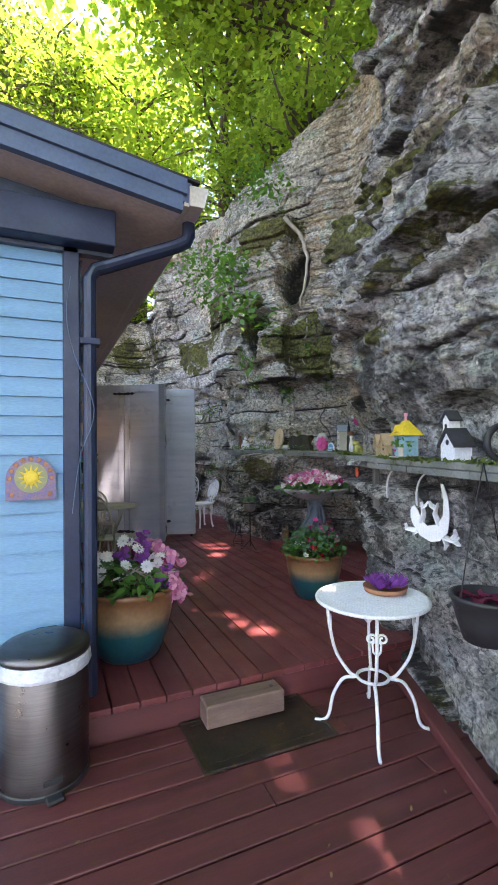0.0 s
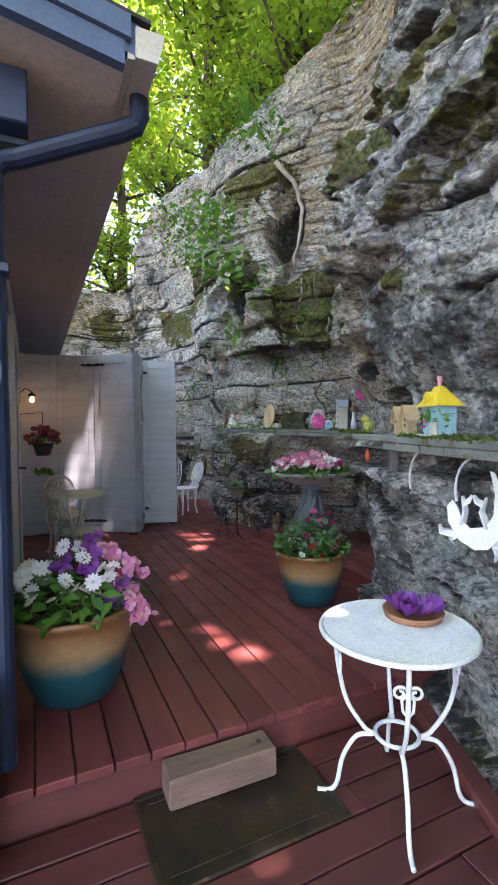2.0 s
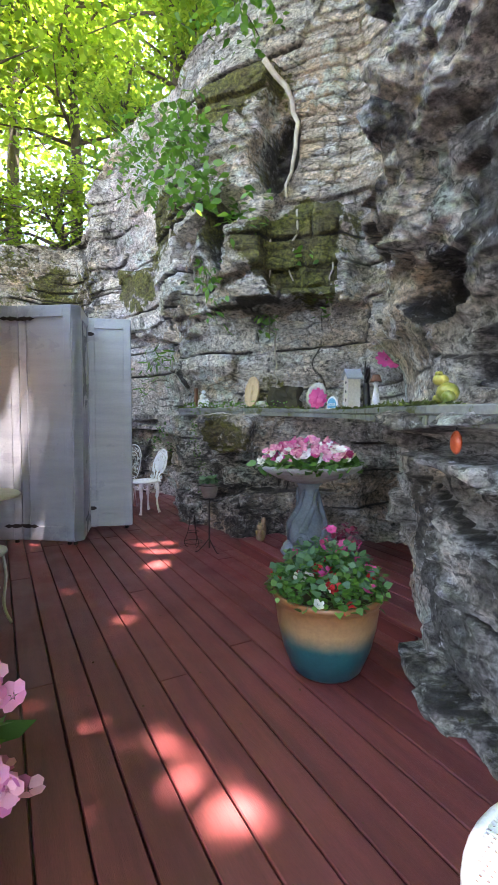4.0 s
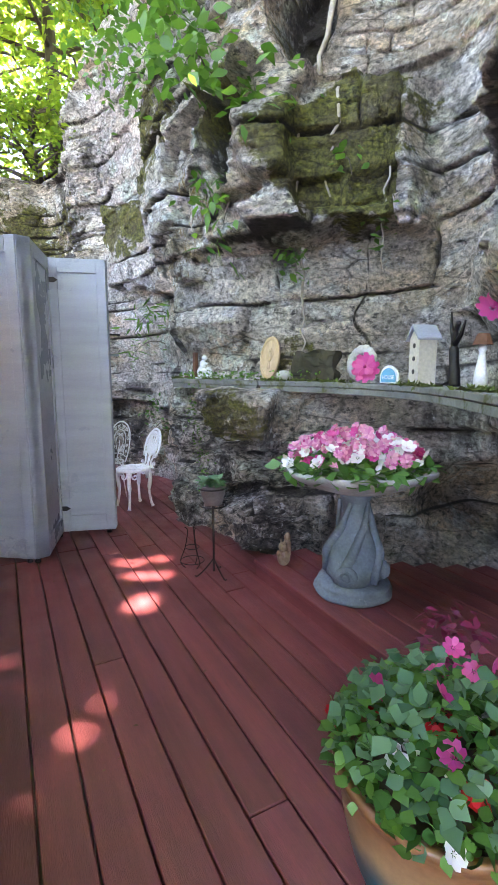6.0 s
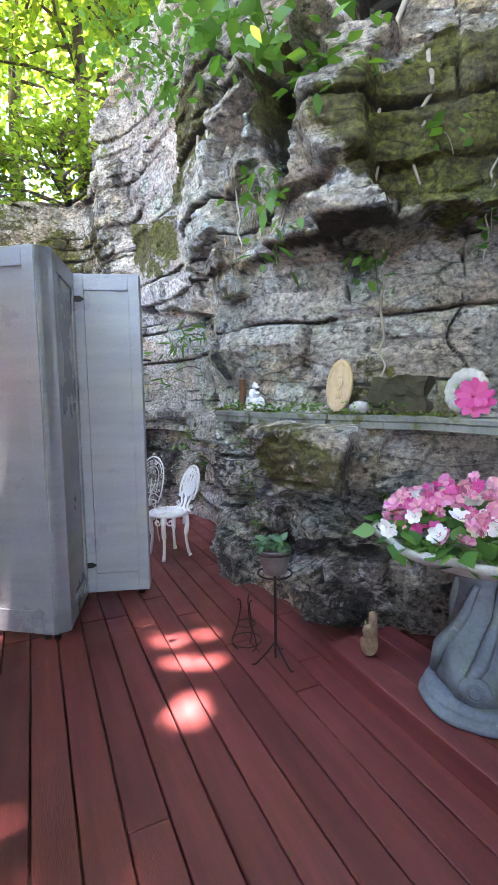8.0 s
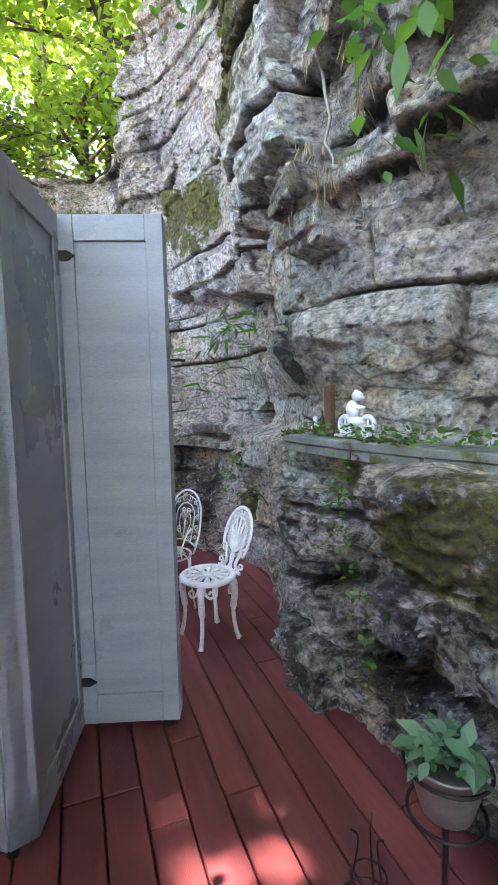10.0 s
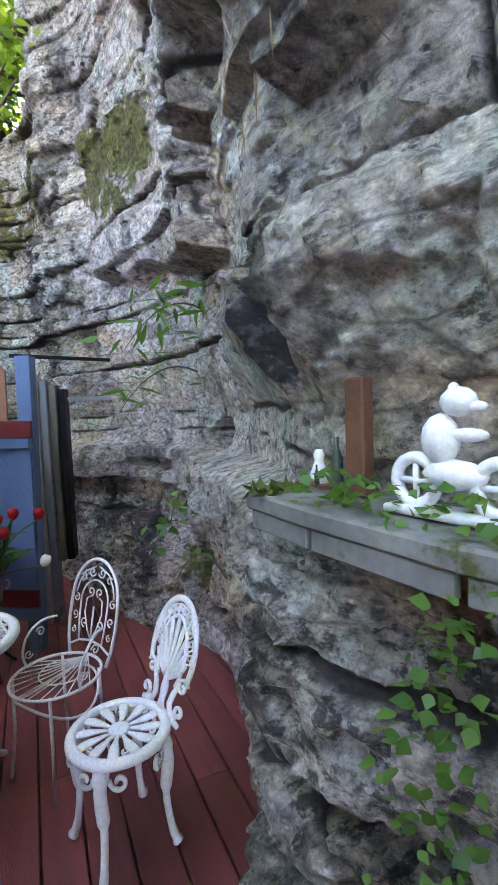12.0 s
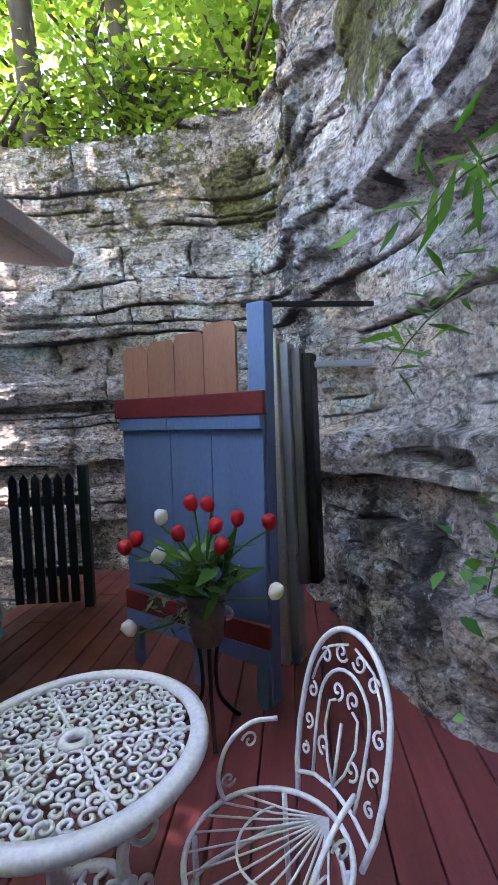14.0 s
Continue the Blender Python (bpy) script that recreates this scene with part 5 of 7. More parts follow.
for y in (2.05, 2.42):
    hook = thing("iron_hook", "curved pale iron bracket under the shelf", "bracket", shelf_at(y, -0.03))
    part("curve", tube([(x, 0, z) for x, z in arc(0.0, -0.22, 0.15, 85, 200, 12)], 0.011, 6, flat=0.5), WHITE, hook)

dr = bmesh.new()
tube(curve3([(0.02, 0, 0.0), (0.0, 0, 0.10), (-0.015, 0, 0.19), (-0.005, 0, 0.26), (0.03, 0, 0.30)]), [0.028] * 6 + [0.024] * 6 + [0.016] * 6 + [0.012] * 6 + [0.006], 8, dr)
for q in ([(-0.01, 0, 0.2), (-0.06, 0, 0.28), (-0.1, 0.01, 0.36)], [(-0.01, 0, 0.2), (0.06, 0, 0.24), (0.10, 0, 0.30)], [(0, 0, 0.03), (-0.06, 0.0, 0.02), (-0.1, -0.02, 0.005)]):
    tube(q, [0.016, 0.01, 0.004], 6, dr)
solid("bird_sculpture", dr, IRON, "dark iron bird sculpture on the shelf", "sculpture", shelf_at(4.6), smooth=True)
lampy = thing("figurine", "small pale figurine with a lamp-shade hat", "figurine", shelf_at(4.35))
part("body", lathe([(0.03, 0), (0.026, 0.06), (0.016, 0.12), (0.012, 0.15), (0.018, 0.16), (0.016, 0.18)], 12), WHITE, lampy, smooth=True)
part("shade", lathe([(0.04, 0.18), (0.024, 0.225), (0.022, 0.226)], 16), RUST, lampy)
sgn = thing("sign", "small domed blue and white sign", "sign", shelf_at(5.13, -0.03))
part("plate", prism([(-0.08, 0), (0.08, 0), (0.08, 0.03)] + [(0.08 * math.cos(a), 0.03 + 0.075 * math.sin(a)) for a in np.linspace(0.15, math.pi - 0.15, 14)] + [(-0.08, 0.03)], -0.006, 0.006), WHITE, sgn)
part("panel", prism([(-0.065, 0.008), (0.065, 0.008), (0.065, 0.03)] + [(0.066 * math.cos(a), 0.03 + 0.06 * math.sin(a)) for a in np.linspace(0.15, math.pi - 0.15, 14)] + [(-0.065, 0.03)], -0.009, -0.007), weathered("sky_blue_paint", (0.12, 0.42, 0.66), (0.10, 0.36, 0.58), 0.4), sgn)
txt = bpy.data.curves.new("lettering", "FONT")
txt.body, txt.size, txt.align_x, txt.extrude = "HOUSE", 0.034, "CENTER", 0.001
txt.materials.append(WHITE)
tx = new("lettering", txt)
tx.parent = sgn
tx.matrix_basis = pose(0, -0.0105, 0.024, 90)
wr = thing("coral_wreath", "pale openwork wreath with a magenta flower", "wreath", shelf_at(5.42, 0.02) @ pose(0, 0, 0.0, -10))
b = bmesh.new()
for k in range(14):
    a = 2 * math.pi * k / 14
    bmesh.ops.create_icosphere(b, subdivisions=2, radius=0.036, matrix=Matrix.Translation((0.085 * math.cos(a), 0, 0.125 + 0.085 * math.sin(a))) @ Matrix.Diagonal((1, 0.6, 1, 1)))
tube([(0.085 * math.cos(a), 0, 0.125 + 0.085 * math.sin(a)) for a in np.linspace(0, 2 * math.pi, 24, endpoint=False)], 0.022, 8, b, closed=True)
part("ring", b, PALE, wr, smooth=True)
part("flower", blossoms([(0.07, -0.045, 0.09), (0.07, -0.05, 0.09), (0.09, -0.04, 0.06)], 0.085, 9, 3, 0.25, (0.1, -1, 0.2), 0.15), HOTPINK, wr, "magenta silk flower")
pf = thing("silk_flower", "magenta silk flower tucked in the rock", "flower", Matrix.Translation(rock_near(3.40, 4.45, 1.74)))
part("blossom", blossoms([(-0.05, -0.03, 0), (-0.06, 0.05, 0.03)], 0.075, 9, 9, 0.2, (-0.7, -0.6, 0.4), 0.2), HOTPINK, pf)
pq = thing("plaque", "oval tan relief plaque leaning against the rock", "plaque", shelf_at(6.02, 0.05) @ pose(0, 0, 0, -10))
part("disc", lathe([(0.088, 0), (0.09, 0.006), (0.088, 0.018), (0.078, 0.02), (0.072, 0.014), (0.0001, 0.014)], 36, m=Matrix.Translation((0, 0, 0.16)) @ pose(0, 0, 0, 90) @ Matrix.Diagonal((1, 1.75, 1, 1))), RAWWOOD, pq, "tan oval with raised rim", smooth=False)
rb = bmesh.new()
for x, z, r, e in ((0, 0.215, 0.016, 1.1), (0, 0.165, 0.022, 1.8), (-0.01, 0.105, 0.013, 2.4), (0.012, 0.105, 0.013, 2.4), (0.026, 0.18, 0.009, 2.2)):
    bmesh.ops.create_icosphere(rb, subdivisions=2, radius=r, matrix=Matrix.Translation((x, -0.014, z)) @ Matrix.Diagonal((1, 0.5, e, 1)))
part("relief", rb, RAWWOOD, pq, smooth=True)
for y, s, mat in ((5.88, 0.045, PALE), (6.25, 0.03, PALE)):
    st = bmesh.new()
    bmesh.ops.create_icosphere(st, subdivisions=2, radius=s, matrix=Matrix.Translation((0, 0, s * 0.72)) @ Matrix.Diagonal((1.3, 1, 0.8, 1)))
    for vv in st.verts:
        vv.co += Vector((noise.noise(vv.co * 30), noise.noise(vv.co * 30 + Vector((5, 0, 0))), noise.noise(vv.co * 30 + Vector((0, 7, 0))))) * s * 0.16
    solid("stone", st, mat, "small pale stone on the shelf", "stone", shelf_at(y, -0.02), "stones on the shelf")
mb = bmesh.new()
box(-0.15, 0.15, -0.03, 0.06, 0.0, 0.20, 0.0, bm=mb)
bmesh.ops.subdivide_edges(mb, edges=mb.edges[:], cuts=7, use_grid_fill=True)
for vv in mb.verts:
    if vv.co.z > 0.01:
        vv.co += Vector((noise.noise(vv.co * 14), 0.8 * noise.noise(vv.co * 14 + Vector((5, 0, 0))), noise.noise(vv.co * 14 + Vector((0, 7, 0))))) * 0.035
solid("mossy_block", mb, weathered("mossy_rock", (0.025, 0.026, 0.012), (0.06, 0.05, 0.03), 0.95, 7, 50, None, 0.9), "dark mossy stone block at the back of the shelf", "stone block", shelf_at(5.72, 0.07))
bk = thing("motorcycle_statue", "white cast statuette of an animal riding a motorcycle", "statuette", shelf_at(6.66, -0.01) @ pose(0, 0, 0, 0, 0, 0) @ Matrix.Diagonal((0.72, 0.72, 0.72, 1)))
b = bmesh.new()
box(-0.15, 0.15, -0.04, 0.04, 0, 0.018, 0.004, bm=b)
for x in (-0.09, 0.095):
    tube([(x + 0.05 * math.cos(a), 0, 0.07 + 0.05 * math.sin(a)) for a in np.linspace(0, 2 * math.pi, 20, endpoint=False)], 0.014, 8, b, closed=True)
    tube([(x - 0.04, 0, 0.07), (x + 0.04, 0, 0.07)], 0.008, 5, b)
    tube([(x, 0, 0.03), (x, 0, 0.11)], 0.008, 5, b)
for x, z, r, e, f in ((0.0, 0.09, 0.04, 1.8, 0.8), (-0.03, 0.16, 0.045, 0.9, 1.2), (0.01, 0.235, 0.034, 1.15, 0.9), (0.03, 0.17, 0.018, 2.4, 0.8), (0.045, 0.225, 0.016, 1.5, 0.7), (0.0, 0.262, 0.012, 1, 1)):
    bmesh.ops.create_icosphere(b, subdivisions=2, radius=r, matrix=Matrix.Translation((x, 0, z)) @ Matrix.Diagonal((e, 0.8, f, 1)))
part("cast", b, WHITE, bk, smooth=True)
fig = thing("figurine", "small white seated figurine at the shelf's end", "figurine", shelf_at(7.03, 0.05) @ Matrix.Diagonal((0.5, 0.5, 0.5, 1)))
part("cast", lathe([(0.04, 0), (0.045, 0.03), (0.03, 0.07), (0.018, 0.1), (0.026, 0.125), (0.016, 0.15)], 14), WHITE, fig, smooth=True)
bot = thing("bottle", "dull green glass bottle among the figurines", "bottle", shelf_at(6.97, 0.05) @ Matrix.Diagonal((0.5, 0.55, 0.55, 1)))
part("glass", lathe([(0.022, 0), (0.024, 0.01), (0.023, 0.11), (0.009, 0.15), (0.009, 0.19)], 14), weathered("dull_green_glass", (0.05, 0.09, 0.06), (0.09, 0.12, 0.08), 0.25), bot, smooth=True)
copy_thing(bot, shelf_at(7.00, 0.02) @ pose(0, 0, 0, 0, 0, 20) @ Matrix.Diagonal((0.45, 0.45, 0.45, 1)))
rp = solid("rusty_post", box(-0.025, 0.025, -0.015, 0.015, 0, 0.22, 0.004), RUST, "short rusty iron post standing on the shelf", "post", shelf_at(6.88, 0.03))
for y in (7.01, 6.93):
    dl = solid("driftwood", tube([(-0.07, 0, 0.015), (0, 0.02, 0.022), (0.08, -0.01, 0.014)], [0.012, 0.016, 0.006], 6), RUST, "piece of brown driftwood lying on the shelf", "driftwood", shelf_at(y, 0.0) @ Matrix.Diagonal((0.5, 0.5, 0.5, 1)))

# white lizard silhouette on the rock
liz = bmesh.new()
body = [(-0.20, 0.17), (-0.19, 0.06), (-0.12, -0.06), (-0.02, -0.115), (0.06, -0.10), (0.13, -0.02), (0.15, 0.12), (0.14, 0.30), (0.10, 0.42), (0.07, 0.43), (0.10, 0.28), (0.09, 0.13), (0.04, 0.05), (-0.05, 0.03), (-0.10, 0.08), (-0.13, 0.17), (-0.165, 0.22)]
prism(body, 0, 0.012, liz)
for pts in ([(-0.10, 0.05), (-0.08, 0.15), (-0.10, 0.25)], [(0.06, 0.04), (0.02, 0.15), (0.05, 0.25)], [(-0.15, -0.02), (-0.24, -0.01), (-0.25, 0.04)], [(0.10, -0.06), (0.18, -0.09), (0.25, -0.03)], [(-0.14, -0.02), (-0.18, -0.06), (-0.15, -0.10)], [(0.1, -0.06), (0.12, -0.13), (0.1, -0.18)], [(0.18, -0.08), (0.22, -0.11), (0.24, -0.12)], [(-0.10, 0.2), (-0.06, 0.22), (-0.04, 0.26)], [(0.03, 0.2), (-0.01, 0.22), (-0.03, 0.26)], [(0.17, -0.07), (0.2, -0.02), (0.19, 0.02)]):
    tube([(x, 0.006, z) for x, z in pts], [0.028, 0.024, 0.012], 6, liz, flat=0.25)
solid("lizard_cutout", liz, WHITE, "white metal lizard silhouette hung on the rock", "wall ornament", pose(2.12, 2.12, 1.06, 0, 0, -60) @ Matrix.Diagonal((0.62, 1, 0.62, 1)))

# sun plaque on the siding
sp_m = pose(0.024, WY - 0.022, 1.28)
pl_ = thing("sun_plaque", "painted ceramic sun plaque with an arched top", "wall plaque", sp_m)
LILAC = weathered("lilac_glaze", (0.15, 0.13, 0.33), (0.28, 0.17, 0.16), 0.35, 40, 90, None, 0.1)
part("tile", prism([(-0.118, 0), (0.118, 0), (0.118, 0.10)] + [(0.118 * math.cos(a), 0.105 + 0.118 * math.sin(a)) for a in np.linspace(0.05, math.pi - 0.05, 18)] + [(-0.118, 0.10)], -0.012, 0.006), LILAC, pl_)
part("field", lathe([(0.078, 0), (0.078, 0.004)], 28, m=Matrix.Translation((0, -0.0125, 0.115)) @ pose(0, 0, 0, 90)), weathered("olive_glaze", (0.25, 0.27, 0.12), (0.3, 0.3, 0.15), 0.35), pl_)
part("sun", lathe([(0.036, 0), (0.034, 0.006), (0.02, 0.009)], 24, m=Matrix.Translation((0, -0.0165, 0.115)) @ pose(0, 0, 0, 90)), YELLOW, pl_)
b = bmesh.new()
for k in range(12):
    a = 2 * math.pi * k / 12
    prism([(0.036 * math.cos(a - 0.2), 0.115 + 0.036 * math.sin(a - 0.2)), (0.066 * math.cos(a), 0.115 + 0.066 * math.sin(a)), (0.036 * math.cos(a + 0.2), 0.115 + 0.036 * math.sin(a + 0.2))], -0.020, -0.0168, b)
part("rays", b, YELLOW, pl_)
b = bmesh.new()
for k in range(11):
    a = math.pi * (k - 1) / 8
    x, z = (0.098 * math.cos(a), 0.112 + 0.098 * math.sin(a)) if 1 <= k <= 9 else (-0.09 if k else 0.09, 0.03)
    lathe([(0.012, 0), (0.010, 0.003)], 10, b, m=Matrix.Translation((x, -0.0125, z)) @ pose(0, 0, 0, 90))
part("dots", b, TERRA, pl_)
cable = solid("cable", tube(curve3([(0.215, WY - 0.065, 2.45), (0.195, WY - 0.05, 2.25), (0.23, WY - 0.055, 2.05), (0.33, WY - 0.075, 1.75), (0.26, WY - 0.07, 1.5), (0.22, WY - 0.06, 1.2)]), 0.0026, 6), ROOF_BLUE, "thin grey cable hanging at the cottage corner", "cable")


# ---------- flower pots ----------
def big_pot(x, y, rot, label):
    p = thing("flower_pot", label, "flower pot", pose(x, y, U + 0.002, 0, 0, rot), group="glazed flower pots")
    part("pot", lathe([(0.155, 0.0), (0.175, 0.02), (0.215, 0.12), (0.243, 0.24), (0.255, 0.34), (0.258, 0.365), (0.272, 0.372), (0.275, 0.395), (0.268, 0.402), (0.25, 0.398), (0.238, 0.36), (0.0001, 0.355)], 48), GLAZE, p, "glaze running from tan to deep teal", smooth=True)
    part("soil", lathe([(0.232, 0.357), (0.2, 0.368), (0.0001, 0.372)], 24), SOIL, p)
    return p


p1 = big_pot(0.60, 3.27, 0, "tan and teal glazed pot of pink, purple and white flowers")
p1.scale = (1.14, 1.14, 1.14)
foliage("foliage", dome(420, 0.27, 0.20, 0.37, 21), 0.085, 21, GREENLEAF, p1)
part("blossoms", blossoms(dome(34, 0.26, 0.27, 0.40, 22), 0.036, 12, 22, 0.05, (-0.1, -0.6, 0.8)), WHITEPETAL, p1, "white daisies")
pk = np.array([(0.19, -0.10, 0.50), (0.24, -0.13, 0.42), (0.25, -0.05, 0.54), (0.16, -0.02, 0.62), (0.27, -0.1, 0.36)])
pk = np.concatenate([q + np.random.default_rng(5).normal(size=(9, 3)) * 0.035 for q in pk])
part("blossoms", blossoms(pk, 0.03, 5, 23, 0.3, (0.2, -0.7, 0.6)), PINK, p1, "pink hydrangea heads")
pu = np.concatenate([np.array(q) + np.random.default_rng(6).normal(size=(8, 3)) * 0.03 for q in ((0.05, -0.12, 0.58), (0.16, -0.18, 0.45), (-0.05, -0.08, 0.6), (0.08, 0.05, 0.62))])
part("blossoms", blossoms(pu, 0.03, 5, 24, 0.3, (0, -0.7, 0.6)), PURPLE, p1, "purple blossoms")
part("blossoms", blossoms(dome(14, 0.26, 0.2, 0.40, 25), 0.04, 7, 25, 0.3, (-0.5, -0.5, 0.6)), BURGUNDY, p1, "dark burgundy blossoms")
b = bmesh.new()
for k in range(7):
    a = k * 0.9
    tube([(0.02 * k - 0.06, -0.1, 0.37), (0.03 * k - 0.08, -0.16, 0.47), (0.05 * math.cos(a) - 0.02, -0.18, 0.53 + 0.02 * math.sin(a * 3))], 0.004, 5, b)
part("twigs", b, ROOTWOOD, p1)
p2 = big_pot(2.35, 3.78, 40, "tan and teal glazed pot of ivy and pink and red flowers")
foliage("foliage", dome(1000, 0.29, 0.20, 0.37, 31), 0.040, 31, GREENLEAF, p2, shape=0.9)
foliage("foliage", dome(320, 0.27, 0.24, 0.40, 32), 0.046, 32, BLUEGREEN, p2, shape=0.95)
part("blossoms", blossoms(dome(12, 0.29, 0.14, 0.38, 33), 0.032, 6, 33, 0.4, (-0.3, -0.6, 0.6)), REDPETAL, p2, "red blossoms")
part("blossoms", blossoms(dome(16, 0.27, 0.28, 0.40, 34), 0.032, 7, 34, 0.35, (-0.2, -0.5, 0.7)), HOTPINK, p2, "magenta blossoms")
part("blossoms", blossoms(dome(8, 0.29, 0.14, 0.38, 36), 0.032, 6, 36, 0.35, (-0.4, -0.6, 0.5)), WHITEPETAL, p2, "pale pink and white blossoms")
foliage("trailing_greenery", [(0.2 + 0.14 * rg.random(), 0.16 * rg.random() - 0.1, 0.36 + 0.3 * rg.random()) for _ in range(160)], 0.045, 35, BURGUNDY, p2, "dark red trailing stems")

# ---------- bird bath on the platform ----------
bb = thing("birdbath", "stone fish birdbath filled with pink silk flowers", "birdbath", pose(3.15, 5.04, 0.307, 0, 0, -28))
part("base", lathe([(0.215, 0), (0.225, 0.012), (0.222, 0.03), (0.205, 0.042), (0.21, 0.055), (0.20, 0.078), (0.16, 0.086)], 36, wave=lambda a, z: 1 + 0.02 * math.sin(7 * a + 50 * z)), STONE, bb, smooth=True)
fish = bmesh.new()
lathe([(0.155, 0.08), (0.165, 0.14), (0.15, 0.2), (0.125, 0.27), (0.10, 0.34), (0.078, 0.42), (0.07, 0.50), (0.085, 0.56), (0.13, 0.60)], 40, fish, wave=lambda a, z: 1 + 0.12 * math.sin(3 * a + 13 * z) + 0.02 * math.sin(40 * z + 6 * a))
for s, a0 in ((1, -115), (1, -20), (1, 120)):
    m = pose(0, 0, 0, 0, 0, a0) @ Matrix.Translation((0.165, 0, 0.15))
    bmesh.ops.create_icosphere(fish, subdivisions=3, radius=0.06, matrix=m @ Matrix.Diagonal((0.55, 1, 0.9, 1)))
    for r in (0.032, 0.018):
        tube([m @ Vector((0.026 + (0.04 - r) * 0.3, r * math.cos(q), r * math.sin(q))) for q in np.linspace(0, 2 * math.pi, 16, endpoint=False)], 0.006, 6, fish, closed=True)
for k in range(5):
    a = k * 1.3
    tube([(0.17 * math.cos(a), 0.17 * math.sin(a), 0.10), (0.15 * math.cos(a + 0.5), 0.15 * math.sin(a + 0.5), 0.25), (0.10 * math.cos(a + 1.1), 0.10 * math.sin(a + 1.1), 0.40), (0.085 * math.cos(a + 1.6), 0.085 * math.sin(a + 1.6), 0.54)], [0.02, 0.03, 0.022, 0.012], 8, fish)
part("fish_pedestal", fish, STONE, bb, "blue-grey carved fish", smooth=True)
part("bowl", lathe([(0.09, 0.585), (0.16, 0.60), (0.28, 0.64), (0.37, 0.685), (0.415, 0.715), (0.42, 0.735), (0.405, 0.742), (0.385, 0.73), (0.30, 0.68), (0.0001, 0.66)], 72, wave=lambda a, z: 1 + (0.035 * math.sin(9 * a) if z > 0.65 else 0.012 * math.sin(9 * a))), BOWL, bb, "pale scalloped shell bowl", smooth=True)
foliage("foliage", dome(520, 0.43, 0.12, 0.70, 41), 0.085, 41, GREENLEAF, bb, shape=0.7)
part("blossoms", blossoms(dome(90, 0.37, 0.20, 0.75, 42), 0.032, 8, 42, 0.35, (-0.4, -0.6, 0.6)), PINK, bb, "pink silk blossoms")
part("blossoms", blossoms(dome(50, 0.34, 0.19, 0.75, 43), 0.032, 7, 43, 0.35, (-0.4, -0.6, 0.6)), HOTPINK, bb, "deep pink silk blossoms")
part("blossoms", blossoms(dome(46, 0.40, 0.17, 0.74, 44), 0.038, 6, 44, 0.4, (-0.4, -0.6, 0.5)), WHITEPETAL, bb, "pale pink rose heads")
sq = bmesh.new()
for x, y, z, r, ex, ez in ((0, 0, 0.06, 0.045, 1, 1.35), (0, -0.012, 0.135, 0.03, 1, 1.1), (0, -0.03, 0.15, 0.016, 1, 0.9), (0.0, 0.045, 0.10, 0.035, 0.8, 2.4), (0.0, 0.05, 0.18, 0.026, 0.8, 1.3), (0.02, -0.035, 0.09, 0.014, 1, 1.6), (-0.02, -0.035, 0.09, 0.014, 1, 1.6), (0.015, -0.01, 0.168, 0.009, 0.8, 1.6), (-0.015, -0.01, 0.168, 0.009, 0.8, 1.6)):
    bmesh.ops.create_icosphere(sq, subdivisions=2, radius=r, matrix=Matrix.Translation((x, y, z)) @ Matrix.Diagonal((ex, 1, ez, 1)))
solid("squirrel_figurine", sq, weathered("brown_resin", (0.20, 0.115, 0.065), (0.30, 0.23, 0.16), 0.6, 14, 60), "brown squirrel figurine on the red platform", "figurine", pose(2.98, 5.52, 0.308, 0, 0, -60), smooth=True)
ps = thing("plant_stand", "thin black iron plant stand with a small wire pot", "plant stand", pose(2.63, 5.86, U + 0.002))
part("pole", tube([(0, 0, 0.03), (0, 0, 0.50)], 0.008, 8), IRON, ps)
for k in range(3):
    part("leg", tube(curve3(turned([(0, 0, 0.12), (0.05, 0, 0.06), (0.11, 0, 0.006), (0.13, 0, 0.01)], k, 3), 4), 0.005, 6), IRON, ps)
for z, r in ((0.50, 0.09), (0.62, 0.10)):
    part("ring", tube([(r * math.cos(a), r * math.sin(a), z) for a in np.linspace(0, 2 * math.pi, 24, endpoint=False)], 0.005, 6, closed=True), IRON, ps)
part("pot", lathe([(0.06, 0.505), (0.075, 0.56), (0.088, 0.63), (0.092, 0.635), (0.085, 0.637), (0.078, 0.62), (0.0001, 0.615)], 24), GALV, ps, smooth=True)
foliage("succulent", dome(90, 0.08, 0.08, 0.62, 51), 0.06, 51, BLUEGREEN, ps)
wl = thing("wire_holder", "small empty bent-wire plant holder on the deck", "plant holder", pose(2.55, 6.06, U + 0.002))
for k in range(3):
    part("wire", tube(curve3(turned([(0.05, 0, 0.0), (0.085, 0, 0.05), (0.05, 0, 0.15), (0.03, 0, 0.27), (0.05, 0, 0.30)], k, 3), 4), 0.0035, 5), IRON, wl)
part("ring", tube([(0.085 * math.cos(a), 0.085 * math.sin(a), 0.05) for a in np.linspace(0, 2 * math.pi, 20, endpoint=False)], 0.0035, 5, closed=True), IRON, wl)
part("ring", tube([(0.05 * math.cos(a), 0.05 * math.sin(a), 0.15) for a in np.linspace(0, 2 * math.pi, 20, endpoint=False)], 0.0035, 5, closed=True), IRON, wl)


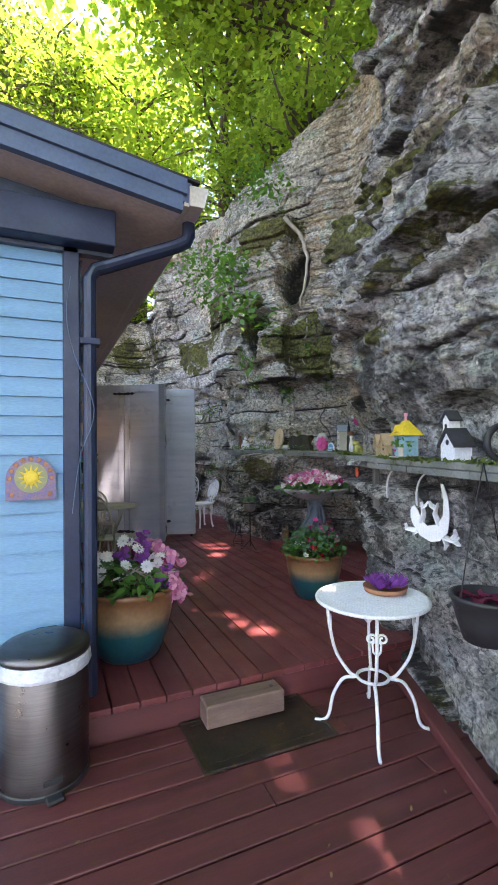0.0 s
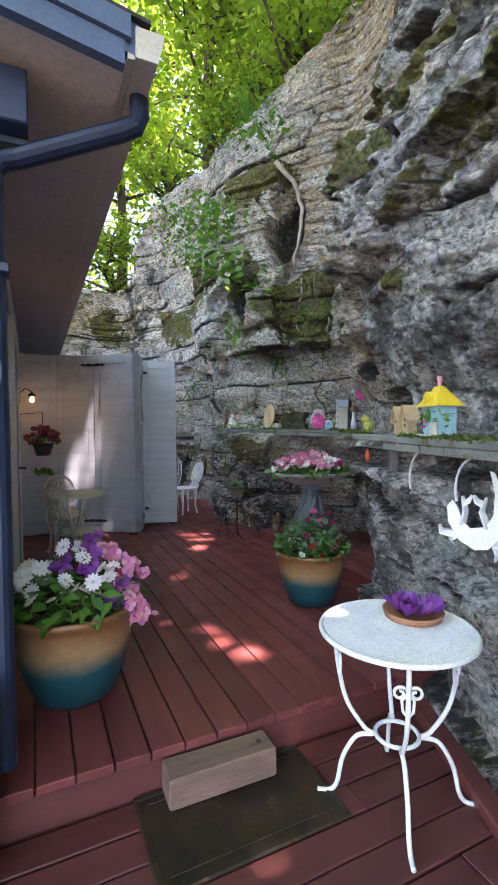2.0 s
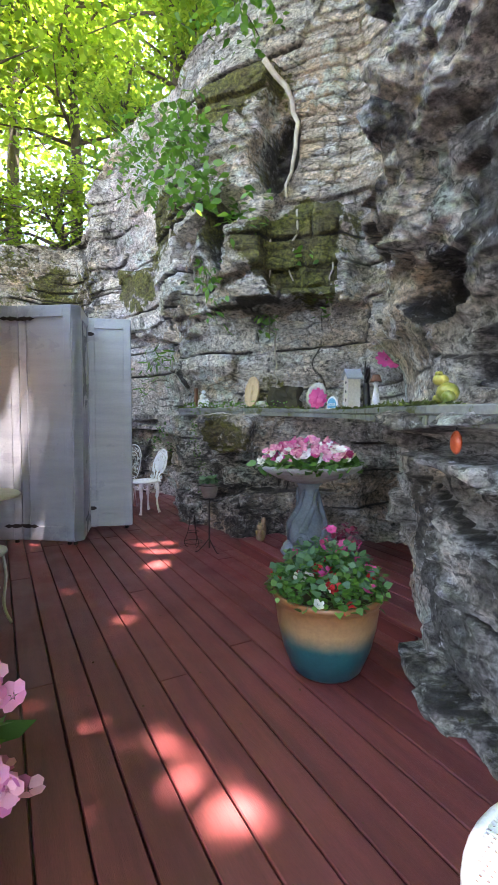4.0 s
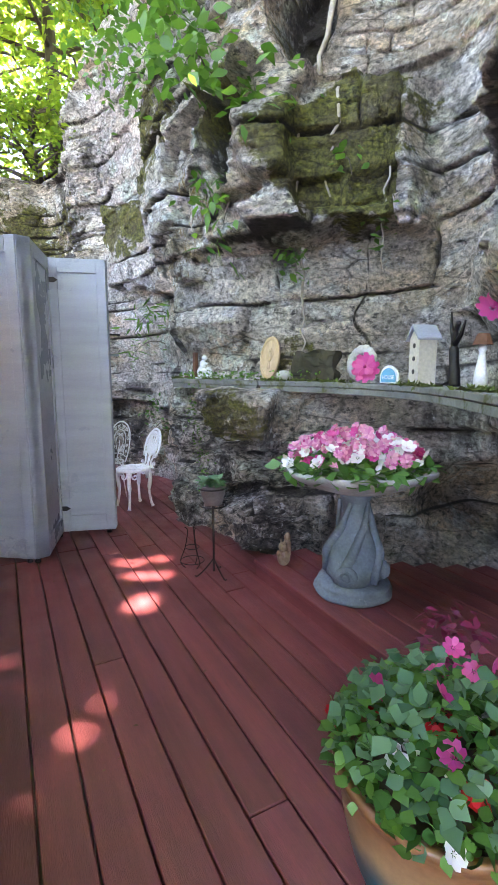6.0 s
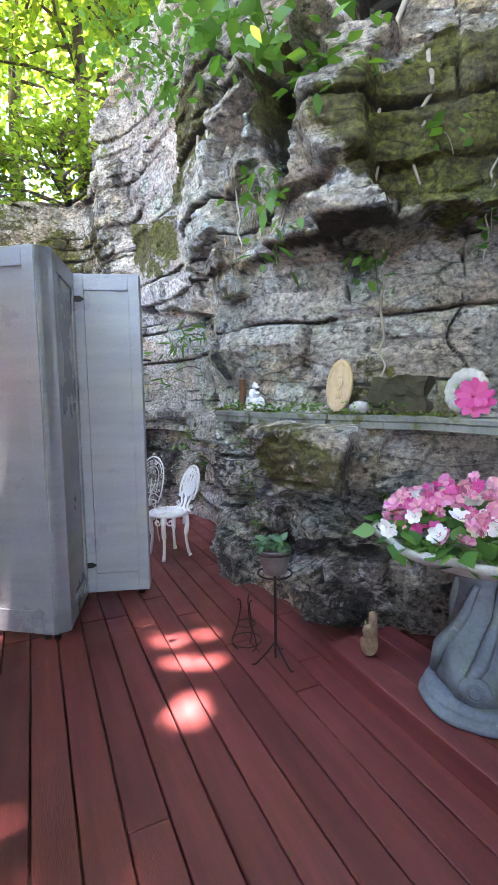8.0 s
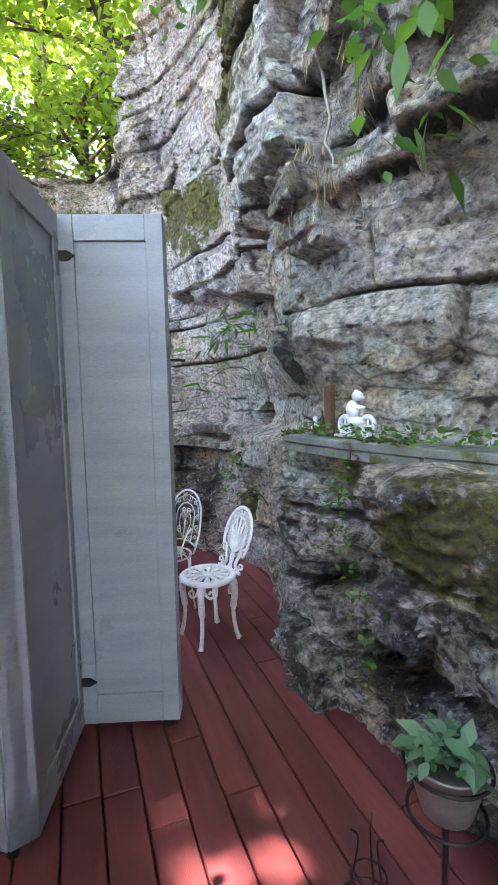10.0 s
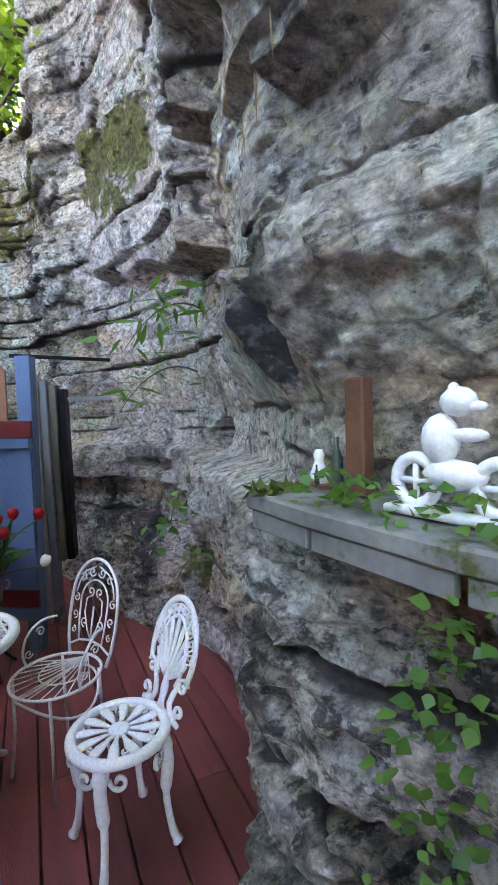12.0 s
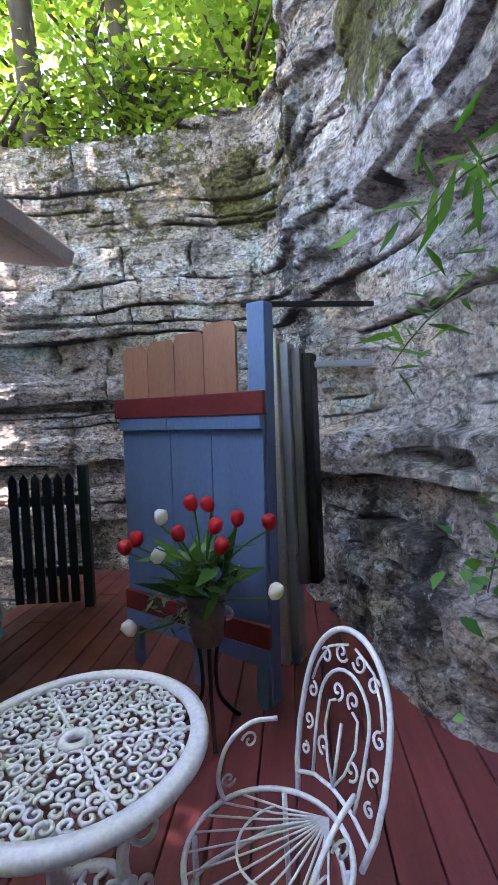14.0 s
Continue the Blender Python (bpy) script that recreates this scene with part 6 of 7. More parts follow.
# ---------- cast garden furniture ----------
def ribbon(pts, w, t, m, closed=False, bm=None):
    """A cast band along points in x and z: w wide in their plane, t thick across it."""
    bm = bm or bmesh.new()
    k = len(pts)
    rings = []
    for i, (x, z) in enumerate(pts):
        a = pts[i - 1] if i or closed else pts[0]
        b = pts[(i + 1) % k] if i < k - 1 or closed else pts[-1]
        dx, dz = b[0] - a[0], b[1] - a[1]
        ln = math.hypot(dx, dz) or 1.0
        nx, nz = -dz / ln, dx / ln
        ww = w[i] if isinstance(w, (list, tuple)) else w
        rings.append([bm.verts.new(m @ Vector((x + nx * ww * f, t * g, z + nz * ww * f))) for f, g in ((-0.5, -0.2), (-0.25, -0.5), (0.25, -0.5), (0.5, -0.2), (0.5, 0.2), (0.25, 0.5), (-0.25, 0.5), (-0.5, 0.2))])
    for i in range(k if closed else k - 1):
        r, q = rings[i], rings[(i + 1) % k]
        for j in range(8):
            bm.faces.new((r[j], r[(j + 1) % 8], q[(j + 1) % 8], q[j]))
    if not closed:
        bm.faces.new(rings[0][::-1])
        bm.faces.new(rings[-1])
    bmesh.ops.recalc_face_normals(bm, faces=bm.faces[:])
    return bm


def fan_chair(m, mat, label):
    c = thing("garden_chair", label, "chair", m, "cast garden chairs")
    rim = lathe([(0.158, 0.414), (0.158, 0.430), (0.168, 0.437), (0.188, 0.436), (0.198, 0.428), (0.199, 0.410), (0.190, 0.404), (0.166, 0.406)], 48)
    bmesh.ops.delete(rim, geom=[f for f in rim.faces if len(f.verts) > 8], context="FACES_ONLY")
    seat = part("seat", rim, mat, c, smooth=True)
    part("boss", lathe([(0.040, 0.418), (0.042, 0.430), (0.03, 0.435), (0.012, 0.440), (0.0001, 0.441)], 20), mat, seat, smooth=True)
    for k in range(12):
        turn_k = Matrix.Translation((0, 0, 0.424)) @ pose(0, 0, 0, 0, 0, 30 * k) @ pose(0, 0, 0, 90)
        petal = [(0.035, 0.0), (0.07, 0.004), (0.105, 0.006), (0.14, 0.004), (0.164, 0.0)]
        part("rib", ribbon(petal, [0.012, 0.020, 0.038, 0.042, 0.030], 0.013, turn_k), mat, seat, smooth=True)
        if k % 2 == 0:
            part("curl", ribbon(spiral(0.125, 0.034, 0.018, 0.005, 250, 560, 10), 0.008, 0.011, turn_k), mat, seat, smooth=True)
    bmx = Matrix.Translation((0, 0.175, 0.425)) @ pose(0, 0, 0, -20) @ Matrix.Diagonal((1.05, 1, 0.95, 1))
    outer = [(0.150 * math.cos(a), 0.245 + 0.20 * math.sin(a)) for a in np.linspace(radians(-28), radians(208), 34)]
    back = part("backrest", ribbon(outer, 0.026, 0.018, bmx), mat, c, smooth=True)
    inner = [(0.092 * math.cos(a), 0.225 + 0.150 * math.sin(a)) for a in np.linspace(radians(-45), radians(225), 30)]
    part("inner_arch", ribbon(inner, 0.015, 0.015, bmx), mat, back, smooth=True)

    def between(f, q):
        """A place between the inner arch (q 0) and the outer band (q 1), at the share f of the turn."""
        a = radians(-5 + 190 * f)
        return ((0.098 + 0.040 * q) * math.cos(a), 0.228 + 0.012 * q + (0.155 + 0.034 * q) * math.sin(a))

    for k in range(11):
        f0, w = k / 11 + 0.006, 0.078
        key = [between(f0, 0.0), between(f0, 0.85), between(f0 + w * 0.8, 0.85), between(f0 + w * 0.8, 0.25), between(f0 + w * 0.38, 0.25), between(f0 + w * 0.38, 0.55)]
        part("key", ribbon(key, 0.0075, 0.011, bmx), mat, back)
    for k in range(9):
        a = radians(22 + 136 * k / 8)
        ln = 0.135 + 0.075 * math.sin(a) ** 2
        pts = [(0.012 * math.cos(a) + ln * f * math.cos(a) * 0.72, 0.125 + ln * f * math.sin(a) * 1.05 + 0.03 * f * f) for f in (0, 0.25, 0.5, 0.75, 0.92, 1.0)]
        part("petal", ribbon(pts, [0.009, 0.013, 0.019, 0.025, 0.020, 0.008], 0.013, bmx), mat, back, smooth=True)
    for s in (-1, 1):
        part("volute", ribbon([(s * x, z) for x, z in spiral(0.118, 0.135, 0.034, 0.006, 20, 470, 18)], 0.013, 0.016, bmx), mat, back, smooth=True)
        part("stay", ribbon([(s * x, z) for x, z in ((0.088, 0.13), (0.066, 0.09), (0.055, 0.05), (0.07, 0.02), (0.10, 0.005), (0.135, 0.0))], [0.020, 0.026, 0.030, 0.028, 0.026, 0.020], 0.017, bmx), mat, back, smooth=True)
        part("volute", ribbon([(s * x, z) for x, z in spiral(0.125, 0.042, 0.030, 0.006, 240, -160, 18)], 0.012, 0.016, bmx), mat, back, smooth=True)
    part("splat", ribbon([(0, -0.005), (0, 0.04), (0, 0.09), (0, 0.15)], [0.07, 0.034, 0.05, 0.022], 0.014, bmx), mat, back, smooth=True)
    for k in range(4):
        leg = part("leg", tube(curve3(turned([(0.165, 0, 0.41), (0.19, 0, 0.33), (0.175, 0, 0.20), (0.192, 0, 0.07), (0.215, 0, 0.012)], k), 5), [0.032] * 4 + [0.024] * 6 + [0.015] * 6 + [0.017] * 3 + [0.022, 0.022], 8), mat, c, smooth=True)
        for s in (-1, 1):
            part("scroll", tube([turned([(0.178 - 0.15 * abs(x), s * (0.012 + x), z)], k)[0] for x, z in spiral(0.052, 0.362, 0.034, 0.007, 170, 560)], 0.009, 6), mat, leg, smooth=True)
    return c


def wire_chair(m, mat, label):
    c = thing("garden_chair", label, "chair", m, "wire garden chairs")
    ring = [(0.182 * math.cos(a), 0.182 * math.sin(a), 0.42) for a in np.linspace(0, 2 * math.pi, 44, endpoint=False)]
    seat = part("seat_ring", tube(ring, 0.0068, 8, closed=True), mat, c, smooth=True)
    for k in range(13):
        a = radians(172 + 196 * k / 12)
        end = Vector((0.18 * math.cos(a), 0.18 * math.sin(a), 0.42))
        hub = Vector((0.0, 0.165, 0.424))
        part("spoke", tube([hub, hub.lerp(end, 0.5) + Vector((0, 0, -0.006)), end], 0.0028, 6), mat, seat, smooth=True)
    half = [(0.105 * math.cos(a), 0.05 + 0.115 * math.sin(a), 0.418) for a in np.linspace(radians(165), radians(375), 20)]
    part("hoop", tube(half, 0.0035, 6), mat, seat, smooth=True)
    bmx = Matrix.Translation((0, 0.165, 0.42)) @ pose(0, 0, 0, -13)

    def ln(name, pts, r, parent):
        return part(name, tube([bmx @ Vector((x, 0, z)) for x, z in pts], r, 7), mat, parent, smooth=True)

    arch = [(0.118, -0.02), (0.142, 0.06), (0.152, 0.15), (0.150, 0.23)] + [(0.147 * math.cos(a), 0.25 + 0.185 * math.sin(a)) for a in np.linspace(0.15, math.pi - 0.15, 18)] + [(-0.150, 0.23), (-0.152, 0.15), (-0.142, 0.06), (-0.118, -0.02)]
    back = ln("back_frame", arch, 0.0076, c)
    ln("inner_arch", [(0.075, 0.065), (0.085, 0.15), (0.088, 0.23)] + [(0.088 * math.cos(a), 0.24 + 0.10 * math.sin(a)) for a in np.linspace(0.1, math.pi - 0.1, 12)] + [(-0.088, 0.23), (-0.085, 0.15), (-0.075, 0.065)], 0.0044, back)
    ln("crossbar", [(-0.135, 0.03), (-0.07, 0.062), (0, 0.072), (0.07, 0.062), (0.135, 0.03)], 0.0052, back)
    ln("heart", [(0.0, 0.072), (0.0, 0.15), (0.0, 0.22)], 0.0045, back)
    for s in (-1, 1):
        for pts in (spiral(0.119, 0.245, 0.020, 0.005, 90, 480, 14), spiral(0.117, 0.17, 0.020, 0.005, 270, -120, 14), spiral(0.032, 0.375, 0.024, 0.005, 200, 620, 14), spiral(0.085, 0.345, 0.020, 0.005, 30, 420, 14), spiral(0.050, 0.145, 0.024, 0.005, 270, 660, 14), spiral(0.028, 0.285, 0.022, 0.005, 250, -140, 14), spiral(0.116, 0.10, 0.016, 0.004, 90, 480, 14)):
            ln("scroll", [(s * x, z) for x, z in pts], 0.0034, back)
        ln("scroll", [(s * x, z) for x, z in ((0.0, 0.075), (0.03, 0.12), (0.055, 0.19), (0.05, 0.25), (0.03, 0.262))], 0.0034, back)
        ln("scroll", [(s * x, z) for x, z in ((0.013, 0.40), (0.05, 0.385), (0.08, 0.37), (0.11, 0.32), (0.125, 0.27))], 0.0034, back)
        arm = part("arm", tube(curve3([(s * 0.145, 0.125, 0.60), (s * 0.172, 0.06, 0.595), (s * 0.187, 0.0, 0.55), (s * 0.184, -0.03, 0.48), (s * 0.178, -0.02, 0.42)], 5), 0.006, 7), mat, c, smooth=True)
        for cx, cz, r0, a0 in ((0.035, 0.47, 0.022, 200), (-0.03, 0.545, 0.024, 20)):
            part("scroll", tube([(s * 0.18, 0.03 - x, z) for x, z in spiral(cx, cz, r0, 0.005, a0, a0 + 420)], 0.0034, 6), mat, arm, smooth=True)
    for k in range(4):
        part("leg", tube(turned([(0.172, 0, 0.42), (0.175, 0, 0.2), (0.20, 0, 0.006)], k), 0.007, 7), mat, c, smooth=True)
    part("brace", tube([(0.165 * math.cos(a), 0.165 * math.sin(a), 0.34 - 0.04 * math.cos(2 * a)) for a in np.linspace(0, 2 * math.pi, 32, endpoint=False)], 0.006, 6, closed=True), mat, c, smooth=True)
    return c


fan_chair(pose(2.58, 7.80, U + 0.002, 0, 0, -76) @ Matrix.Diagonal((0.9, 0.9, 0.97, 1)), WHITE, "white cast metal fan-back garden chair on the red deck")
wire_chair(pose(2.40, 8.27, U + 0.002, 0, 0, -56), WHITE, "white wire garden chair with scrolled arched back")


def lace_table(m, label):
    t = thing("garden_table", label, "table", m)
    rim = lathe([(0.275, 0.652), (0.275, 0.664), (0.30, 0.668), (0.318, 0.66), (0.32, 0.645), (0.312, 0.635), (0.285, 0.645)], 64)
    bmesh.ops.delete(rim, geom=[f for f in rim.faces if len(f.verts) > 8], context="FACES_ONLY")
    part("rim", rim, WHITE, t, smooth=True)
    hub = bmesh.new()
    tube([(0.03 * math.cos(a), 0.03 * math.sin(a), 0.657) for a in np.linspace(0, 2 * math.pi, 20, endpoint=False)], 0.013, 8, hub, closed=True)
    part("hub", hub, WHITE, t, smooth=True)
    lace = bmesh.new()
    q = random.Random(8)
    for i, (r, n) in enumerate(((0.062, 11), (0.098, 16), (0.136, 22), (0.174, 28), (0.212, 34), (0.250, 40))):
        for k in range(n):
            a = 2 * math.pi * (k + 0.5 * (i % 2)) / n
            a0 = math.degrees(a) + q.choice((40, 130, 220, 310))
            turn_by = q.choice((-400, 400))
            rr = 0.021 + q.uniform(-0.002, 0.003)
            tube([(x, y, 0.658) for x, y in spiral(r * math.cos(a), r * math.sin(a), rr, 0.004, a0, a0 + turn_by, 11)], 0.0046, 5, lace, flat=1.3)
    for k in range(6):
        a = 2 * math.pi * k / 6 + 0.2
        tube([(0.04 * math.cos(a), 0.04 * math.sin(a), 0.658), (0.28 * math.cos(a), 0.28 * math.sin(a), 0.658)], 0.0055, 5, lace)
    part("lace_top", lace, WHITE, t, "pierced scrollwork top", smooth=True)
    for k in range(3):
        leg = part("leg", tube(curve3(turned([(0.25, 0, 0.645), (0.21, 0, 0.54), (0.12, 0, 0.40), (0.10, 0, 0.28), (0.17, 0, 0.14), (0.25, 0, 0.05), (0.30, 0, 0.012)], k, 3), 5), [0.014] * 10 + [0.017] * 15 + [0.015] * 6, 8), WHITE, t, smooth=True)
        for cx, cz, r0 in ((0.17, 0.52, 0.05), (0.17, 0.36, 0.05), (0.15, 0.22, 0.04)):
            part("scroll", tube([turned([(x, 0, z)], k, 3)[0] for x, z in spiral(cx, cz, r0, 0.01, 120, 520)], 0.009, 6), WHITE, leg, smooth=True)
    low = lathe([(0.088, 0.264), (0.088, 0.276), (0.10, 0.280), (0.118, 0.276), (0.12, 0.266), (0.10, 0.260)], 32)
    bmesh.ops.delete(low, geom=[f for f in low.faces if len(f.verts) > 8], context="FACES_ONLY")
    low_shelf = part("lower_shelf", low, WHITE, t, smooth=True)
    part("ring", tube([(0.032 * math.cos(a), 0.032 * math.sin(a), 0.27) for a in np.linspace(0, 2 * math.pi, 20, endpoint=False)], 0.009, 6, closed=True), WHITE, low_shelf, smooth=True)
    for k in range(10):
        a = 2 * math.pi * k / 10
        part("bar", tube([(0.035 * math.cos(a), 0.035 * math.sin(a), 0.27), (0.065 * math.cos(a + 0.35), 0.065 * math.sin(a + 0.35), 0.27), (0.095 * math.cos(a + 0.1), 0.095 * math.sin(a + 0.1), 0.27)], 0.008, 6), WHITE, low_shelf, smooth=True)
    return t


lace_table(pose(1.975, 8.28, U + 0.002) @ Matrix.Diagonal((0.94, 0.94, 1, 1)), "round white cast table with a pierced lace top")

tp = thing("tulip_planter", "metal bucket of red and white tulips on an iron stand", "planter", pose(2.08, 9.28, U + 0.002))
for k in range(3):
    part("leg", tube(curve3(turned([(0.05, 0, 0.40), (0.035, 0, 0.25), (0.05, 0, 0.14), (0.12, 0, 0.04), (0.155, 0, 0.006)], k, 3), 4), 0.010, 6), IRON, tp, smooth=True)
part("bucket", lathe([(0.062, 0.40), (0.07, 0.42), (0.088, 0.62), (0.094, 0.625), (0.09, 0.63), (0.08, 0.60), (0.0001, 0.59)], 28), GALV, tp, smooth=True)
for s in (-1, 1):
    part("handle", tube([(s * (0.078 + x), 0, z) for x, z in arc(0.008, 0.53, 0.028, -90, 90, 8)], 0.007, 6), CREAM, tp)
heads_r, heads_w = [], []
for i, (x, y, z, w) in enumerate(((-0.02, -0.05, 1.02, 0), (0.05, -0.03, 1.01, 0), (0.06, -0.1, 0.93, 0), (0.16, -0.02, 0.94, 0), (-0.07, -0.10, 0.90, 0), (0.09, -0.15, 0.86, 0), (0.30, -0.04, 0.93, 0), (-0.30, -0.02, 0.86, 0), (-0.33, -0.05, 0.84, 0), (-0.19, 0.0, 0.95, 1), (0.30, -0.12, 0.66, 1), (-0.30, -0.1, 0.50, 1), (-0.2, -0.06, 0.80, 1))):
    z -= 0.02
    part("stalk", tube(curve3([(x * 0.08, y * 0.2, 0.58), (x * 0.45, y * 0.6, 0.58 + (z - 0.58) * 0.65), (x, y, z)], 4), 0.005, 5), GREENLEAF, tp)
    (heads_w if w else heads_r).append((x, y, z))


def tulips(places, seed):
    b = bmesh.new()
    q = random.Random(seed)
    for p in places:
        m = Matrix.Translation(p) @ pose(0, 0, 0, q.uniform(-30, 30), q.uniform(-30, 30), q.uniform(0, 90))
        lathe([(0.006, -0.005), (0.024, 0.008), (0.031, 0.03), (0.029, 0.05), (0.018, 0.066), (0.008, 0.062)], 12, b, lambda a, z: 1 + (0.14 * math.cos(3 * a) if z > 0.03 else 0), m)
    return b


part("blossoms", tulips(heads_r, 4), REDPETAL, tp, "red tulip heads", smooth=True)
part("blossoms", tulips(heads_w, 5), WHITEPETAL, tp, "white tulip heads", smooth=True)
foliage("leaves", [(rg.gauss(0, 0.05), rg.gauss(-0.02, 0.05), rg.uniform(0.58, 0.80)) for _ in range(60)], 0.24, 61, GREENLEAF, tp, droop=-0.35, shape=0.22)
foliage("fern_fronds", [(rg.uniform(-0.22, 0.05), -0.06 + rg.gauss(0, 0.02), rg.uniform(0.48, 0.68)) for _ in range(80)], 0.07, 62, BLUEGREEN, tp, shape=0.3)

# bistro set beside the cottage
lt = thing("bistro_table", "round cream-green metal bistro table beside the cottage", "table", pose(0.76, 5.55, U + 0.002))
part("top", lathe([(0.29, 0.70), (0.305, 0.703), (0.308, 0.715), (0.30, 0.722), (0.0001, 0.723)], 40), CREAMGREEN, lt, smooth=True)
for k in range(3):
    part("leg", tube(curve3(turned([(0.22, 0, 0.70), (0.20, 0, 0.55), (0.06, 0, 0.38), (0.10, 0, 0.2), (0.23, 0, 0.006)], k, 3), 4), 0.010, 7), CREAMGREEN, lt, smooth=True)


def round_chair(m, label):
    c = thing("bistro_chair", label, "chair", m, "cream bistro chairs")
    part("seat", lathe([(0.185, 0.43), (0.195, 0.435), (0.192, 0.447), (0.15, 0.44), (0.0001, 0.438)], 32), CREAMGREEN, c, smooth=True)
    for k in range(4):
        part("leg", tube(curve3(turned([(0.17, 0, 0.43), (0.185, 0, 0.3), (0.17, 0, 0.12), (0.21, 0, 0.006)], k), 4), 0.009, 7), CREAMGREEN, c, smooth=True)
    bmx = Matrix.Translation((0, 0.17, 0.43)) @ pose(0, 0, 0, -10)
    arch = [(0.17, 0.0), (0.175, 0.2)] + [(0.175 * math.cos(a), 0.24 + 0.21 * math.sin(a)) for a in np.linspace(0.1, math.pi - 0.1, 14)] + [(-0.175, 0.2), (-0.17, 0.0)]
    b = tube([bmx @ Vector((x, 0, z)) for x, z in arch], 0.010, 7)
    for s in (-1, 1):
        for pts in (spiral(0.07, 0.27, 0.06, 0.012, 250, -100), spiral(0.06, 0.12, 0.05, 0.012, 90, 440), [(0.0, 0.0), (0.03, 0.18), (0.1, 0.36)]):
            tube([bmx @ Vector((s * x, 0, z)) for x, z in pts], 0.006, 6, b)
    part("backrest", b, CREAMGREEN, c, smooth=True)
    part("brace", tube([(0.12, -0.12, 0.2), (-0.12, 0.12, 0.2)], 0.006, 6), CREAMGREEN, c)
    return c


round_chair(pose(0.78, 5.10, U + 0.002, 0, 0, 120), "cream metal bistro chair drawn up to the table")
fan_chair(pose(0.72, 6.12, U + 0.002, 0, 0, 10), CREAM, "cream cast fan-back chair behind the bistro table")

lamp = thing("wall_lamp", "small lit wall lantern with a warm bulb", "wall lamp", pose(0.30, 6.55, 1.92))
part("plate", box(-0.012, 0.004, -0.04, 0.04, -0.10, 0.08, 0.004), IRON, lamp)
part("arm", tube(curve3([(0.0, 0, 0.02), (0.06, 0, 0.07), (0.12, 0, 0.03)], 4), 0.007, 6), IRON, lamp)
part("cap", lathe([(0.05, 0.0), (0.03, 0.03), (0.008, 0.045)], 16, m=Matrix.Translation((0.12, 0, -0.015))), IRON, lamp)
glow = material("warm_bulb", (1, 0.6, 0.25))
shader(glow).inputs["Emission Color"].default_value = (1.0, 0.52, 0.16, 1)
shader(glow).inputs["Emission Strength"].default_value = 14.0
part("bulb", lathe([(0.008, -0.018), (0.022, -0.045), (0.024, -0.065), (0.0001, -0.088)], 14, m=Matrix.Translation((0.12, 0, 0))), glow, lamp, "glowing warm bulb", smooth=True)
hb = thing("hanging_basket", "dark basket of trailing burgundy petunias by the wall", "hanging basket", pose(0.52, 6.2, 1.35))
part("pot", lathe([(0.07, -0.10), (0.10, 0.0), (0.105, 0.03), (0.09, 0.03), (0.0001, 0.02)], 20), BLACK, hb, smooth=True)
part("arm", tube([(-0.24, 0, 0.34), (0.0, 0, 0.36), (0.0, 0, 0.03)], 0.005, 5), IRON, hb)
foliage("leaves", np.concatenate((dome(110, 0.15, 0.14, 0.02, 71), dome(90, 0.1, 0.05, -0.3, 72) * np.array((1, 1, 1.0)))), 0.06, 71, GREENLEAF, hb)
part("blossoms", blossoms(dome(50, 0.16, 0.2, 0.02, 73), 0.034, 6, 73, 0.3, (0, -0.7, 0.6)), BURGUNDY, hb, "dark burgundy blossoms")
door = thing("door_1", "dark blue cottage door in a cream frame", "door", kind="structure")
for y0, y1, z0, z1 in ((4.30, 4.40, 0.2, 2.3), (5.25, 5.35, 0.2, 2.3), (4.40, 5.25, 2.2, 2.3)):
    part("frame", box(0.285, 0.325, y0, y1, z0, z1, 0.004), CREAM, door)
part("leaf", box(0.285, 0.31, 4.40, 5.25, 0.2, 2.2), GATE, door, "dark blue door leaf")
part("handle", tube([(0.31, 5.15, 1.2), (0.36, 5.15, 1.2), (0.36, 5.05, 1.2)], 0.009, 6), IRON, door)

# dark picket gate at the back
pg = thing("picket_gate", "dark green picket gate between cottage and rock", "gate", pose(0.30, 10.62, U, 0, 0, 8))
for i in range(6):
    x = 0.02 + i * 0.085
    part("picket", prism([(x, 0.05), (x + 0.062, 0.05), (x + 0.062, 1.0), (x + 0.031, 1.05), (x, 1.0)], -0.02, -0.002), DARKGREEN, pg)
for z in (0.25, 0.80):
    part("rail", box(0, 0.54, 0, 0.03, z, z + 0.07, 0.003), DARKGREEN, pg)
part("post", box(0.54, 0.61, -0.02, 0.05, -0.0, 1.1, 0.004), DARKGREEN, pg)

# hinges of the screen
for hx, hy, hz in ((1.145, 6.955, 2.34), (1.145, 6.955, 0.36)):
    h = part("hinge", box(-0.03, 0.03, -0.006, 0.006, -0.012, 0.012, 0.003, pose(hx, hy, hz, 0, 0, -30)), IRON, screen, "black iron strap hinge")
    for s in (-1, 1):
        d = -22 if s < 0 else -36
        m = pose(hx, hy, hz, 0, 0, d)
        part("strap", prism([(s * 0.01, -0.012), (s * 0.07, -0.022), (s * 0.10, -0.010), (s * 0.13, -0.02), (s * 0.17, 0.0), (s * 0.13, 0.02), (s * 0.10, 0.010), (s * 0.07, 0.022), (s * 0.01, 0.012)], -0.034, -0.029, m=m), IRON, h)
for z in (2.30, 0.42):
    part("hinge", prism([(0, -0.02), (0.05, -0.02), (0.08, 0.0), (0.05, 0.02), (0, 0.02)], -0.03, -0.025, m=pose(1.81, 7.225, z, 0, 0, -18)), IRON, screen, "small black hinge")

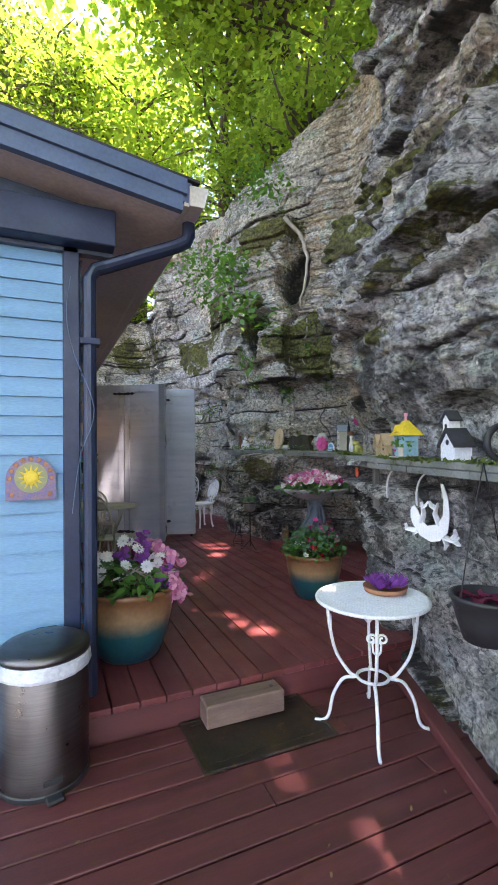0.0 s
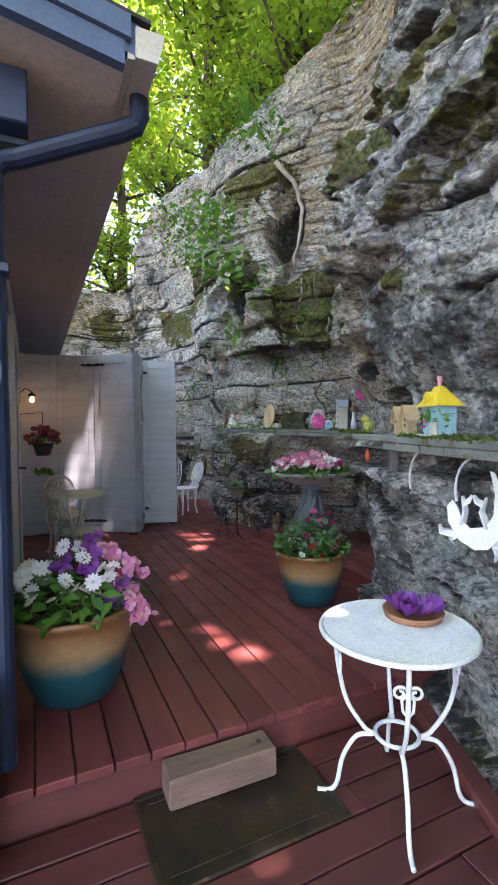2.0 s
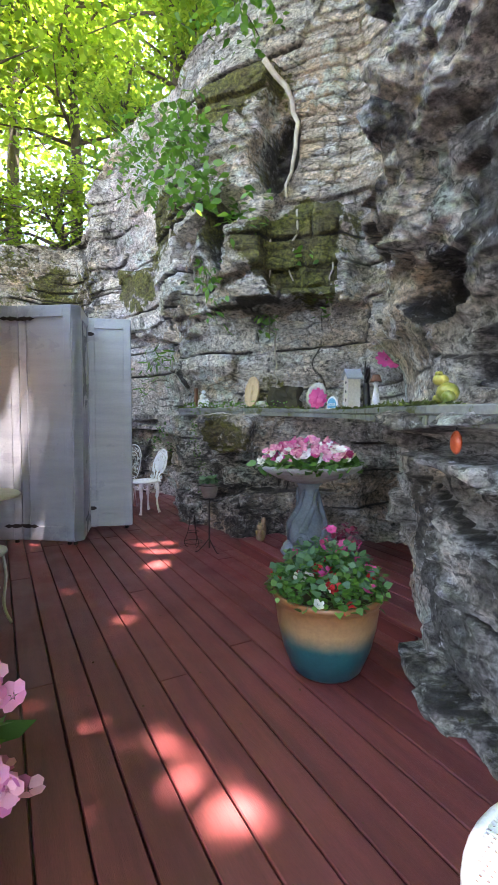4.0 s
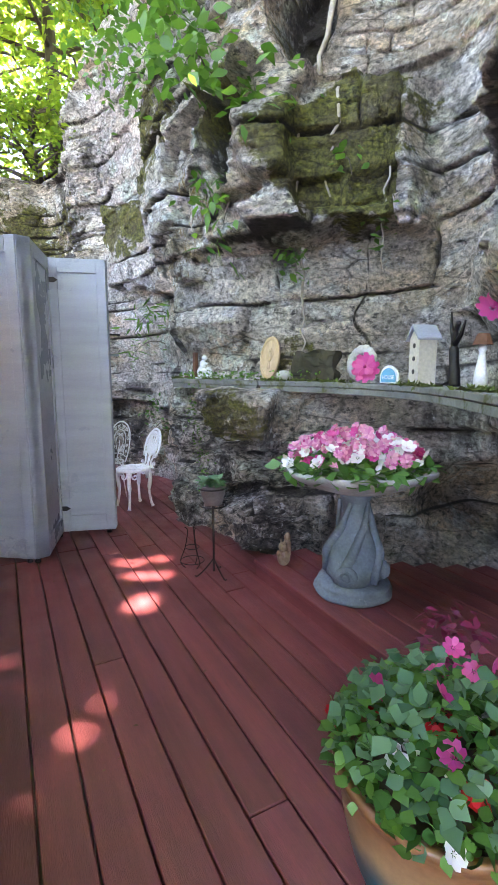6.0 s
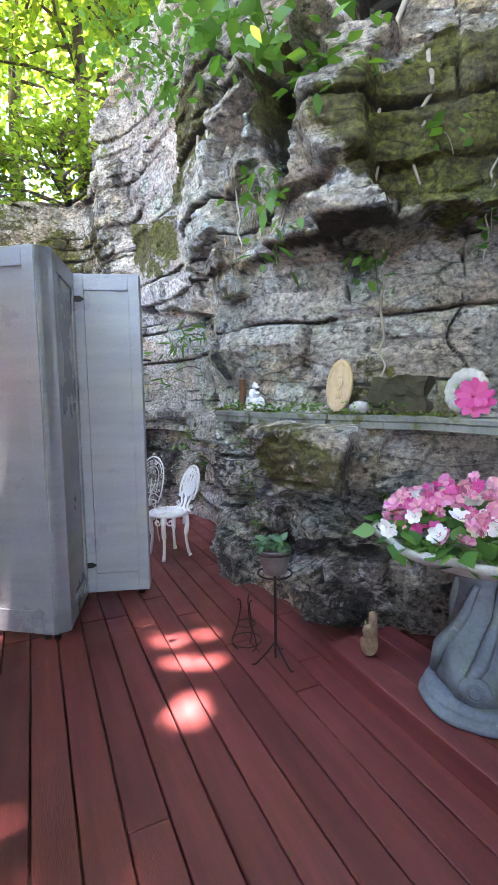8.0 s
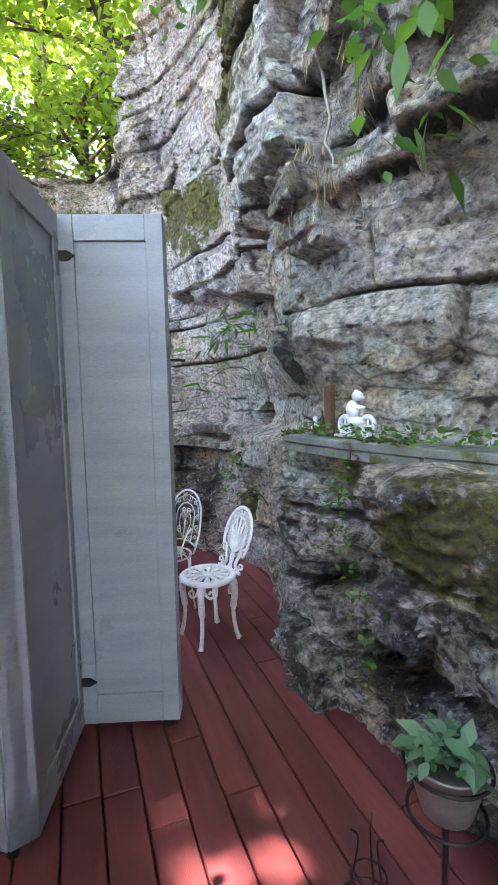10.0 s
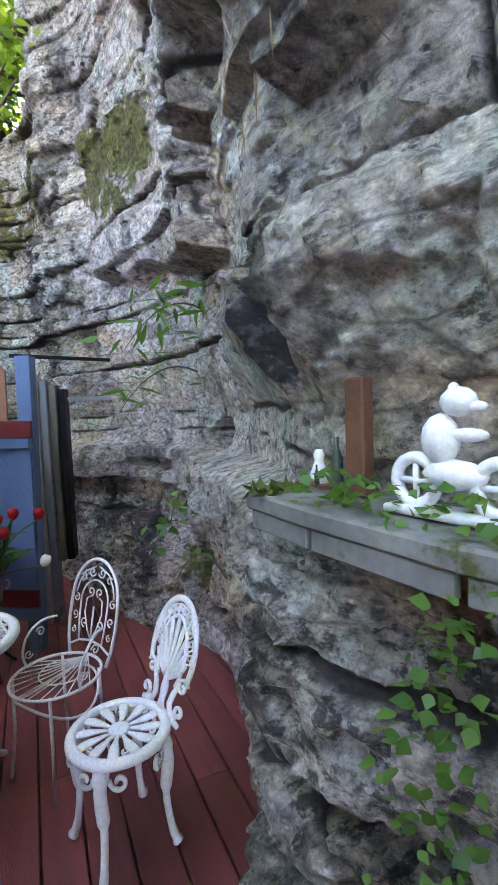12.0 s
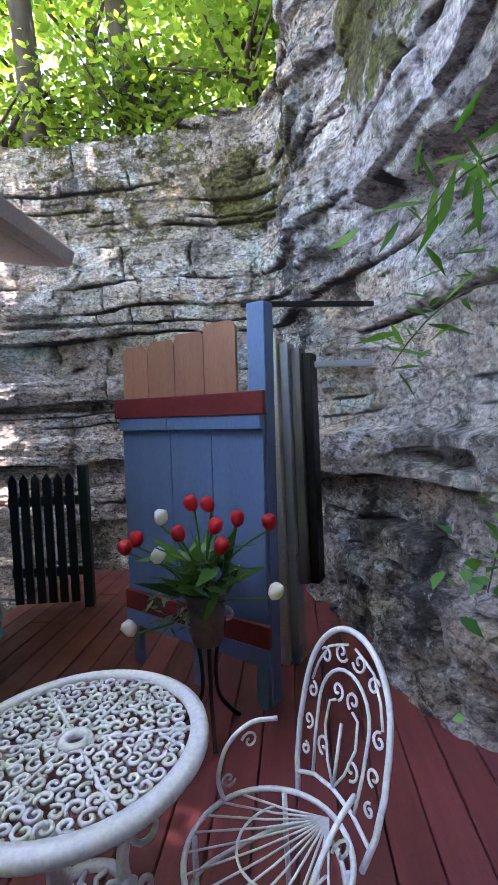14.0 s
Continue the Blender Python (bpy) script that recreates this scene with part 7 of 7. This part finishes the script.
# ---------- vines, roots and loose leaves ----------
def vine(base, tip, n, size, seed, label, mat=VINE, spread=0.13, shape=0.6, sag=0.12, droop=0.5):
    v = thing("vine", label, "vine", group="vines on the rock")
    a, b = Vector(base), Vector(tip)
    a = rock_near(*a)
    pts = [a.lerp(b, f) + Vector((0, 0, sag * 4 * f * (1 - f))) for f in np.linspace(0, 1, 9)]
    part("stem", tube(pts, [0.007 - 0.0006 * i for i in range(9)], 5), BARK, v)
    q = random.Random(seed)
    pl2 = []
    for k in range(n):
        f = q.uniform(0.25, 1.02)
        p = a.lerp(b, f) + Vector((0, 0, sag * 4 * f * (1 - f)))
        pl2.append(p + Vector((q.gauss(0, spread), q.gauss(0, spread), q.gauss(0, spread * 0.8))))
    foliage("leaves", pl2, size, seed, mat, v, droop=droop, shape=shape)


LAB = "green vine with drooping leaves growing from the rock"
for i, (ba, ti, n, size, spr) in enumerate((((2.95, 6.6, 3.7), (2.50, 5.9, 3.35), 60, 0.15, 0.13), ((2.95, 6.7, 4.3), (2.45, 6.2, 4.0), 80, 0.15, 0.18), ((3.1, 6.3, 3.3), (2.95, 5.6, 3.1), 50, 0.13, 0.12), ((3.0, 6.6, 2.9), (2.75, 6.1, 2.62), 22, 0.12, 0.08),
                                            ((3.0, 7.4, 4.6), (2.5, 7.0, 4.3), 90, 0.14, 0.2), ((2.9, 8.0, 4.4), (2.5, 7.6, 4.1), 70, 0.12, 0.18), ((3.0, 9.2, 5.4), (2.5, 8.7, 5.1), 90, 0.14, 0.25), ((3.2, 6.3, 5.6), (2.8, 6.1, 5.3), 90, 0.14, 0.22),
                                            ((3.3, 5.9, 2.35), (3.2, 5.75, 2.2), 26, 0.09, 0.07), ((3.7, 5.5, 2.45), (3.62, 5.4, 2.4), 14, 0.09, 0.06), ((3.55, 5.7, 2.9), (3.4, 5.45, 2.75), 6, 0.12, 0.05))):
    vine(ba, ti, n * 2, size * 0.75, 400 + i, LAB, spread=spr)
vine((3.0, 6.2, 2.9), (2.82, 6.2, 2.35), 30, 0.13, 420, "branch with long bright green leaves hanging from the rock", spread=0.09, shape=0.36, droop=0.8)
vine((3.25, 8.9, 2.35), (2.85, 8.75, 2.05), 40, 0.16, 421, "branch of narrow green leaves reaching from the rock", spread=0.09, shape=0.2, droop=0.15)
vine((3.25, 9.0, 1.95), (2.85, 9.0, 1.72), 34, 0.14, 422, "branch of narrow green leaves reaching from the rock", spread=0.08, shape=0.22, droop=0.15)
vine((3.2, 8.7, 1.2), (3.0, 8.6, 1.05), 34, 0.06, 423, "clump of broad dark green leaves on the rock", spread=0.06, shape=0.8, mat=GREENLEAF)
vine((3.1, 8.2, 0.95), (2.95, 8.3, 0.9), 16, 0.05, 424, "clump of broad dark green leaves on the rock", spread=0.05, shape=0.8, mat=GREENLEAF)
roots = thing("roots", "pale bare roots hanging down the rock face", "roots")
for i, (x, y, z0, z1, r) in enumerate(((3.55, 6.0, 5.0, 3.6, 0.03), (3.3, 5.9, 3.5, 2.5, 0.012), (3.5, 5.75, 3.4, 2.6, 0.012), (3.35, 5.85, 2.4, 1.55, 0.010), (2.95, 7.4, 4.2, 2.9, 0.018), (2.95, 6.9, 3.5, 2.5, 0.010), (3.0, 7.25, 3.6, 2.7, 0.012), (3.75, 5.5, 2.9, 2.2, 0.008))):
    pts = []
    for f in np.linspace(0, 1, 12):
        q = rock_near(x, y, z0 + (z1 - z0) * f)
        pts.append(Vector((q.x - 0.05, q.y - 0.035, z0 + (z1 - z0) * f)))
    for _ in range(4):
        pts = [pts[0]] + [(a + b + c) / 3 for a, b, c in zip(pts, pts[1:], pts[2:])] + [pts[-1]]
    pts = [q + Vector((0.012 * math.sin(3 * n + i), 0.02 * math.sin(2.1 * n + 2 * i), 0)) for n, q in enumerate(pts)]
    part("root", tube(pts, [r * (1.1 - 0.6 * f) for f in np.linspace(0, 1, 12)], 6), ROOTWOOD, roots, smooth=True)
dead = thing("hanging_grass", "dry brown rootlets hanging from the rock", "dry grass")
foliage("blades", [tuple(rock_near(2.85 + rg.gauss(0, 0.05), 6.75 + rg.gauss(0, 0.14), 2.75 + rg.gauss(0, 0.22)) + Vector((-0.03, -0.02, 0))) for _ in range(320)], 0.10, 431, weathered("dry_grass", (0.30, 0.22, 0.12), (0.20, 0.14, 0.08), 0.9), dead, droop=3.0, shape=0.045)
litter = [(rg.uniform(0.4, 2.8), rg.uniform(2.75, 8.8), U + 0.004) for _ in range(90)] + [(rg.uniform(0.0, 1.8), rg.uniform(0.8, 2.4), 0.005) for _ in range(40)]
tagged(foliage("leaf_litter", litter, 0.019, 441, weathered("dry_leaf", (0.19, 0.12, 0.06), (0.10, 0.06, 0.03), 0.9), droop=0.0, spread=0.05), "small dry leaves and seeds scattered on the decks", "leaf litter", kind="stuff")
